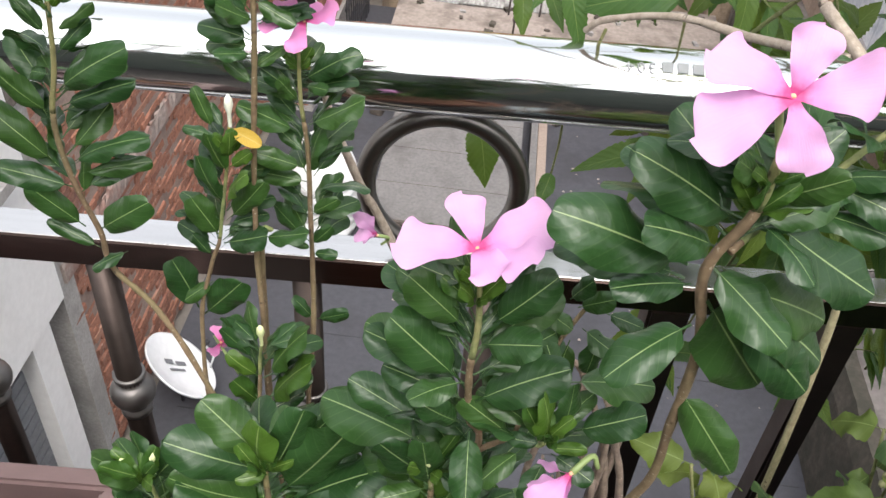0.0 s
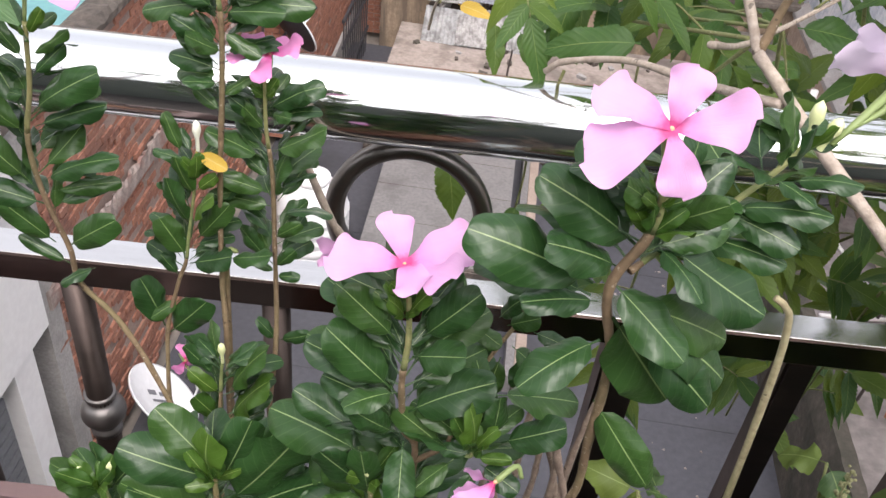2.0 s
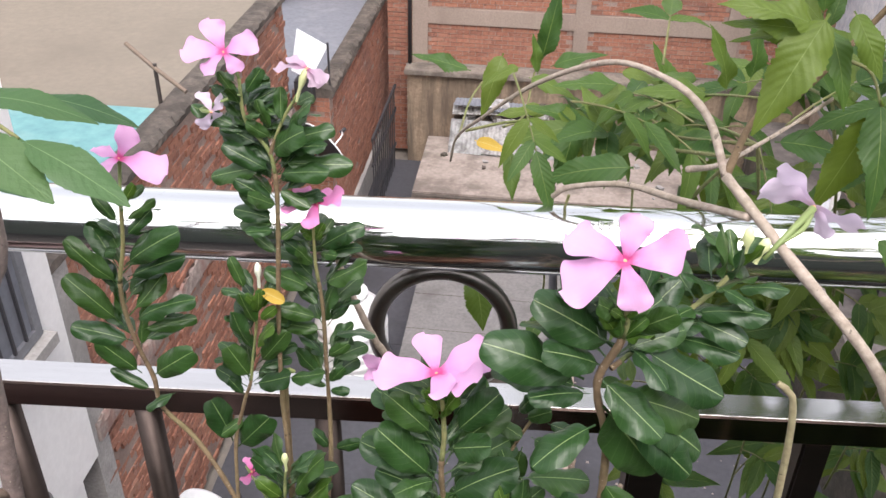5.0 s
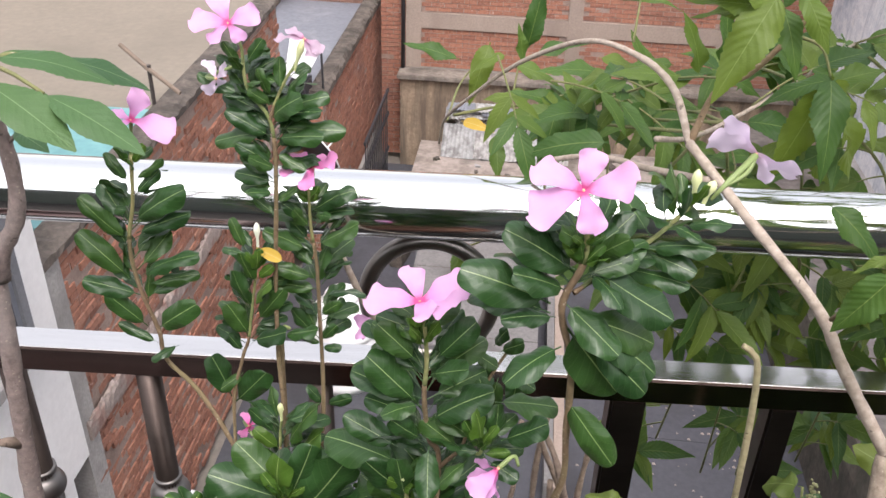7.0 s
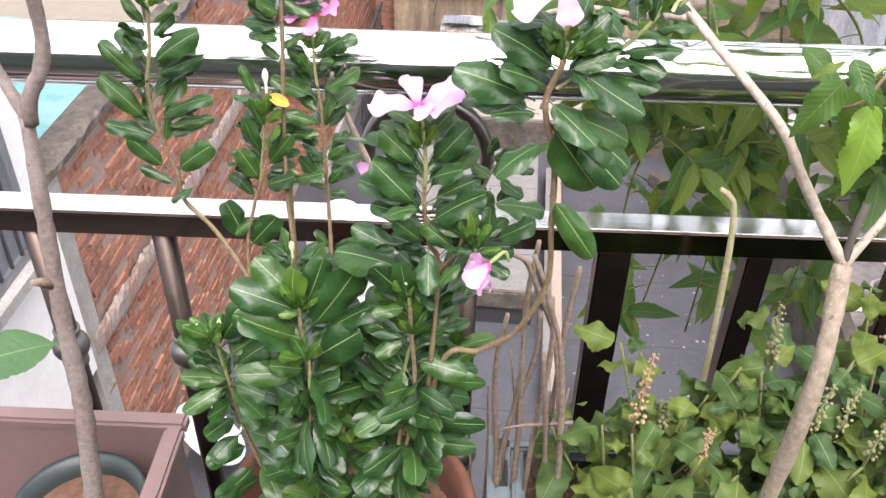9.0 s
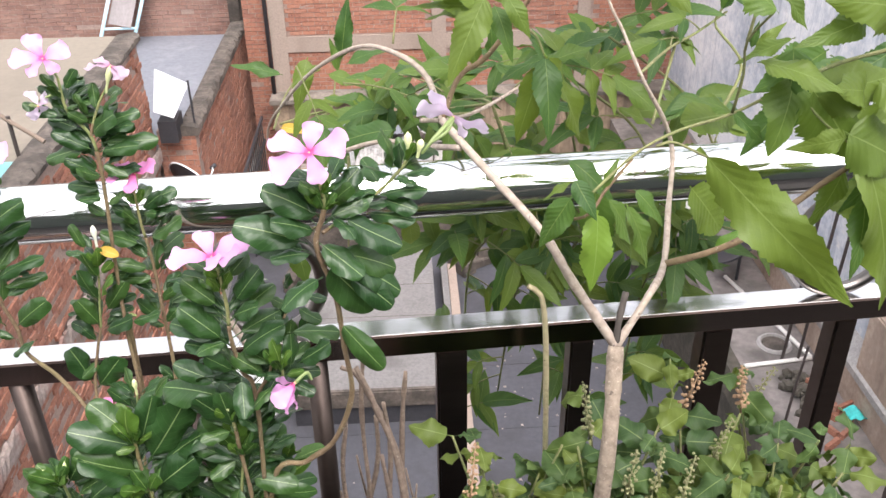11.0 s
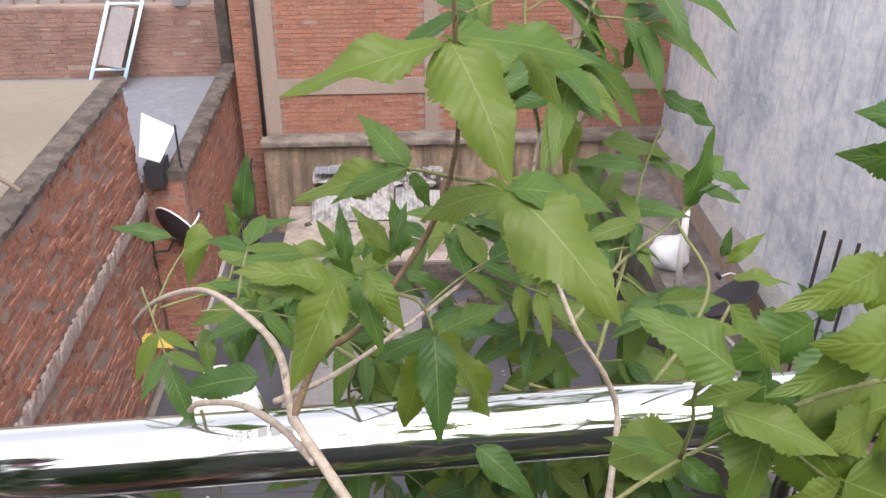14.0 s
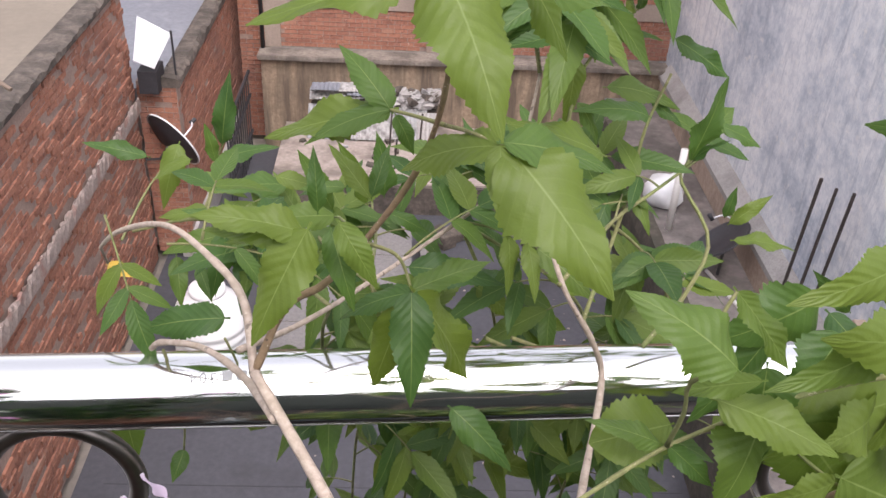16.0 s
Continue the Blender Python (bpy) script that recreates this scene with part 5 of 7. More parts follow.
bm = lathe(bmesh.new(), [(0, 0), (0.080, 0), (0.108, 0.265), (0.118, 0.268), (0.121, 0.29), (0.121, 0.318), (0.117, 0.324), (0.109, 0.322), (0.105, 0.29), (0.10, 0.275)], 48)
part("body", bm, M["terracotta"], pot, smooth=True)
bm = bmesh.new()
bmesh.ops.create_circle(bm, cap_ends=True, segments=40, radius=0.104)
bmesh.ops.subdivide_edges(bm, edges=bm.edges, cuts=1)
bmesh.ops.translate(bm, vec=(0, 0, 0.281), verts=bm.verts)
part("soil", bm, M["soil"], pot, "dry brown soil")
ROOT = POT + Vector((0, 0, 0.282))


def root(x, y):
    return tuple(ROOT + Vector((x, y, 0)))


def leaves(plant, rows, young=False, slim=1.0):
    """Leaves of one stem, each from its base to its tip, with a width: (x, y, z, x, y, z, width)."""
    rng = random.Random(len(PLACE))
    material = M["peri_young"] if young else M["peri"]
    for row in rows:
        base, tip = Vector(row[:3]), Vector(row[3:6])
        way = tip - base
        k = rng.randrange(len(SPRIG))
        key = ("sprig", k, material.name)
        if key not in leaf.done:
            mesh = SPRIG[k][0].copy()
            mesh.materials.clear()
            mesh.materials.append(material)
            leaf.done[key] = mesh
        face = Vector((rng.uniform(-0.45, 0.45) + 0.25 * way.normalized().x, rng.uniform(-0.85, -0.1), 0.80))
        link("young_leaf" if young else "leaf", leaf.done[key], None, plant, set_blade(base, way, face, way.length / 1.14, slim * row[6], SPRIG[k][1], 0.14))


def crown(plant, at, size, count=6, seed=0):
    """The fresh leaves round a growing tip."""
    rng = random.Random(seed)
    rows = []
    for k in range(count):
        t = 2 * math.pi * k / count + rng.uniform(-0.4, 0.4)
        d = Vector((math.cos(t), math.sin(t), rng.uniform(0.7, 2.2))).normalized() * size * rng.uniform(0.6, 1.1)
        rows.append((*at, *(Vector(at) + d), rng.uniform(0.7, 1.0)))
    leaves(plant, rows, young=True)


mid = periwinkle("glossy dark-green periwinkle stem with an open pink flower", [root(0.03, -0.01), (-0.045, -0.325, 0.86), (-0.034, -0.338, 0.98), (-0.030, -0.345, 1.069), (-0.036, -0.350, 1.092), (-0.039, -0.357, 1.13), (-0.038, -0.357, 1.157), (-0.040, -0.357, 1.187)], bare=True, fill=(0.3, 0.014, 0.034), skirt=0.96, seed=1, thick=(0.0022, 0.0011), woody=46)
leaves(mid, [(-0.043, -0.357, 1.156, -0.065, -0.357, 1.18, 1), (-0.046, -0.357, 1.165, -0.07, -0.342, 1.169, 1), (-0.033, -0.357, 1.158, -0.012, -0.357, 1.185, 1), (-0.036, -0.357, 1.147, -0.015, -0.369, 1.162, 1.15), (-0.043, -0.357, 1.126, -0.071, -0.357, 1.158, 1), (-0.051, -0.357, 1.135, -0.082, -0.337, 1.133, 1), (-0.041, -0.357, 1.125, -0.062, -0.369, 1.125, 1.2), (-0.043, -0.357, 1.115, -0.074, -0.347, 1.119, 1), (-0.036, -0.357, 1.113, 0, -0.357, 1.137, 1.05), (-0.036, -0.357, 1.093, -0.035, -0.377, 1.069, 1.05)], slim=1.04)
leaves(mid, [(-0.013, -0.357, 1.083, -0.03, -0.367, 1.07, 1.1), (-0.003, -0.357, 1.127, -0.01, -0.337, 1.134, 1), (0.001, -0.357, 1.13, 0.038, -0.347, 1.119, 0.9), (-0.04, -0.357, 1.098, -0.057, -0.367, 1.121, 0.9), (-0.038, -0.357, 1.15, -0.028, -0.345, 1.159, 0.9), (-0.037, -0.357, 1.144, -0.047, -0.345, 1.156, 0.8)], slim=1.04)
flower(mid, (-0.042, -0.361, 1.199), (0.02, -0.30, 0.94), 0.028, M["petal"], stalk=(-0.040, -0.357, 1.187), seed=1, tips=[(-0.048, -0.347, 1.211), (-0.016, -0.353, 1.206), (-0.025, -0.376, 1.207), (-0.037, -0.381, 1.203), (-0.070, -0.363, 1.201)])
crown(mid, (-0.040, -0.357, 1.168), 0.020, 7, 1)
crown(mid, (-0.040, -0.358, 1.180), 0.013, 5, 2)

right = periwinkle("tall periwinkle stem with broad leaves and a wide pink flower", [root(0.055, -0.02), (-0.030, -0.335, 0.955), (0.002, -0.340, 0.987), (0.026, -0.350, 1.016), (0.043, -0.360, 1.069), (0.041, -0.367, 1.12), (0.038, -0.373, 1.172), (0.029, -0.378, 1.212), (0.036, -0.381, 1.239), (0.036, -0.384, 1.262)], bare=True, fill=(0.84, 0.009, 0.034), seed=2, thick=(0.0024, 0.0014), woody=54)
leaves(right, [(0.035, -0.377, 1.232, -0.002, -0.377, 1.255, 1.05), (0.035, -0.377, 1.239, 0.019, -0.365, 1.252, 1), (0.031, -0.377, 1.222, 0.003, -0.389, 1.238, 1), (0.024, -0.377, 1.214, -0.022, -0.377, 1.231, 1), (0.024, -0.377, 1.209, -0.017, -0.362, 1.205, 0.9), (0.027, -0.377, 1.206, -0.001, -0.385, 1.208, 0.95), (0.031, -0.377, 1.188, 0.003, -0.391, 1.172, 1.15), (0.041, -0.377, 1.233, 0.055, -0.395, 1.225, 1.05), (0.046, -0.377, 1.232, 0.085, -0.377, 1.207, 1)], slim=1.06)
leaves(right, [(0.03, -0.377, 1.215, 0.058, -0.391, 1.194, 1.1), (0.033, -0.377, 1.199, 0.064, -0.373, 1.155, 1.1), (0.041, -0.377, 1.206, 0.081, -0.365, 1.182, 1), (0.047, -0.377, 1.198, 0.083, -0.371, 1.167, 1), (0.047, -0.377, 1.19, 0.077, -0.381, 1.162, 1), (0.04, -0.377, 1.244, 0.06, -0.365, 1.26, 1), (0.042, -0.377, 1.242, 0.055, -0.389, 1.26, 1), (0.035, -0.377, 1.241, 0.012, -0.357, 1.258, 1), (0.037, -0.377, 1.247, 0.023, -0.389, 1.263, 0.9)], slim=1.06)
leaves(right, [(0.038, -0.37, 1.146, 0.068, -0.376, 1.104, 0.8)])
flower(right, (0.031, -0.389, 1.284), (-0.10, -0.72, 0.66), 0.0255, M["petal"], stalk=(0.036, -0.384, 1.260), seed=2, tips=[(0.009, -0.383, 1.292), (0.036, -0.381, 1.300), (0.054, -0.389, 1.289), (0.036, -0.400, 1.268), (0.007, -0.395, 1.274)])

crown(right, (0.036, -0.382, 1.240), 0.020, 6, 3)
crown(right, (0.036, -0.384, 1.252), 0.014, 5, 4)
side = periwinkle("side shoot of periwinkle with a pale spent flower", [(0.034, -0.379, 1.222), (0.054, -0.36, 1.226), (0.075, -0.345, 1.234), (0.090, -0.337, 1.246), (0.094, -0.335, 1.252)], bare=True, fill=(0.2, 0.010, 0.032), seed=3, thick=(0.0015, 0.0011), woody=4)
leaves(side, [(0.084, -0.345, 1.247, 0.075, -0.355, 1.280, 1.1), (0.088, -0.345, 1.246, 0.086, -0.355, 1.270, 0.9), (0.084, -0.345, 1.243, 0.062, -0.355, 1.257, 1.1), (0.084, -0.345, 1.243, 0.096, -0.357, 1.241, 1.1), (0.089, -0.345, 1.243, 0.110, -0.355, 1.250, 0.8), (0.072, -0.345, 1.229, 0.105, -0.355, 1.236, 0.8), (0.073, -0.345, 1.226, 0.097, -0.357, 1.222, 1.1), (0.061, -0.345, 1.216, 0.096, -0.355, 1.213, 0.8)])
leaves(side, [(0.092, -0.337, 1.248, 0.098, -0.345, 1.266, 0.8), (0.091, -0.337, 1.247, 0.088, -0.325, 1.262, 0.8)], young=True)
flower(side, (0.127, -0.315, 1.270), (0.35, 0.55, 0.45), 0.026, M["petal_pale"], stalk=(0.110, -0.331, 1.259), seed=3, tips=[(0.111, -0.303, 1.281), (0.102, -0.313, 1.275), (0.152, -0.311, 1.256), (0.134, -0.321, 1.256)])
grow("flower_tube", tube(bmesh.new(), [Vector((0.103, -0.335, 1.253)), Vector((0.112, -0.329, 1.261)), Vector((0.1265, -0.316, 1.2695))], 0.0010, 0.0019, 10), M["tube"], side, "yellow-green flower tube", smooth=True)
bud(side, (0.094, -0.335, 1.252), (0.0, 0, 1), 0.018)
bud(side, (0.100, -0.334, 1.250), (0.25, 0, 1), 0.014)

small = periwinkle("slender periwinkle stem with a small deep-pink flower", [root(0.02, 0.06), (-0.136, -0.19, 0.83), (-0.138, -0.15, 0.931), (-0.139, -0.14, 0.971), (-0.139, -0.14, 1.019), (-0.139, -0.14, 1.07), (-0.142, -0.14, 1.107), (-0.142, -0.14, 1.140)], bare=True, fill=(0.5, 0.0115, 0.028), seed=4, thick=(0.0021, 0.0011), woody=48)
leaves(small, [(-0.138, -0.14, 1.09, -0.104, -0.144, 1.114, 1.1), (-0.145, -0.14, 1.085, -0.179, -0.144, 1.103, 1.1), (-0.14, -0.14, 1.121, -0.117, -0.146, 1.14, 1.1), (-0.14, -0.14, 1.126, -0.107, -0.13, 1.135, 1.1), (-0.144, -0.14, 1.111, -0.163, -0.144, 1.129, 1), (-0.143, -0.14, 1.106, -0.152, -0.152, 1.128, 1), (-0.139, -0.14, 1.052, -0.13, -0.136, 1.087, 1.1), (-0.142, -0.14, 1.058, -0.172, -0.146, 1.071, 1), (-0.14, -0.14, 1.047, -0.172, -0.134, 1.047, 1), (-0.141, -0.14, 1.07, -0.159, -0.13, 1.079, 1)], slim=0.92)
leaves(small, [(-0.139, -0.14, 1.021, -0.12, -0.144, 1.038, 1), (-0.139, -0.14, 0.994, -0.125, -0.14, 1.011, 1.1), (-0.139, -0.14, 0.991, -0.153, -0.144, 0.999, 1), (-0.139, -0.14, 0.986, -0.121, -0.144, 0.99, 1.1), (-0.14, -0.14, 0.922, -0.154, -0.14, 0.942, 1.1), (-0.138, -0.14, 0.922, -0.114, -0.144, 0.935, 1), (-0.139, -0.14, 1.117, -0.124, -0.152, 1.123, 1)], slim=0.92)
flower(small, (-0.138, -0.140, 1.158), (0.1, -0.35, 0.93), 0.021, M["petal_deep"], stalk=(-0.142, -0.14, 1.140), seed=4, tips=[(-0.162, -0.142, 1.157), (-0.142, -0.156, 1.147), (-0.120, -0.139, 1.165), (-0.153, -0.126, 1.162), (-0.129, -0.124, 1.158)])

crown(small, (-0.142, -0.14, 1.128), 0.016, 6, 5)
tall = periwinkle("tallest periwinkle stem, densely leaved, with a pink flower", [root(-0.01, 0.05), (-0.160, -0.20, 0.83), (-0.171, -0.16, 0.948), (-0.174, -0.15, 0.985), (-0.171, -0.15, 1.058), (-0.165, -0.15, 1.137), (-0.163, -0.15, 1.179), (-0.166, -0.15, 1.203), (-0.179, -0.151, 1.225), (-0.180, -0.152, 1.254)], bare=True, fill=(0.6, 0.0085, 0.029), seed=5, thick=(0.0022, 0.0012), woody=42)
leaves(tall, [(-0.165, -0.15, 1.187, -0.197, -0.15, 1.206, 1), (-0.169, -0.15, 1.191, -0.209, -0.144, 1.178, 1), (-0.165, -0.15, 1.193, -0.181, -0.14, 1.206, 1.1), (-0.165, -0.15, 1.201, -0.139, -0.162, 1.224, 1.4), (-0.155, -0.15, 1.21, -0.122, -0.146, 1.219, 1), (-0.156, -0.15, 1.204, -0.126, -0.158, 1.212, 1), (-0.16, -0.15, 1.194, -0.111, -0.144, 1.192, 0.9), (-0.162, -0.15, 1.186, -0.125, -0.158, 1.193, 1), (-0.165, -0.15, 1.164, -0.19, -0.154, 1.182, 1.1), (-0.166, -0.15, 1.15, -0.197, -0.142, 1.152, 1.2), (-0.166, -0.15, 1.141, -0.185, -0.16, 1.145, 1.1)], slim=0.88)
leaves(tall, [(-0.163, -0.15, 1.174, -0.14, -0.154, 1.163, 1), (-0.163, -0.15, 1.161, -0.179, -0.165, 1.177, 1.1), (-0.162, -0.15, 1.178, -0.138, -0.138, 1.195, 1), (-0.166, -0.15, 1.146, -0.195, -0.138, 1.138, 1.1), (-0.167, -0.15, 1.122, -0.185, -0.14, 1.13, 1), (-0.166, -0.15, 1.132, -0.149, -0.14, 1.142, 1), (-0.163, -0.15, 1.161, -0.136, -0.135, 1.166, 1)], slim=0.88)
leaves(tall, [(-0.184, -0.152, 1.22, -0.213, -0.152, 1.234, 1), (-0.182, -0.152, 1.24, -0.193, -0.152, 1.258, 1), (-0.178, -0.152, 1.243, -0.165, -0.152, 1.261, 1.1), (-0.18, -0.152, 1.228, -0.167, -0.16, 1.233, 1), (-0.181, -0.152, 1.236, -0.185, -0.164, 1.252, 1), (-0.178, -0.152, 1.217, -0.195, -0.156, 1.22, 0.5)], slim=0.88)
flower(tall, (-0.187, -0.155, 1.272), (-0.1, -0.72, 0.6), 0.026, M["petal"], stalk=(-0.180, -0.152, 1.254), seed=5, tips=[(-0.195, -0.147, 1.290), (-0.166, -0.151, 1.278), (-0.177, -0.161, 1.262), (-0.198, -0.165, 1.261), (-0.211, -0.159, 1.275)])
tallside = periwinkle("short side shoot of periwinkle with a faded flower", [(-0.165, -0.15, 1.201), (-0.161, -0.149, 1.212), (-0.154, -0.148, 1.227), (-0.148, -0.147, 1.237)], bare=True, fill=(0.1, 0.01, 0.022), seed=6, thick=(0.0016, 0.0010), woody=20)
leaves(tallside, [(-0.163, -0.15, 1.218, -0.171, -0.15, 1.239, 1), (-0.156, -0.15, 1.223, -0.156, -0.144, 1.246, 0.9), (-0.153, -0.15, 1.22, -0.135, -0.154, 1.24, 1.3), (-0.163, -0.15, 1.212, -0.177, -0.158, 1.226, 1), (-0.157, -0.15, 1.228, -0.176, -0.138, 1.235, 1)])
flower(tallside, (-0.137, -0.148, 1.261), (0.25, -0.2, 0.75), 0.018, M["petal_faded"], stalk=(-0.148, -0.147, 1.236), seed=6, tips=[(-0.157, -0.150, 1.261), (-0.150, -0.142, 1.265), (-0.131, -0.153, 1.250), (-0.126, -0.148, 1.251)])
bud(tallside, (-0.146, -0.146, 1.237), (0.35, -0.1, 1), 0.026)
flower(tall, (-0.196, -0.165, 1.236), (0.5, -0.5, 0.1), 0.013, M["petal_pale"], 0.4, 0.5, (-0.180, -0.152, 1.243), 4, seed=16)

leftp = periwinkle("arching periwinkle stem with sparse leaves and a pink flower", [root(-0.03, 0.05), (-0.180, -0.225, 0.88), (-0.205, -0.21, 0.945), (-0.231, -0.195, 0.981), (-0.254, -0.19, 1.007), (-0.256, -0.19, 1.035), (-0.263, -0.19, 1.065), (-0.267, -0.19, 1.095), (-0.266, -0.19, 1.12), (-0.259, -0.19, 1.149), (-0.254, -0.19, 1.188)], bare=True, fill=(0.6, 0.016, 0.03), seed=7, thick=(0.0021, 0.0013), woody=48)
leaves(leftp, [(-0.259, -0.19, 1.166, -0.275, -0.186, 1.186, 0.9), (-0.255, -0.19, 1.168, -0.232, -0.19, 1.186, 0.6), (-0.26, -0.19, 1.153, -0.275, -0.198, 1.172, 1.1), (-0.256, -0.19, 1.156, -0.238, -0.184, 1.174, 1), (-0.261, -0.19, 1.134, -0.218, -0.194, 1.165, 1), (-0.261, -0.19, 1.124, -0.218, -0.19, 1.143, 0.75), (-0.267, -0.19, 1.117, -0.298, -0.19, 1.152, 0.9), (-0.263, -0.19, 1.143, -0.284, -0.178, 1.137, 1), (-0.272, -0.19, 1.085, -0.302, -0.194, 1.125, 1.05), (-0.264, -0.19, 1.087, -0.216, -0.19, 1.108, 0.8), (-0.26, -0.19, 1.079, -0.221, -0.18, 1.084, 0.7)], slim=0.82)
leaves(leftp, [(-0.265, -0.19, 1.069, -0.305, -0.196, 1.084, 1.1), (-0.264, -0.19, 1.039, -0.288, -0.198, 1.074, 1), (-0.257, -0.19, 1.037, -0.221, -0.196, 1.067, 1.25), (-0.258, -0.19, 1.023, -0.289, -0.186, 1.038, 0.7), (-0.242, -0.19, 1.022, -0.264, -0.196, 1.01, 1.1), (-0.261, -0.19, 1.062, -0.257, -0.178, 1.093, 0.9)], slim=0.82)
leaves(leftp, [(-0.255, -0.19, 1.178, -0.262, -0.197, 1.196, 0.8), (-0.254, -0.19, 1.180, -0.243, -0.192, 1.197, 0.8), (-0.254, -0.19, 1.176, -0.252, -0.202, 1.190, 0.9)], young=True)
flower(leftp, (-0.250, -0.190, 1.214), (0.25, -0.35, 0.9), 0.025, M["petal"], stalk=(-0.254, -0.19, 1.188), seed=7, tips=[(-0.240, -0.184, 1.233), (-0.220, -0.195, 1.206), (-0.266, -0.184, 1.218), (-0.259, -0.204, 1.211)])

budp = periwinkle("periwinkle stem with a white bud and a yellowing leaf", [root(-0.02, 0.03), (-0.200, -0.20, 0.84), (-0.215, -0.16, 0.925), (-0.206, -0.15, 0.975), (-0.198, -0.15, 0.999), (-0.194, -0.15, 1.023), (-0.188, -0.15, 1.057), (-0.183, -0.15, 1.092)], bare=True, fill=(0.5, 0.013, 0.026), seed=8, thick=(0.0019, 0.0010), woody=36)
leaves(budp, [(-0.197, -0.15, 1.004, -0.212, -0.152, 1.036, 1.25), (-0.195, -0.15, 0.998, -0.164, -0.158, 1.015, 1.2), (-0.204, -0.15, 0.986, -0.215, -0.15, 1.003, 1), (-0.189, -0.15, 1.02, -0.165, -0.15, 1.052, 1), (-0.192, -0.15, 1.031, -0.205, -0.15, 1.068, 0.95), (-0.191, -0.15, 1.083, -0.211, -0.15, 1.088, 1), (-0.193, -0.15, 1.088, -0.203, -0.146, 1.114, 0.8), (-0.218, -0.15, 0.934, -0.232, -0.15, 0.979, 1.15), (-0.216, -0.15, 0.928, -0.185, -0.154, 0.967, 1.2), (-0.169, -0.15, 1.006, -0.138, -0.156, 1.018, 1.1), (-0.206, -0.15, 0.962, -0.226, -0.156, 0.947, 1)], slim=0.95)
leaves(budp, [(-0.186, -0.155, 1.06, -0.196, -0.155, 1.088, 1.1), (-0.184, -0.155, 1.065, -0.17, -0.157, 1.079, 1), (-0.185, -0.155, 1.071, -0.181, -0.159, 1.093, 1.1), (-0.189, -0.155, 1.039, -0.172, -0.161, 1.066, 1), (-0.187, -0.155, 1.077, -0.179, -0.155, 1.093, 1)], young=True)
bud(budp, (-0.182, -0.152, 1.093), (0.05, -0.1, 1), 0.024, M["bud_white"])
rng = random.Random(88)
leaf(PERI_YOUNG, M["shrub_yellow"], budp, (-0.182, -0.152, 1.091), (0.8, -0.35, -0.15), (0, -0.5, 0.85), 0.021, rng, "yellow_leaf")
second = periwinkle("bare slender periwinkle stem", [root(-0.015, 0.045), (-0.165, -0.18, 0.84), (-0.173, -0.148, 0.912), (-0.170, -0.148, 1.003), (-0.163, -0.148, 1.012)], bare=True, seed=23, thick=(0.0026, 0.0016), woody=50)

crown(budp, (-0.183, -0.15, 1.072), 0.020, 6, 6)
LOW = "low leafy periwinkle shoot with a fresh green crown"
p5 = periwinkle(LOW, [root(-0.03, 0.04), (-0.166, -0.22, 0.84), (-0.167, -0.197, 0.926), (-0.164, -0.197, 0.955)], bare=True, fill=(0.45, 0.012, 0.034), seed=9, thick=(0.0019, 0.0011), woody=40)
leaves(p5, [(-0.168, -0.197, 0.922, -0.188, -0.197, 0.943, 1), (-0.162, -0.197, 0.926, -0.134, -0.197, 0.971, 1), (-0.163, -0.197, 0.898, -0.131, -0.203, 0.948, 1), (-0.169, -0.197, 0.894, -0.184, -0.203, 0.923, 1)], young=True)
bud(p5, (-0.164, -0.197, 0.954), (0, 0, 1), 0.019)
p5b = periwinkle(LOW, [root(-0.01, -0.01), (-0.130, -0.318, 0.88), (-0.133, -0.326, 0.979), (-0.132, -0.329, 1.016)], bare=True, fill=(0.3, 0.0085, 0.042), skirt=0.95, seed=10, thick=(0.0022, 0.0013), woody=46)
leaves(p5b, [(-0.132, -0.328, 1.008, -0.18, -0.332, 1.032, 1.1), (-0.132, -0.328, 1.018, -0.164, -0.316, 1.046, 1.15), (-0.129, -0.328, 1.008, -0.112, -0.324, 1.055, 1), (-0.126, -0.328, 0.989, -0.087, -0.324, 1.049, 1.1), (-0.119, -0.328, 0.985, -0.069, -0.328, 1.02, 1), (-0.133, -0.328, 0.98, -0.179, -0.338, 1.011, 1)])
leaves(p5b, [(-0.134, -0.33, 1.012, -0.132, -0.332, 1.051, 1.25), (-0.13, -0.33, 1.009, -0.146, -0.336, 1.01, 1)], young=True)
crown(p5b, (-0.132, -0.329, 1.010), 0.022, 5, 7)
p6 = periwinkle(LOW, [root(-0.06, 0.01), (-0.200, -0.29, 0.82), (-0.207, -0.293, 0.895), (-0.212, -0.295, 0.945)], bare=True, fill=(0.35, 0.01, 0.04), skirt=0.90, seed=11, thick=(0.0021, 0.0012), woody=40)
leaves(p6, [(-0.214, -0.294, 0.931, -0.239, -0.298, 0.964, 1.1), (-0.209, -0.294, 0.939, -0.18, -0.294, 0.985, 1), (-0.215, -0.294, 0.918, -0.228, -0.306, 0.936, 1), (-0.205, -0.294, 0.898, -0.245, -0.3, 0.905, 1), (-0.198, -0.294, 0.915, -0.163, -0.294, 0.945, 1.1), (-0.205, -0.294, 0.893, -0.169, -0.306, 0.889, 1.1), (-0.209, -0.294, 0.883, -0.23, -0.302, 0.88, 1)])
leaves(p6, [(-0.212, -0.295, 0.938, -0.224, -0.299, 0.962, 0.9), (-0.212, -0.295, 0.938, -0.204, -0.296, 0.964, 0.8), (-0.212, -0.295, 0.938, -0.214, -0.306, 0.955, 1.0)], young=True)
bud(p6, (-0.207, -0.295, 0.948), (0.1, 0, 1), 0.020)
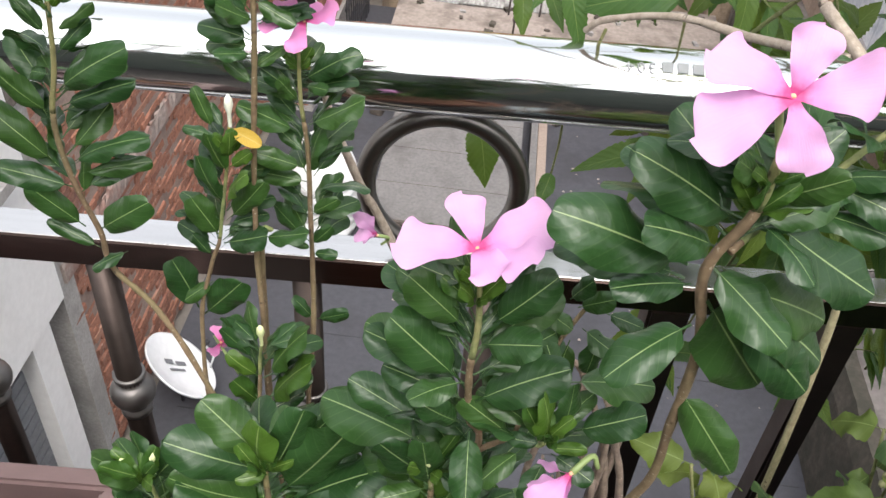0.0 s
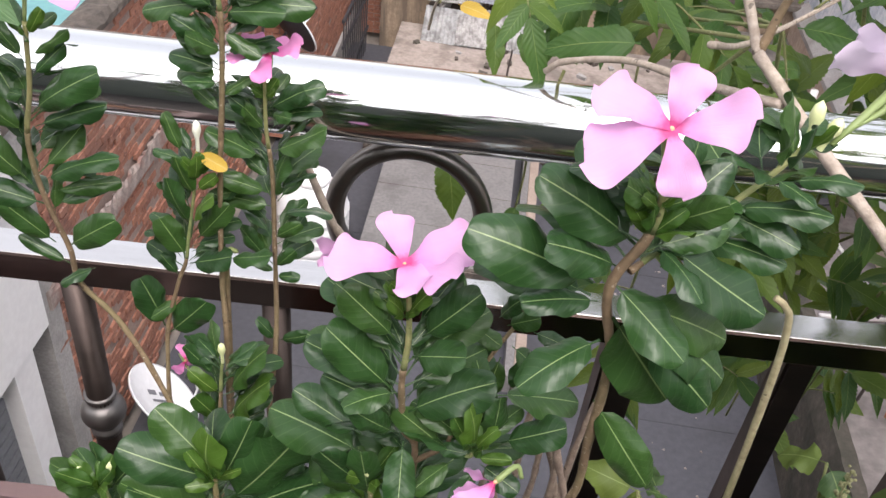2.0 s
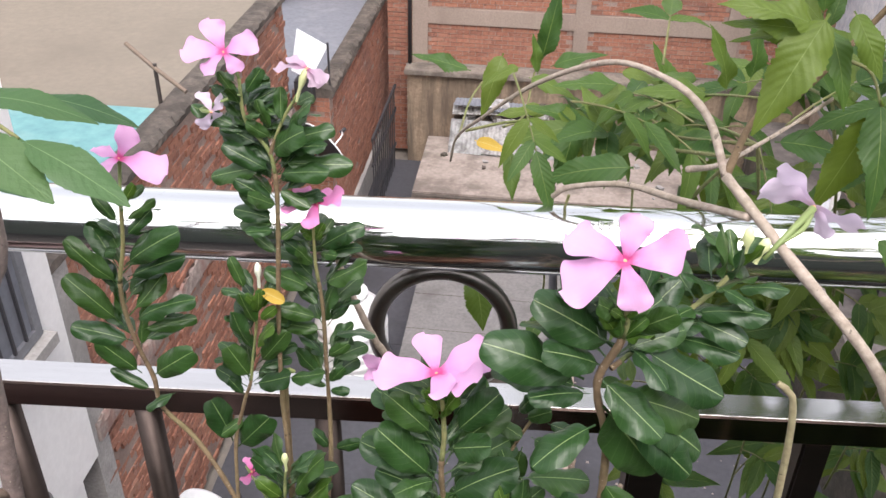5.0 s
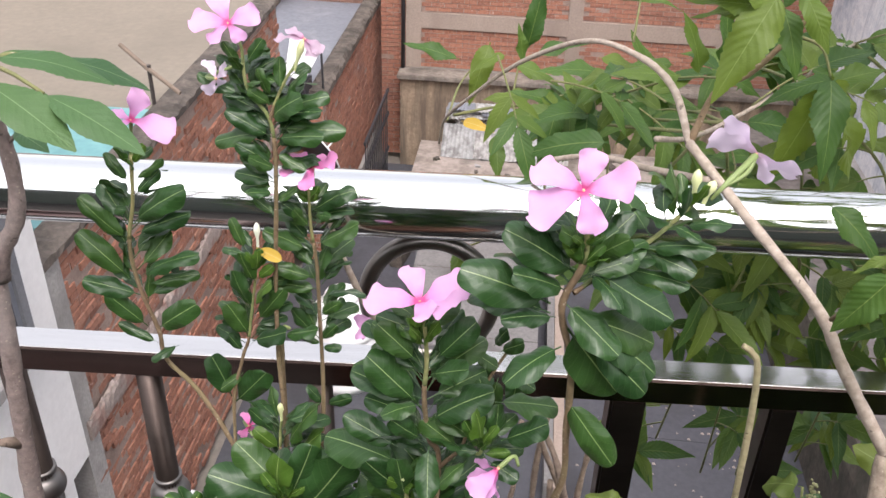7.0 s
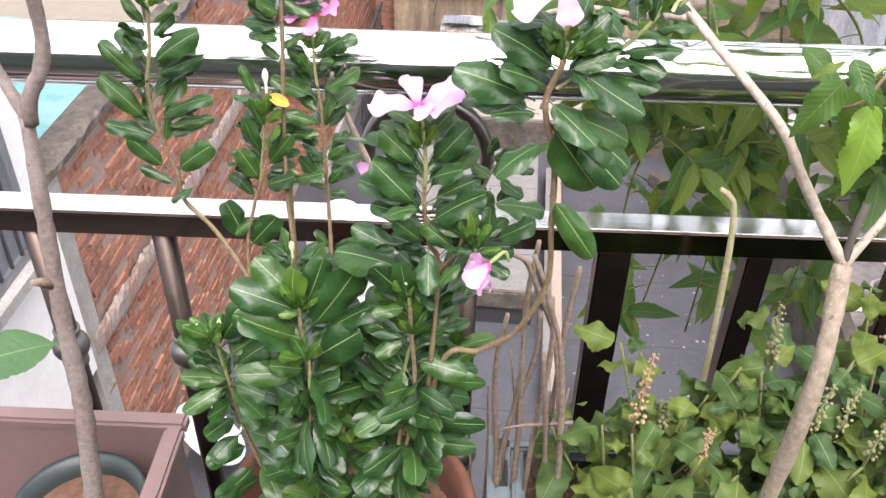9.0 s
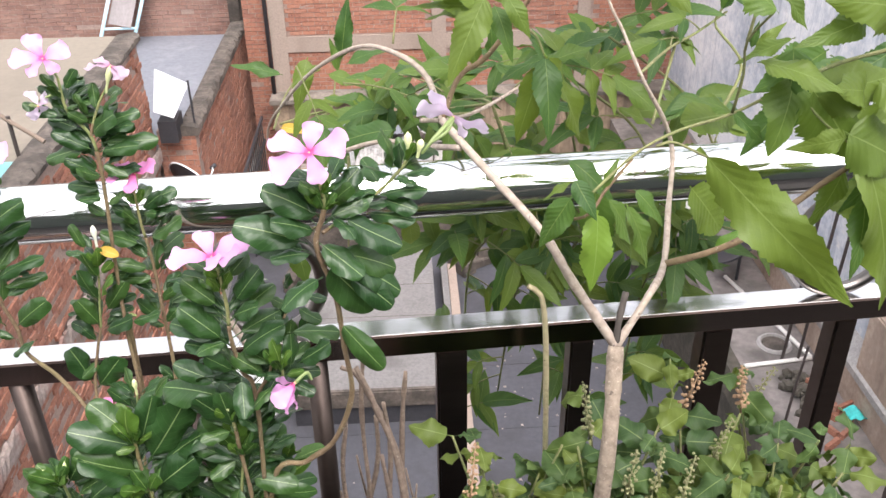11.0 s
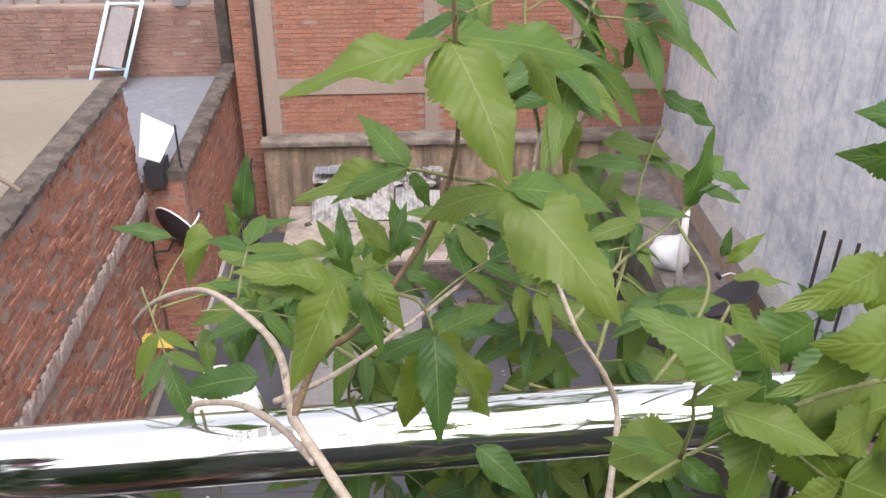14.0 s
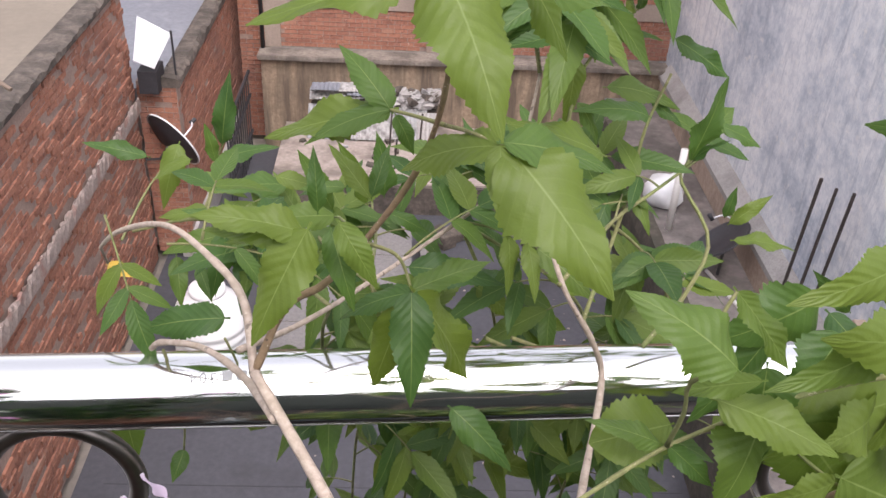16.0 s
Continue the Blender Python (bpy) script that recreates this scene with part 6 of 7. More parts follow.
bud(p6, (-0.220, -0.297, 0.945), (-0.2, 0, 1), 0.018)
c2 = periwinkle(LOW, [root(0.02, -0.03), (-0.050, -0.338, 0.90), (-0.049, -0.345, 1.02), (-0.051, -0.346, 1.052)], bare=True, fill=(0.3, 0.01, 0.04), skirt=0.96, seed=12, thick=(0.0021, 0.0012), woody=44)
leaves(c2, [(-0.054, -0.345, 1.066, -0.105, -0.315, 1.055, 1), (-0.048, -0.345, 1.037, -0.074, -0.351, 1.071, 1.1), (-0.05, -0.345, 1.032, -0.055, -0.351, 1.074, 0.9), (-0.055, -0.345, 1.079, -0.09, -0.33, 1.088, 1), (-0.051, -0.345, 1.031, -0.075, -0.355, 1.032, 1), (-0.047, -0.345, 1.046, -0.031, -0.355, 1.038, 1)])
bud(c2, (-0.051, -0.347, 1.045), (0, -0.1, 1), 0.018)
c3 = periwinkle("leafy periwinkle shoot with a drooping spent flower", [(-0.031, -0.343, 1.060), (-0.017, -0.355, 1.088), (-0.006, -0.362, 1.094), (-0.006, -0.364, 1.108)], bare=True, fill=(0.2, 0.01, 0.028), seed=13, thick=(0.0016, 0.0010), woody=20)
leaves(c3, [(0.006, -0.362, 1.105, 0.031, -0.366, 1.124, 1.1), (0.001, -0.362, 1.1, 0.003, -0.356, 1.127, 1.1), (-0.001, -0.362, 1.089, 0.017, -0.37, 1.082, 1.15), (-0.006, -0.362, 1.095, -0.02, -0.358, 1.092, 1.1), (-0.003, -0.362, 1.085, -0.011, -0.374, 1.069, 1)], slim=1.05)
leaves(c3, [(-0.006, -0.366, 1.101, -0.01, -0.366, 1.13, 1.2), (-0.004, -0.366, 1.098, 0.011, -0.37, 1.104, 0.8)], young=True)
flower(c3, (0.004, -0.380, 1.101), (-0.6, -0.5, -0.2), 0.021, M["petal"], stalk=(0.016, -0.374, 1.098), seed=13, tips=[(-0.012, -0.384, 1.099), (-0.011, -0.389, 1.090), (-0.004, -0.390, 1.085), (0.005, -0.388, 1.085), (-0.008, -0.377, 1.105)])
leaves(c3, [(-0.012, -0.33, 1.143, 0.002, -0.335, 1.136, 1.2), (-0.003, -0.33, 1.138, -0.012, -0.335, 1.12, 1.2), (0.003, -0.33, 1.144, 0.016, -0.335, 1.155, 1.1), (0.007, -0.33, 1.132, 0.025, -0.335, 1.121, 1.1), (0.003, -0.33, 1.124, -0.001, -0.335, 1.104, 1.2), (0.015, -0.33, 1.129, 0.012, -0.335, 1.11, 1.2), (0.015, -0.33, 1.142, 0.03, -0.335, 1.14, 1.1), (-0.001, -0.33, 1.148, 0.006, -0.335, 1.164, 1.0)], slim=1.1)
grow("shoot", tube(bmesh.new(), spline([(-0.017, -0.355, 1.088), (-0.006, -0.338, 1.12), (0.006, -0.328, 1.14), (0.012, -0.326, 1.148)], 10), 0.0012, 0.0009, 6), M["stem_brown"], c3, smooth=True)
crown(c2, (-0.051, -0.346, 1.046), 0.022, 6, 8)
low_a = periwinkle(LOW, [root(-0.02, -0.04), (-0.135, -0.335, 0.82), (-0.131, -0.333, 0.90), (-0.128, -0.331, 0.96)], bare=True, fill=(0.3, 0.01, 0.042), skirt=0.92, seed=25, thick=(0.0021, 0.0013), woody=50)
leaves(low_a, [(-0.134, -0.33, 0.969, -0.175, -0.34, 1.009, 1), (-0.128, -0.33, 0.959, -0.086, -0.34, 1.001, 1.1), (-0.131, -0.33, 0.95, -0.155, -0.345, 0.967, 1.1), (-0.128, -0.33, 0.956, -0.085, -0.325, 1.002, 1), (-0.132, -0.33, 0.928, -0.103, -0.345, 0.959, 1.2), (-0.135, -0.33, 0.922, -0.147, -0.35, 0.916, 1.1), (-0.132, -0.33, 0.903, -0.105, -0.35, 0.903, 1.1)])
low_b = periwinkle(LOW, [root(0.02, -0.03), (-0.062, -0.335, 0.86), (-0.058, -0.335, 0.933), (-0.048, -0.336, 0.998)], bare=True, fill=(0.3, 0.009, 0.04), skirt=0.93, seed=26, thick=(0.0021, 0.0012), woody=44)
leaves(low_b, [(-0.049, -0.335, 1.014, -0.073, -0.335, 1.041, 1.2), (-0.053, -0.335, 0.992, -0.075, -0.347, 0.983, 1.1), (-0.048, -0.335, 0.97, -0.007, -0.343, 0.964, 1.1), (-0.055, -0.335, 0.964, -0.067, -0.351, 0.926, 1.1), (-0.045, -0.335, 0.998, -0.024, -0.335, 1.01, 1), (-0.064, -0.335, 0.933, -0.038, -0.351, 0.916, 1.1), (-0.028, -0.335, 0.999, -0.006, -0.325, 1.003, 1), (-0.057, -0.335, 0.992, -0.086, -0.335, 1.012, 1)])
leaves(low_b, [(-0.049, -0.338, 1.001, -0.051, -0.342, 1.046, 1), (-0.047, -0.338, 0.998, -0.038, -0.338, 1.028, 0.9), (-0.049, -0.338, 0.997, -0.062, -0.342, 1.023, 1)], young=True)
crown(p6, (-0.212, -0.300, 0.950), 0.024, 7, 21)
crown(low_a, (-0.128, -0.338, 0.966), 0.026, 7, 22)
crown(low_b, (-0.048, -0.345, 1.004), 0.024, 7, 23)
crown(p5b, (-0.132, -0.336, 1.018), 0.022, 6, 24)
crown(c3, (-0.006, -0.368, 1.104), 0.020, 6, 25)
for k, (x, y, z, sd) in enumerate(((-0.105, -0.335, 0.90, 14), (-0.085, -0.29, 0.97, 17), (-0.02, -0.31, 0.96, 18), (-0.175, -0.245, 0.88, 19), (-0.125, -0.36, 0.83, 24))):
    periwinkle(LOW, [root(0.25 * (x - POT.x), 0.3 * (y - POT.y)), (0.5 * (x + POT.x), 0.5 * (y + POT.y), 0.5 * (z + 0.72)), (x, y, z)], 0.45, 0.0125, 0.040, 0.026, sd, young=3, droop=0.1)
flower(p5, (-0.205, -0.155, 0.905), (0.3, -0.4, 0.2), 0.012, M["petal_deep"], 0.2, 0.4, (-0.19, -0.17, 0.89), 4, seed=21)
flower(small, (-0.098, -0.115, 0.985), (-0.6, -0.4, 0.5), 0.018, M["petal"], stalk=(-0.095, -0.110, 0.972), seed=22, tips=[(-0.109, -0.115, 1.005), (-0.104, -0.127, 0.988), (-0.113, -0.112, 0.982)])

# bare stems and a cane behind the pots
cane = thing("cane", "pale dry cane bent over at the top", "cane", Matrix.Translation((0.264, -0.110, 0.42)))
grow("stalk", tube(bmesh.new(), spline([(0.264, -0.110, 0.42), (0.260, -0.104, 0.70), (0.256, -0.092, 0.88), (0.251, -0.086, 0.945), (0.243, -0.085, 0.962), (0.234, -0.083, 0.968)], 24), 0.0034, 0.0030, 8, 0.08, rng), M["cane"], cane, smooth=True)
for pts in ([(0.045, -0.21, 0.42), (0.05, -0.205, 0.72), (0.046, -0.2, 0.90), (0.052, -0.2, 0.985)], [(0.06, -0.22, 0.42), (0.062, -0.215, 0.7), (0.072, -0.21, 0.86), (0.068, -0.21, 0.93)], [(0.05, -0.19, 0.42), (0.078, -0.19, 0.7), (0.086, -0.19, 0.88), (0.092, -0.19, 0.95)], [(0.03, -0.2, 0.42), (0.034, -0.2, 0.7), (0.058, -0.2, 0.84), (0.060, -0.2, 0.905)], [(0.02, -0.2, 0.42), (0.03, -0.2, 0.66), (0.022, -0.2, 0.82), (0.03, -0.2, 0.90)], [(0.10, -0.26, 0.42), (0.082, -0.25, 0.84), (0.06, -0.25, 0.96), (0.045, -0.24, 1.0)], [(0.09, -0.24, 0.42), (0.075, -0.235, 0.75), (0.063, -0.23, 0.88)], [(0.095, -0.22, 0.42), (0.086, -0.2, 0.8), (0.05, -0.2, 0.945), (0.03, -0.2, 0.97)]):
    st = thing("dead_plant", "bare grey dead stem", "plant", Matrix.Translation(pts[0]), "dead stems behind the pots")
    grow("stalk", tube(bmesh.new(), spline(pts, 20), 0.0034, 0.0022, 8, 0.18, rng), M["dry"], st, smooth=True)
for k in range(7):
    x = 0.0 + 0.017 * k
    st = thing("dead_plant", "thin bleached dry stalk", "plant", Matrix.Translation((x, -0.19, 0.42)), "dead stems behind the pots")
    grow("stalk", tube(bmesh.new(), spline([(x, -0.19, 0.42), (x + 0.004, -0.185, 0.66), (x + 0.014 * (k % 3 - 1), -0.18, 0.76 + 0.025 * (k % 4))], 10), 0.0019, 0.0012, 6, 0.1, rng), M["dry"], st, smooth=True)
tw = thing("dead_twig", "peeling dry twig lying across the stems", "twig", Matrix.Translation((0.0, -0.22, 0.80)))
grow("stalk", tube(bmesh.new(), spline([(0.030, -0.22, 0.765), (0.05, -0.22, 0.772), (0.075, -0.22, 0.775), (0.10, -0.225, 0.785)], 12), 0.0012, 0.0022, 6, 0.2, rng), M["dry"], tw, smooth=True)
slant = thing("dry_twig", "bare slanting grey twig against the railing", "twig", Matrix.Translation((-0.075, -0.035, 0.866)))
grow("stalk", tube(bmesh.new(), spline([(-0.075, -0.035, 0.866), (-0.104, -0.040, 0.941), (-0.112, -0.045, 0.961), (-0.122, -0.050, 0.991), (-0.135, -0.060, 1.039), (-0.142, -0.070, 1.079)], 16), 0.0040, 0.0024, 8, 0.12, rng), M["bark"], slant, smooth=True)


# ---- the serrated-leaved shrub ----
def compound(parent, base, along, face, length, size, rng, pairs=3, mesh=None, terminal=1.2, name="leaflet"):
    """A pinnate leaf: a drooping green stalk, leaflets in pairs and one at the end."""
    d = Vector(along).normalized()
    f = Vector(face).normalized()
    sidew = f.cross(d).normalized()
    pts = [Vector(base) + d * (length * k / 8) - Vector((0, 0, 0.22 * length * (k / 8) ** 2)) for k in range(9)]
    parent = grow("leaf_stalk", tube(bmesh.new(), pts, 0.0011, 0.0007, 6), M["twig"], parent, smooth=True)
    meshes = mesh or rng.choice((SHRUB, SHRUB_WIDE, LEAF_M))
    for k in range(pairs):
        at = pts[8 - 2 * (pairs - 1 - k) - 1] if pairs <= 4 else pts[2 + k]
        for s in (-1, 1):
            way = d * 0.55 + sidew * s * rng.uniform(0.8, 1.1) - Vector((0, 0, rng.uniform(0.1, 0.5)))
            leaf(meshes, M["shrub"], parent, at, way, f + 0.3 * d, size * rng.uniform(0.75, 1.05), rng, name)
    leaf(meshes, M["shrub"], parent, pts[-1], d - Vector((0, 0, rng.uniform(0.3, 0.7))), f, size * terminal, rng, name)


shrub = thing("trumpet_shrub", "pale-barked shrub with arching branches and serrated light-green leaflets", "shrub", Matrix.Translation((0.262, -0.33, 0.42)))
rng = random.Random(101)
FORK = (0.268, -0.290, 1.040)
F2 = (0.137, -0.141, 1.193)


def limb(name, pts, r0, r1, n=26, material=None, label=""):
    return grow(name, tube(bmesh.new(), spline(pts, n), 0.56 * r0, 0.60 * r1, 10, 0.11, rng), material or M["bark"], shrub, label, smooth=True)


limb("trunk", [(0.250, -0.335, 0.42), (0.248, -0.338, 0.75), (0.255, -0.336, 0.955), FORK], 0.0142, 0.0118, 30, M["trunk"], "grey-brown speckled bark")
limb("branch", [FORK, (0.232, -0.268, 1.095), (0.208, -0.252, 1.135), (0.170, -0.19, 1.165), F2], 0.0080, 0.0056)
limb("branch", [FORK, (0.300, -0.265, 1.070), (0.335, -0.205, 1.064), (0.362, -0.130, 1.082), (0.387, -0.060, 1.103), (0.376, -0.055, 1.140), (0.349, -0.05, 1.187), (0.335, -0.02, 1.225), (0.320, 0.0, 1.262), (0.335, 0.05, 1.31)], 0.0066, 0.0018, 40)
limb("branch", [FORK, (0.270, -0.285, 1.062), (0.277, -0.275, 1.085)], 0.0055, 0.0048, 8, M["coping"], "cut dark stub")
limb("arching_branch", [F2, (0.128, -0.100, 1.218), (0.104, -0.070, 1.231), (0.068, -0.022, 1.224), (0.018, 0.042, 1.178), (-0.026, 0.13, 1.105), (-0.052, 0.21, 1.045), (-0.060, 0.25, 0.995)], 0.0055, 0.0022, 40)
limb("branch", [(0.150, -0.165, 1.176), (0.122, -0.092, 1.146), (0.088, -0.045, 1.132), (0.050, -0.009, 1.108), (0.038, 0.003, 1.092)], 0.0050, 0.0040, 20)
limb("branch", [(0.122, -0.10, 1.176), (0.16, -0.04, 1.150), (0.21, 0.03, 1.135), (0.29, 0.10, 1.150), (0.36, 0.16, 1.17)], 0.0042, 0.0028, 24)
UP = [F2, (0.156, -0.115, 1.223), (0.182, -0.110, 1.239), (0.216, -0.105, 1.282), (0.234, -0.110, 1.317), (0.244, -0.120, 1.355), (0.246, -0.140, 1.397), (0.241, -0.165, 1.447), (0.238, -0.180, 1.482)]
limb("branch", UP, 0.0048, 0.0018, 36, M["stem_brown"], "brown upright branch")
limb("branch", [(0.335, -0.205, 1.064), (0.372, -0.215, 1.080), (0.407, -0.220, 1.100), (0.466, -0.225, 1.153), (0.53, -0.225, 1.195), (0.60, -0.22, 1.24)], 0.0062, 0.0040, 26, M["stem_brown"])
limb("thin_branch", [(0.221, -0.330, 1.208), (0.262, -0.310, 1.232), (0.302, -0.285, 1.236), (0.359, -0.245, 1.229), (0.407, -0.240, 1.249), (0.444, -0.240, 1.265), (0.503, -0.240, 1.278), (0.58, -0.23, 1.29)], 0.0018, 0.0030, 30, M["twig"], "thin green branch")
limb("thin_branch", [(0.407, -0.240, 1.249), (0.44, -0.245, 1.215), (0.478, -0.25, 1.19), (0.53, -0.245, 1.18)], 0.0022, 0.0014, 14, M["twig"])
limb("thin_branch", [(0.503, -0.240, 1.278), (0.51, -0.22, 1.31), (0.525, -0.18, 1.345), (0.52, -0.165, 1.39)], 0.0022, 0.0012, 14, M["twig"])

def frond(base, along, face, length, size, pairs):
    compound(shrub, base, along, face, length * 1.25, size * 0.80, rng, pairs)


def lobe(base, tip, meshes, face=(0, -0.52, 0.85), width=1.0, look_of="shrub"):
    """One leaflet from its base to its tip."""
    way = Vector(tip) - Vector(base)
    if base[0] > 0.40 and base[1] < -0.1:
        face = (0.05, -0.92, 0.35)
    turned = Vector(face) + Vector((rng.uniform(-0.22, 0.22), rng.uniform(-0.2, 0.2), 0))
    src = meshes[rng.randrange(len(meshes))]
    key = (src.name, look_of)
    if key not in leaf.done:
        mesh = src.copy()
        mesh.materials.clear()
        mesh.materials.append(M[look_of])
        leaf.done[key] = mesh
    bend = src.vertices[len(src.vertices) - 1].co.z
    link("leaflet", leaf.done[key], None, shrub, set_blade(base, way, turned, way.length, width * rng.uniform(0.92, 1.08), bend, 0))


frond((0.0, 0.07, 1.175), (0.2, -0.4, -0.35), (0, -0.4, 0.9), 0.05, 0.06, 2)
frond((0.1, -0.065, 1.24), (0.1, 0.5, 0.5), (0, -0.6, 0.8), 0.04, 0.05, 1)
frond((0.05, 0.05, 1.16), (0.5, 0.2, -0.1), (0, -0.4, 0.9), 0.07, 0.075, 2)
frond((0.12, 0.1, 1.13), (0.5, -0.2, -0.2), (0, -0.4, 0.9), 0.07, 0.075, 2)
frond((0.16, 0.06, 1.14), (-0.3, 0.4, 0.1), (0, -0.4, 0.9), 0.07, 0.07, 2)
frond((0.24, 0.06, 1.14), (0.4, 0.2, 0.3), (0, -0.5, 0.9), 0.07, 0.075, 2)
frond((0.29, 0.1, 1.15), (0.5, -0.3, 0.1), (0, -0.5, 0.9), 0.06, 0.07, 2)
frond((0.36, 0.16, 1.17), (0.4, -0.2, 0.3), (0, -0.5, 0.9), 0.07, 0.075, 2)
frond((0.21, 0.03, 1.135), (0.3, -0.1, -0.7), (0, -0.9, 0.3), 0.07, 0.075, 2)
frond((0.1, -0.02, 1.12), (0.1, 0.3, -0.7), (0, -0.9, 0.3), 0.08, 0.075, 2)
# the large leaflets that hang before the view, on their stalks
lobe((-0.047, 0.42, 1.039), (-0.119, 0.42, 1.057), LEAF_N)
lobe((-0.004, 0.4, 1.066), (-0.027, 0.38, 0.989), LEAF_M)
lobe((0.046, 0.4, 1.067), (0.062, 0.4, 1.159), LEAF_N)
lobe((0.04, 0.38, 1.055), (0.031, 0.38, 1.104), LEAF_N)
lobe((0.056, 0.34, 1.08), (0.118, 0.34, 1.095), LEAF_M)
lobe((0.128, 0.28, 1.082), (0.05, 0.26, 1.087), LEAF_M)
lobe((0.068, 0.24, 1.005), (0.081, 0.24, 1.056), LEAF_M)
lobe((0.181, 0.12, 1.143), (0.111, 0.1, 1.15), LEAF_M)
lobe((0.177, 0.22, 1.088), (0.145, 0.22, 1.155), LEAF_N)
lobe((0.211, 0.16, 1.132), (0.184, 0.16, 1.196), LEAF_N)
lobe((0.226, 0.14, 1.152), (0.218, 0.14, 1.216), LEAF_N)
lobe((0.095, 0.26, 1.044), (0.02, 0.26, 1.062), LEAF_N)
lobe((0.121, 0.24, 1.114), (0.172, 0.24, 1.097), LEAF_M)
lobe((0.152, 0.18, 1.068), (0.095, 0.16, 1.073), LEAF_M)
lobe((0.087, 0.22, 1.06), (0.038, 0.2, 1.021), LEAF_M)
lobe((0.246, 0.08, 1.115), (0.332, 0.08, 1.094), LEAF_M)
lobe((0.304, 0.12, 1.118), (0.267, 0.12, 1.182), LEAF_M)
lobe((0.282, 0.12, 1.058), (0.222, 0.1, 1.088), LEAF_M)
lobe((0.343, 0.16, 1.079), (0.303, 0.16, 1.115), LEAF_M)
lobe((0.442, 0.1, 1.252), (0.372, 0.09, 1.26), LEAF_M)
lobe((0.495, 0.12, 1.2), (0.511, 0.12, 1.28), LEAF_N)
lobe((0.497, 0.12, 1.2), (0.518, 0.1, 1.23), LEAF_M)
lobe((0.517, 0.12, 1.233), (0.556, 0.12, 1.213), LEAF_M)
lobe((0.439, 0.1, 1.179), (0.403, 0.08, 1.167), LEAF_M)
lobe((0.443, 0.1, 1.176), (0.456, 0.08, 1.146), LEAF_M)
lobe((0.451, 0.1, 1.319), (0.503, 0.1, 1.286), LEAF_N)
lobe((0.383, 0.02, 1.259), (0.304, 0.0, 1.294), LEAF_M)
lobe((0.457, 0.14, 1.246), (0.489, 0.14, 1.222), LEAF_M)
lobe((0.415, 0.14, 1.26), (0.484, 0.14, 1.239), LEAF_M)
lobe((0.524, 0.06, 1.155), (0.582, 0.06, 1.143), LEAF_N)
lobe((0.516, 0.06, 1.172), (0.547, 0.06, 1.2), LEAF_N)
lobe((0.52, 0.08, 1.166), (0.524, 0.08, 1.197), LEAF_N)
lobe((0.367, 0.08, 1.312), (0.363, 0.07, 1.257), LEAF_M)
lobe((0.38, 0.1, 1.263), (0.402, 0.1, 1.225), LEAF_M)
lobe((0.409, 0.08, 1.347), (0.38, 0.08, 1.383), LEAF_M)
lobe((0.411, 0.08, 1.349), (0.41, 0.08, 1.382), LEAF_M)
lobe((0.365, 0.08, 1.335), (0.434, 0.08, 1.325), LEAF_N)
lobe((0.098, 0.0, 1.124), (0.027, 0.02, 1.097), LEAF_M)
lobe((0.008, 0.26, 1.003), (0.013, 0.23, 0.957), LEAF_M)
lobe((0.034, 0.24, 1.006), (0.05, 0.21, 0.979), LEAF_M)
lobe((0.073, 0.2, 1.074), (0.057, 0.17, 1.013), LEAF_M)
lobe((0.133, 0.16, 1.096), (0.105, 0.13, 1.066), LEAF_M)
lobe((0.029, 0.3, 1.079), (0.084, 0.3, 1.053), LEAF_M)
lobe((0.107, 0.24, 1.088), (0.151, 0.24, 1.056), LEAF_M)
lobe((0.153, 0.12, 1.069), (0.196, 0.1, 1.106), LEAF_M)
lobe((0.015, 0.36, 1.068), (-0.026, 0.35, 1.046), LEAF_M)
lobe((0.19, 0.2, 1.125), (0.145, 0.2, 1.122), LEAF_M)
lobe((0.23, 0.12, 1.145), (0.266, 0.12, 1.124), LEAF_M)
lobe((0.048, 0.28, 1.046), (-0.01, 0.28, 1.04), LEAF_N)
lobe((0.256, 0.08, 1.077), (0.209, 0.06, 1.084), LEAF_M)
lobe((0.311, 0.1, 1.077), (0.35, 0.1, 1.04), LEAF_M)
lobe((0.352, 0.12, 1.092), (0.322, 0.1, 1.069), LEAF_M)
lobe((0.375, 0.1, 1.091), (0.421, 0.1, 1.061), LEAF_N)
lobe((-0.026, 0.10, 0.940), (-0.015, 0.08, 0.883), LEAF_M, (0.1, -0.9, 0.3), 1.4)
lobe((0.039, 0.05, 0.928), (0.029, 0.03, 0.906), LEAF_M, (0.1, -0.9, 0.3), 1.4)
grow("leaf_stalk", tube(bmesh.new(), spline([(0.05, -0.009, 1.10), (0.04, 0.05, 1.0), (0.0, 0.09, 0.96), (-0.026, 0.10, 0.940)], 12), 0.0014, 0.0010, 6), M["twig"], shrub, smooth=True)
grow("leaf_stalk", tube(bmesh.new(), spline([(0.04, 0.05, 1.0), (0.042, 0.055, 0.96), (0.039, 0.05, 0.928)], 8), 0.0012, 0.0009, 6), M["twig"], shrub, smooth=True)
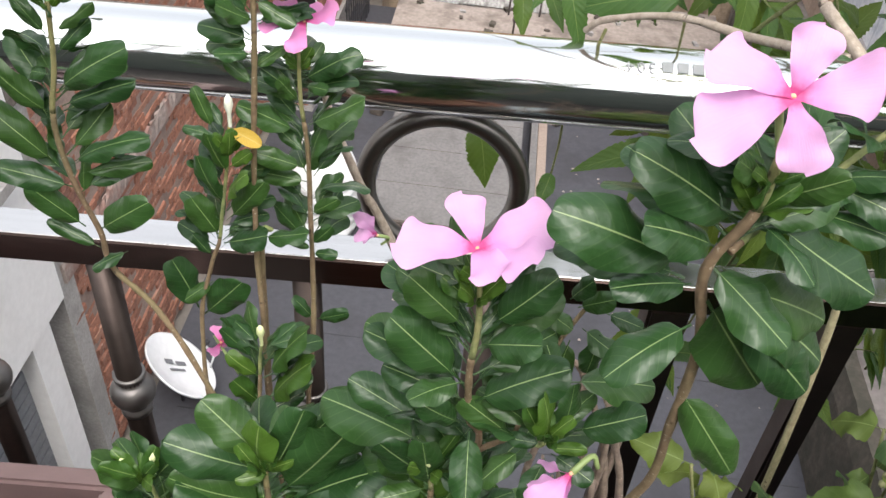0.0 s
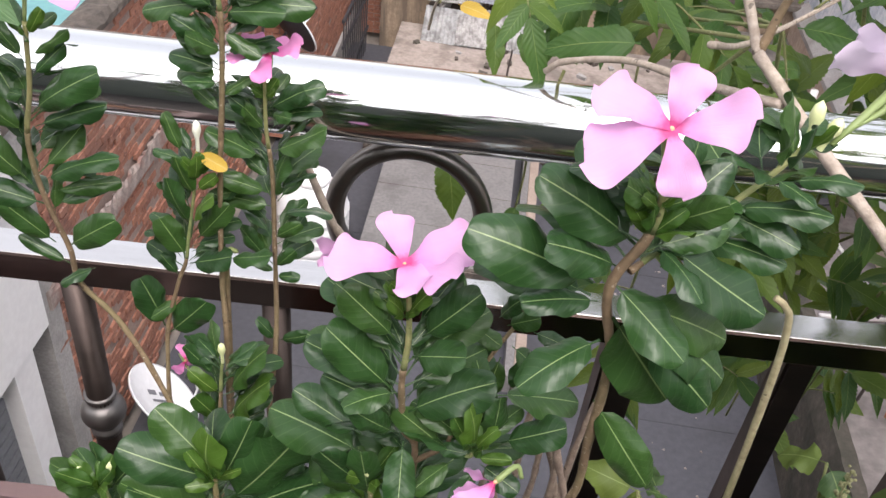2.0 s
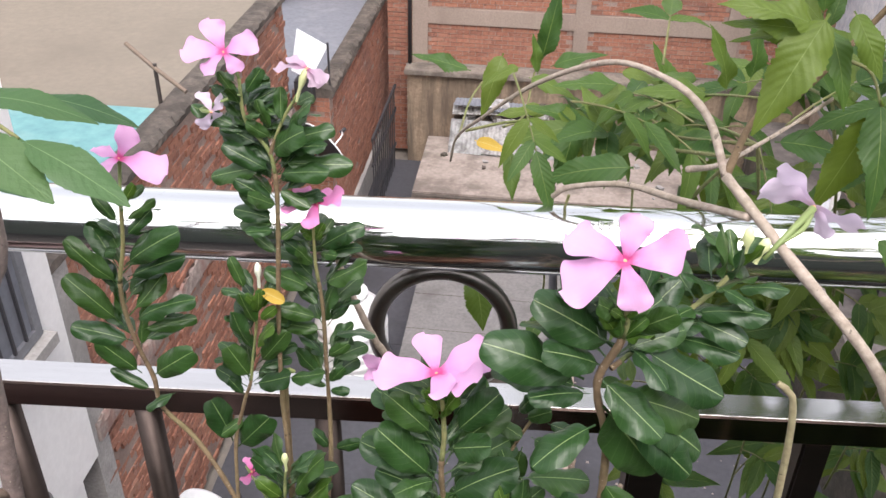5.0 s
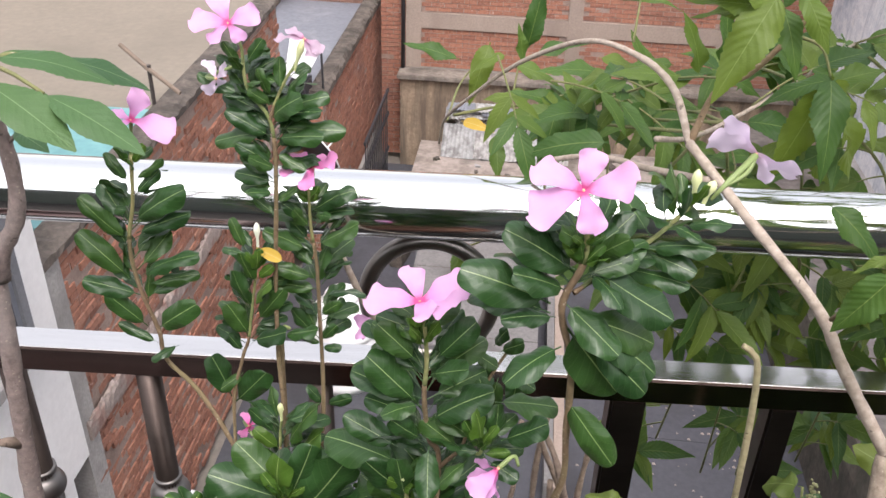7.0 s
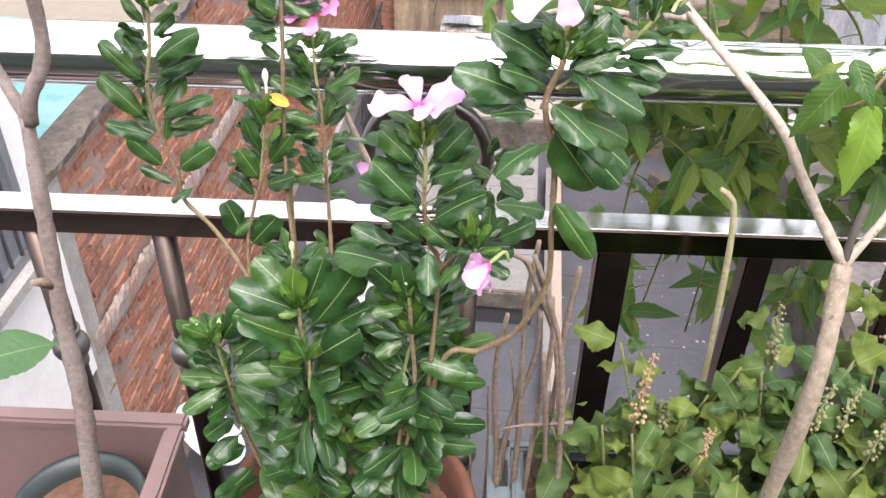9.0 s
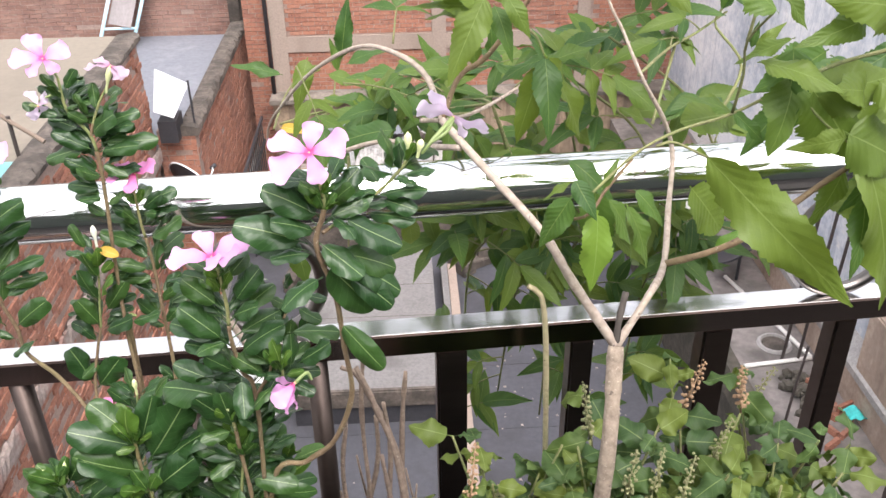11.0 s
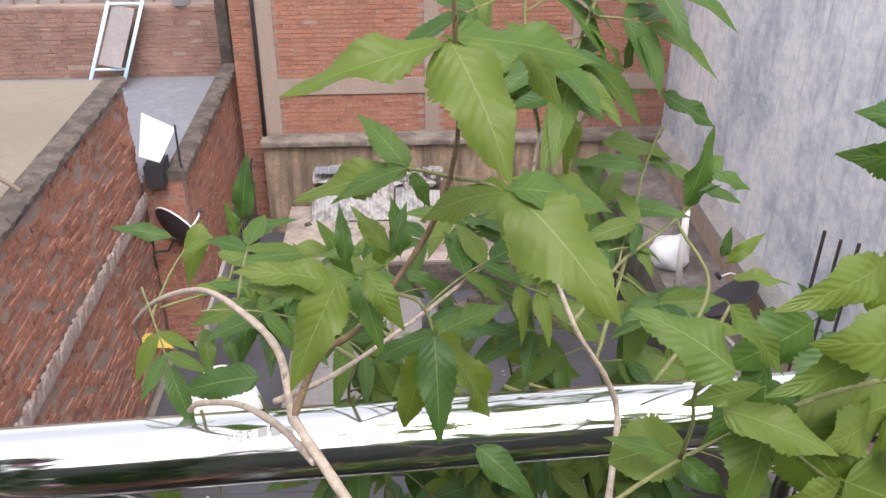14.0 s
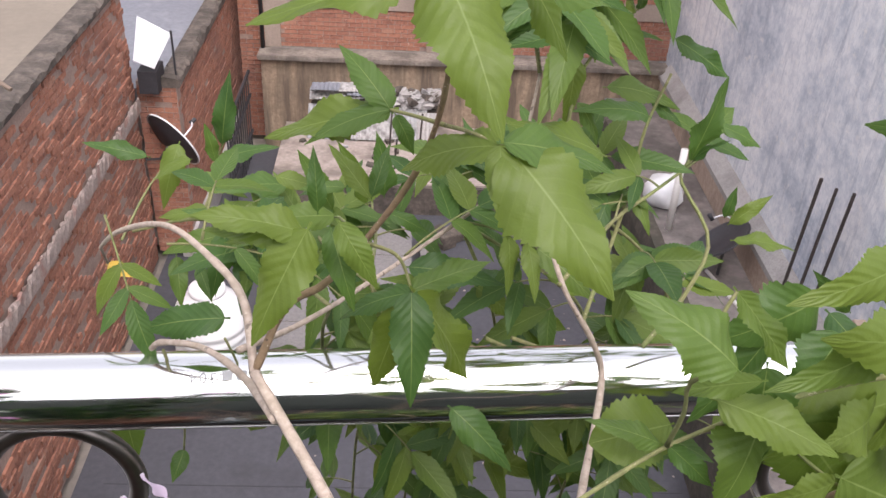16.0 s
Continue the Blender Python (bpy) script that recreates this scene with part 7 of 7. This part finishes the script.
for pts, r in (([(0.0, 0.335, 1.0), (0.026, 0.36, 1.005), (0.037, 0.40, 1.044), (0.051, 0.40, 1.074)], 0.0018), ([(-0.045, 0.30, 1.01), (0.016, 0.30, 1.025), (0.101, 0.26, 1.047), (0.178, 0.14, 1.131), (0.202, 0.02, 1.182)], 0.0020), ([(-0.052, 0.28, 1.012), (-0.040, 0.37, 1.022), (-0.010, 0.40, 1.055)], 0.0016), ([(0.383, 0.0, 1.114), (0.437, 0.10, 1.175), (0.448, 0.12, 1.229), (0.469, 0.14, 1.273)], 0.0020), ([(0.430, -0.02, 1.105), (0.473, 0.02, 1.126), (0.501, 0.06, 1.156), (0.49, 0.12, 1.18), (0.495, 0.12, 1.2)], 0.0022), ([(0.36, 0.05, 1.24), (0.375, 0.08, 1.30), (0.41, 0.08, 1.35)], 0.0016)):
    grow("twig", tube(bmesh.new(), spline(pts, 16), r, 0.6 * r, 7, 0.06, rng), M["twig"], shrub, smooth=True)
lobe((0.238, -0.165, 1.449), (0.264, -0.210, 1.387), LEAF_W)
lobe((0.235, -0.165, 1.448), (0.151, -0.175, 1.426), LEAF_N)
lobe((0.239, -0.165, 1.451), (0.324, -0.140, 1.426), LEAF_N)
lobe((0.276, -0.120, 1.444), (0.311, -0.120, 1.389), LEAF_M)
lobe((0.219, -0.097, 1.349), (0.190, -0.059, 1.372), LEAF_M)
lobe((0.219, -0.097, 1.349), (0.145, -0.075, 1.319), LEAF_N)
lobe((0.219, -0.097, 1.349), (0.170, -0.100, 1.328), LEAF_M)
lobe((0.222, -0.100, 1.347), (0.233, -0.100, 1.322), LEAF_M)
lobe((0.271, -0.165, 1.362), (0.224, -0.130, 1.328), LEAF_M)
lobe((0.271, -0.165, 1.362), (0.275, -0.190, 1.322), LEAF_M)
lobe((0.276, -0.165, 1.360), (0.327, -0.215, 1.302), LEAF_W)
lobe((0.273, -0.165, 1.364), (0.337, -0.150, 1.338), LEAF_M)
lobe((0.173, -0.150, 1.303), (0.140, -0.165, 1.234), LEAF_M)
lobe((0.190, -0.150, 1.307), (0.211, -0.160, 1.270), LEAF_M)
lobe((0.172, -0.145, 1.297), (0.110, -0.145, 1.309), LEAF_N)
lobe((0.168, -0.145, 1.295), (0.116, -0.140, 1.296), LEAF_N)
lobe((0.166, -0.140, 1.292), (0.125, -0.130, 1.281), LEAF_N)
lobe((0.178, -0.130, 1.302), (0.176, -0.120, 1.338), LEAF_N)
lobe((0.185, -0.130, 1.290), (0.198, -0.150, 1.246), LEAF_M)
lobe((0.233, -0.120, 1.238), (0.233, -0.150, 1.169), LEAF_M)
lobe((0.235, -0.120, 1.237), (0.276, -0.100, 1.146), LEAF_N)
lobe((0.234, -0.120, 1.237), (0.188, -0.110, 1.208), LEAF_M)
lobe((0.233, -0.120, 1.235), (0.211, -0.110, 1.151), LEAF_N)
lobe((0.209, -0.060, 1.268), (0.182, -0.030, 1.292), LEAF_N)
lobe((0.210, -0.060, 1.270), (0.222, -0.040, 1.298), LEAF_N)
lobe((0.233, -0.100, 1.223), (0.288, -0.080, 1.232), LEAF_N)
lobe((0.356, -0.295, 1.327), (0.310, -0.272, 1.351), LEAF_W)
lobe((0.373, -0.216, 1.216), (0.323, -0.230, 1.217), LEAF_R)
lobe((0.265, -0.110, 1.129), (0.308, -0.130, 1.086), LEAF_M)
lobe((0.320, -0.300, 1.219), (0.438, -0.343, 1.102), LEAF_N, (-0.25, -0.8, 0.45), 0.85)
lobe((0.230, -0.330, 1.193), (0.228, -0.335, 1.130), LEAF_M, (0, -0.85, 0.3), 1.1, "shrub_young")
lobe((0.213, -0.325, 1.220), (0.227, -0.340, 1.194), LEAF_M, (-0.1, -0.8, 0.5), 1.15)
lobe((0.209, -0.330, 1.208), (0.190, -0.320, 1.163), LEAF_M, (-0.2, -0.8, 0.4), 1.15)
lobe((0.259, -0.310, 1.187), (0.279, -0.310, 1.130), LEAF_N)
lobe((0.241, -0.320, 1.199), (0.264, -0.315, 1.140), LEAF_M)
lobe((0.271, -0.290, 1.189), (0.296, -0.290, 1.155), LEAF_M)
lobe((0.211, -0.320, 1.216), (0.192, -0.320, 1.203), LEAF_N)
lobe((0.236, -0.320, 1.210), (0.249, -0.310, 1.229), LEAF_N)
lobe((0.236, -0.300, 1.195), (0.245, -0.295, 1.128), LEAF_M)
lobe((0.328, -0.260, 1.172), (0.363, -0.250, 1.124), LEAF_R)
lobe((0.385, -0.200, 1.074), (0.415, -0.200, 1.094), LEAF_M, look_of="shrub_young")
grow("twig", tube(bmesh.new(), spline([(0.203, -0.29, 1.150), (0.207, -0.31, 1.177), (0.225, -0.325, 1.191), (0.237, -0.32, 1.207), (0.258, -0.312, 1.228)], 12), 0.0015, 0.0012, 6, 0.06, rng), M["stem_brown"], shrub, smooth=True)
lobe((0.535, -0.145, 1.360), (0.459, -0.165, 1.376), LEAF_M)
lobe((0.510, -0.180, 1.400), (0.445, -0.198, 1.414), LEAF_M)
lobe((0.439, -0.260, 1.331), (0.450, -0.250, 1.377), LEAF_M)
lobe((0.428, -0.250, 1.321), (0.403, -0.250, 1.345), LEAF_N)
lobe((0.475, -0.260, 1.312), (0.401, -0.275, 1.326), LEAF_W)
lobe((0.452, -0.250, 1.304), (0.387, -0.270, 1.290), LEAF_M)
lobe((0.405, -0.245, 1.256), (0.388, -0.260, 1.196), LEAF_W)
lobe((0.427, -0.240, 1.238), (0.510, -0.220, 1.245), LEAF_W)
lobe((0.477, -0.250, 1.187), (0.531, -0.248, 1.024), LEAF_N)
lobe((0.457, -0.250, 1.204), (0.401, -0.260, 1.202), LEAF_M)
lobe((0.459, -0.250, 1.207), (0.531, -0.240, 1.163), LEAF_W)
lobe((0.426, -0.240, 1.243), (0.482, -0.230, 1.172), LEAF_W)
lobe((0.360, -0.245, 1.230), (0.388, -0.250, 1.203), LEAF_N)
lobe((0.384, -0.270, 1.297), (0.352, -0.250, 1.272), LEAF_N)
lobe((0.355, -0.245, 1.232), (0.315, -0.240, 1.245), LEAF_M)
lobe((0.431, -0.270, 1.366), (0.371, -0.290, 1.356), LEAF_M)
lobe((0.371, -0.260, 1.276), (0.429, -0.280, 1.256), LEAF_M)
lobe((0.403, -0.240, 1.278), (0.401, -0.250, 1.212), LEAF_W)
lobe((0.365, -0.260, 1.341), (0.395, -0.270, 1.303), LEAF_N)
for pts in ([(0.248, -0.120, 1.351), (0.258, -0.150, 1.362), (0.274, -0.165, 1.361)], [(0.248, -0.120, 1.351), (0.234, -0.110, 1.351), (0.219, -0.097, 1.349)], [(0.206, -0.105, 1.264), (0.225, -0.110, 1.257), (0.234, -0.120, 1.237)], [(0.279, -0.300, 1.231), (0.293, -0.300, 1.233), (0.320, -0.300, 1.219)], [(0.359, -0.245, 1.229), (0.356, -0.260, 1.268), (0.350, -0.270, 1.297), (0.356, -0.292, 1.325)], [(0.350, -0.270, 1.297), (0.357, -0.265, 1.325), (0.365, -0.260, 1.341)]):
    grow("leaf_stalk", tube(bmesh.new(), spline(pts, 10), 0.0014, 0.0009, 6), M["twig"], shrub, smooth=True)


def bough(pts, r, leaves, size, seed, pairs=2):
    """A leafy twig outside the railing."""
    rng = random.Random(seed)
    path = spline(pts, 18)
    grow("twig", tube(bmesh.new(), path, r, 0.0014, 7, 0.06, rng), M["twig"], shrub, smooth=True)
    for k in range(leaves):
        i = 5 + int(12 * (k + 0.5) / leaves)
        t = rng.uniform(0, 6.28)
        way = Vector((math.cos(t), 0.6 * math.sin(t), rng.uniform(-0.2, 0.8)))
        compound(shrub, path[i], way, (rng.uniform(-0.2, 0.2), -0.45, 0.85), rng.uniform(0.03, 0.055), size * rng.uniform(0.8, 1.1), rng, pairs if rng.random() < 0.7 else 1, rng.choice((SHRUB, SHRUB, SHRUB_WIDE)))


bough([(0.18, -0.01, 1.142), (0.12, 0.16, 1.07), (0.09, 0.28, 1.03), (0.06, 0.34, 1.02)], 0.0018, 4, 0.062, 401)
bough([(0.21, 0.03, 1.135), (0.17, 0.18, 1.07), (0.15, 0.30, 1.03), (0.13, 0.36, 1.02)], 0.0018, 5, 0.062, 402)
bough([(0.21, 0.03, 1.135), (0.22, 0.18, 1.08), (0.22, 0.30, 1.03), (0.22, 0.36, 1.02)], 0.0018, 5, 0.062, 403)
bough([(0.29, 0.1, 1.15), (0.3, 0.24, 1.11), (0.31, 0.34, 1.07), (0.32, 0.42, 1.05)], 0.0018, 6, 0.062, 404)
bough([(0.36, 0.16, 1.17), (0.4, 0.26, 1.13), (0.42, 0.34, 1.1), (0.44, 0.42, 1.07)], 0.0018, 5, 0.062, 405)
bough([(0.21, 0.03, 1.135), (0.24, 0.08, 1.04), (0.25, 0.13, 0.95), (0.24, 0.16, 0.86)], 0.0018, 7, 0.07, 407)
bough([(0.29, 0.1, 1.15), (0.33, 0.13, 1.04), (0.35, 0.15, 0.94), (0.36, 0.17, 0.84)], 0.0018, 7, 0.07, 408)
bough([(0.29, 0.1, 1.15), (0.4, 0.12, 1.06), (0.44, 0.14, 0.98), (0.47, 0.15, 0.88)], 0.0018, 7, 0.07, 409)
bough([(0.18, -0.01, 1.142), (0.17, 0.07, 1.05), (0.17, 0.1, 0.97), (0.18, 0.13, 0.88)], 0.0018, 6, 0.066, 410)
bough([(0.36, 0.16, 1.17), (0.48, 0.16, 1.08), (0.53, 0.16, 1.0), (0.56, 0.16, 0.92)], 0.0018, 5, 0.066, 411)
bough([(0.32, 0.0, 1.262), (0.35, 0.05, 1.32), (0.37, 0.08, 1.37), (0.39, 0.1, 1.41)], 0.0018, 6, 0.066, 412)
bough([(0.345, -0.05, 1.19), (0.41, 0.05, 1.18), (0.46, 0.1, 1.18), (0.51, 0.14, 1.19)], 0.0018, 4, 0.056, 415)
bough([(0.335, 0.05, 1.31), (0.33, 0.08, 1.35), (0.33, 0.1, 1.38), (0.33, 0.11, 1.42)], 0.0018, 5, 0.066, 416)
for k in range(2, 8):
    x = 0.08 + 0.06 * k
    bough([(0.14 + 0.4 * x, 0.06, 1.05), (x + 0.02, 0.09, 0.94), (x, 0.12 + 0.02 * (k % 3), 0.82), (x - 0.01, 0.15 + 0.03 * (k % 2), 0.60 - 0.03 * (k % 3))], 0.0020, 9, 0.060, 460 + k)
rng = random.Random(515)
for k in range(24):
    base = Vector((rng.uniform(0.47, 0.62), rng.uniform(-0.25, -0.12), rng.uniform(1.04, 1.25)))
    way = Vector((rng.uniform(-0.8, 0.8), rng.uniform(-0.5, 0.1), rng.uniform(-1.0, 0.25))).normalized()
    lobe(base, base + way * rng.uniform(0.06, 0.105), (LEAF_W, LEAF_M, LEAF_M)[k % 3])
    if k % 2:
        grow("leaf_stalk", tube(bmesh.new(), spline([base, base + Vector((0.01, 0.01, 0.012)), base + Vector((0.03, 0.02, 0.02))], 5), 0.0010, 0.0014, 6), M["twig"], shrub, smooth=True)
leaf(SHRUB_WIDE, M["shrub_yellow"], shrub, (-0.030, 0.15, 1.07), (0.5, -0.4, 0.1), (0, -0.5, 0.8), 0.035, rng, "yellow_leaflet")

# ---- basil in a blue-grey crate ----
box_pot = thing("plant_box", "blue-grey plastic plant crate with a handle slot and reddish soil", "pot", Matrix.Translation((0.22, -0.26, 0.42)))
# sides of the blue-grey crate are painted black for the shade
part("body", boxes((-0.165, 0.30, -0.10, -0.092, 0, 0.24), (-0.165, 0.30, 0.092, 0.10, 0, 0.24), (-0.165, -0.157, -0.092, 0.092, 0, 0.24), (0.292, 0.30, -0.092, 0.092, 0, 0.24), (-0.157, 0.292, -0.092, 0.092, 0, 0.01)), M["black_pot"], box_pot, "crate sides, coloured black in place of shade")
part("rim", boxes((-0.172, 0.31, -0.11, -0.098, 0.23, 0.25), (-0.172, 0.31, 0.098, 0.11, 0.23, 0.25), (-0.172, -0.159, -0.098, 0.098, 0.23, 0.252), (0.298, 0.31, -0.098, 0.098, 0.23, 0.25), bevel=0.003), M["crate"], box_pot, "rounded blue-grey rim")
handle = part("handle", boxes((-0.198, -0.190, -0.10, 0.125, 0.222, 0.240), (-0.1895, -0.1725, -0.10, 0.056, 0.222, 0.238), (-0.1895, -0.1725, 0.119, 0.125, 0.222, 0.238), bevel=0.002), M["crate"], box_pot, "blue-grey flange with a handle slot")
# black block darkens the slot, in place of real shade
part("slot", boxes((-0.189, -0.173, 0.0565, 0.1185, 0.150, 0.205)), M["black_pot"], handle, "black block standing in for shade inside the slot")
rng = random.Random(33)
bm = bmesh.new()
grid = [[bm.verts.new((-0.157 + 0.449 * i / 60, -0.092 + 0.184 * j / 24, 0.205 + 0.03 * max(0, 1 - i / 18) + rng.uniform(-0.005, 0.007))) for j in range(25)] for i in range(61)]
for i in range(60):
    for j in range(24):
        bm.faces.new((grid[i][j], grid[i + 1][j], grid[i + 1][j + 1], grid[i][j + 1]))
part("soil", bm, M["soil"], box_pot, "crumbly reddish soil")
for k in range(16):
    x, y = rng.uniform(0.068, 0.125), rng.uniform(-0.30, -0.165)
    z = 0.420 + 0.205 + 0.03 * max(0, 1 - (x - 0.063) / 0.135) + 0.008
    t = rng.uniform(0, 6.28)
    d = Vector((math.cos(t), math.sin(t), rng.uniform(0.0, 0.7))) * rng.uniform(0.012, 0.026)
    p = Vector((x, y, z))
    bm = tube(bmesh.new(), spline([p - d, p + Vector((0, 0, 0.004)), p + d + Vector((rng.uniform(-0.005, 0.005), 0, 0))], 6), rng.uniform(0.0008, 0.0026), 0.0006, 5, 0.3, rng)
    tagged(grow("dry_scrap", bm, M["dry" if k % 3 else "husk"], None), "dry root or twig scrap lying on the soil", "litter", "scraps on the crate soil")


def basil(at, height, seed, spikes=2):
    rng = random.Random(seed)
    plant = thing("basil_plant", "light-green basil bush with dry brown flower spikes", "plant", Matrix.Translation(at), "basil plants in the box")
    o = Vector(at)
    for k in range(7):
        t = rng.uniform(0, 6.28)
        lean = Vector((math.cos(t), math.sin(t), 0)) * rng.uniform(0.02, 0.08)
        h = height * rng.uniform(0.7, 1.0)
        pts = spline([o, o + lean * 0.4 + Vector((0, 0, 0.5 * h)), o + lean + Vector((0, 0, h))], 14)
        grow("stem", tube(bmesh.new(), pts, 0.0018, 0.0013, 6), M["twig"], plant, smooth=True)
        turn = rng.uniform(0, 3)
        for i in range(3, 14):
            if rng.random() < 0.46:
                continue
            for s in (0, math.pi):
                a = turn + s + rng.uniform(-0.3, 0.3)
                out = Vector((math.cos(a), math.sin(a), rng.uniform(-0.5, 0.5)))
                leaf(BASIL, M["basil"], plant, pts[i] + out * 0.006, out, (rng.uniform(-1.1, 1.1), rng.uniform(-1.1, 0.6), 0.8), rng.uniform(0.024, 0.066) * (1.20 - 0.04 * i), rng)
            turn += math.pi / 2
        if k < spikes and rng.random() < 0.8:
            top = pts[-1]
            d = Vector((rng.uniform(-0.3, 0.3), rng.uniform(-0.3, 0.3), 1)).normalized()
            brown = rng.random() < 0.35
            bm = bmesh.new()
            ln = rng.uniform(0.055, 0.095)
            tube(bm, [top, top + d * ln * 0.5, top + d * ln], 0.0012, 0.0006, 6)
            for j in range(42):
                f = (j + 1) / 42
                a = j * 2.4
                q = top + d * ln * (0.12 + 0.88 * f) + Vector((math.cos(a), math.sin(a), 0.2)) * 0.0050 * rng.uniform(0.5, 1.4) * (1.1 - 0.5 * f)
                bmesh.ops.create_icosphere(bm, subdivisions=1, radius=rng.uniform(0.0014, 0.0026) * (1.15 - 0.5 * f), matrix=Matrix.Translation(q))
            grow("flower_spike", bm, M["husk"] if brown else M["husk_green"], plant, "dry brown flower spike" if brown else "green flower spike", smooth=True)
    return plant


for k, (x, y, h) in enumerate(((0.145, -0.255, 0.19), (0.17, -0.29, 0.22), (0.19, -0.20, 0.25), (0.27, -0.30, 0.20), (0.30, -0.22, 0.26), (0.36, -0.29, 0.23), (0.40, -0.21, 0.27), (0.46, -0.27, 0.24), (0.49, -0.20, 0.24))):
    basil((x, y, 0.625), h, 200 + k)

# ---- the young tree in the long planter ----
planter = thing("long_planter", "dusty pink plastic planter holding a black nursery pot", "planter", Matrix.Translation((-0.56, -0.19, 0.42)))
part("wall", boxes((-0.22, 0.205, -0.105, -0.095, 0, 0.175), (-0.22, 0.205, 0.095, 0.105, 0, 0.175), (-0.22, -0.21, -0.095, 0.095, 0, 0.175), (0.195, 0.205, -0.095, 0.095, 0, 0.175), (-0.21, 0.195, -0.095, 0.095, 0, 0.01)), M["planter"], planter)
part("rim", boxes((-0.232, 0.217, -0.117, -0.093, 0.17, 0.188), (-0.232, 0.217, 0.093, 0.117, 0.17, 0.188), (-0.232, -0.208, -0.093, 0.093, 0.17, 0.188), (0.193, 0.217, -0.093, 0.093, 0.17, 0.188), bevel=0.004), M["planter"], planter)
nursery = thing("nursery_pot", "black plastic nursery pot with dark soil", "pot", Matrix.Translation((-0.44, -0.20, 0.43)))
part("body", lathe(bmesh.new(), [(0, 0), (0.055, 0), (0.072, 0.15), (0.076, 0.15), (0.076, 0.158), (0.069, 0.158), (0.064, 0.13)], 28), M["black_pot"], nursery, smooth=True)
part("soil", lathe(bmesh.new(), [(0, 0.132), (0.03, 0.134), (0.065, 0.13)], 24), M["soil"], nursery)
tree = thing("young_tree", "young tree with rough grey bark and long dark-green leaves", "tree", Matrix.Translation((-0.42, -0.20, 0.56)))
rng = random.Random(77)
grow("trunk", tube(bmesh.new(), spline([(-0.425, -0.20, 0.56), (-0.410, -0.20, 0.66), (-0.396, -0.20, 0.76), (-0.390, -0.20, 0.86), (-0.382, -0.20, 0.94), (-0.374, -0.20, 1.016), (-0.366, -0.20, 1.09)], 40), 0.0112, 0.0060, 12, 0.10, rng), M["tree_bark"], tree, smooth=True)
grow("branch", tube(bmesh.new(), spline([(-0.364, -0.20, 1.085), (-0.356, -0.205, 1.11), (-0.341, -0.205, 1.135), (-0.334, -0.205, 1.157), (-0.332, -0.205, 1.185), (-0.332, -0.208, 1.21), (-0.326, -0.22, 1.24), (-0.312, -0.25, 1.275)], 28), 0.0068, 0.0042, 10, 0.09, rng), M["tree_bark"], tree, smooth=True)
grow("branch", tube(bmesh.new(), spline([(-0.364, -0.20, 1.085), (-0.385, -0.19, 1.13), (-0.40, -0.18, 1.18)], 12), 0.0056, 0.0038, 10, 0.09, rng), M["tree_bark"], tree, smooth=True)
grow("twig", tube(bmesh.new(), spline([(-0.328, -0.207, 1.202), (-0.318, -0.21, 1.212), (-0.308, -0.212, 1.224)], 8), 0.0016, 0.0010, 6, 0.05, rng), M["tree_bark"], tree, smooth=True)
grow("knob", tube(bmesh.new(), [Vector((-0.387, -0.203, 0.918)), Vector((-0.391, -0.213, 0.928)), Vector((-0.394, -0.220, 0.934))], 0.0060, 0.0026, 8, 0.15, rng), M["dry"], tree, "pale cut branch stub", smooth=True)


def broad_leaf(base, tip, width, face=(0.1, -0.35, 0.93)):
    """One long leaf of the young tree, from base to tip."""
    k = rng.randrange(2)
    key = ("broad", k)
    if key not in leaf.done:
        leaf.done[key] = BROAD[k].copy()
        leaf.done[key].materials.append(M["tree_leaf"])
    way = Vector(tip) - Vector(base)
    link("leaf", leaf.done[key], None, tree, set_blade(base, way, face, way.length, width, (-0.2, -0.45)[k], 0.05))


for base, tip, width in (((-0.262, -0.275, 1.268), (-0.203, -0.297, 1.245), 1.35), ((-0.295, -0.275, 1.274), (-0.240, -0.300, 1.247), 1.6), ((-0.305, -0.245, 1.277), (-0.245, -0.225, 1.254), 1.2), ((-0.272, -0.225, 1.270), (-0.232, -0.200, 1.241), 1.2), ((-0.316, -0.22, 1.217), (-0.286, -0.24, 1.213), 1.5), ((-0.318, -0.24, 1.25), (-0.41, -0.28, 1.262), 1.2), ((-0.40, -0.18, 1.18), (-0.47, -0.22, 1.19), 1.2), ((-0.400, -0.20, 0.842), (-0.500, -0.255, 0.842), 1.8), ((-0.312, -0.25, 1.275), (-0.33, -0.31, 1.30), 1.3)):
    broad_leaf(base, tip, width)
for a, b in (((-0.312, -0.25, 1.275), (-0.262, -0.275, 1.268)), ((-0.312, -0.25, 1.275), (-0.272, -0.225, 1.270)), ((-0.387, -0.20, 0.85), (-0.400, -0.20, 0.842))):
    grow("leaf_stalk", tube(bmesh.new(), spline([a, (Vector(a) + Vector(b)) / 2 + Vector((0, 0, 0.004)), b], 6), 0.0016, 0.0012, 6), M["twig"], tree, smooth=True)

lay_bricks()
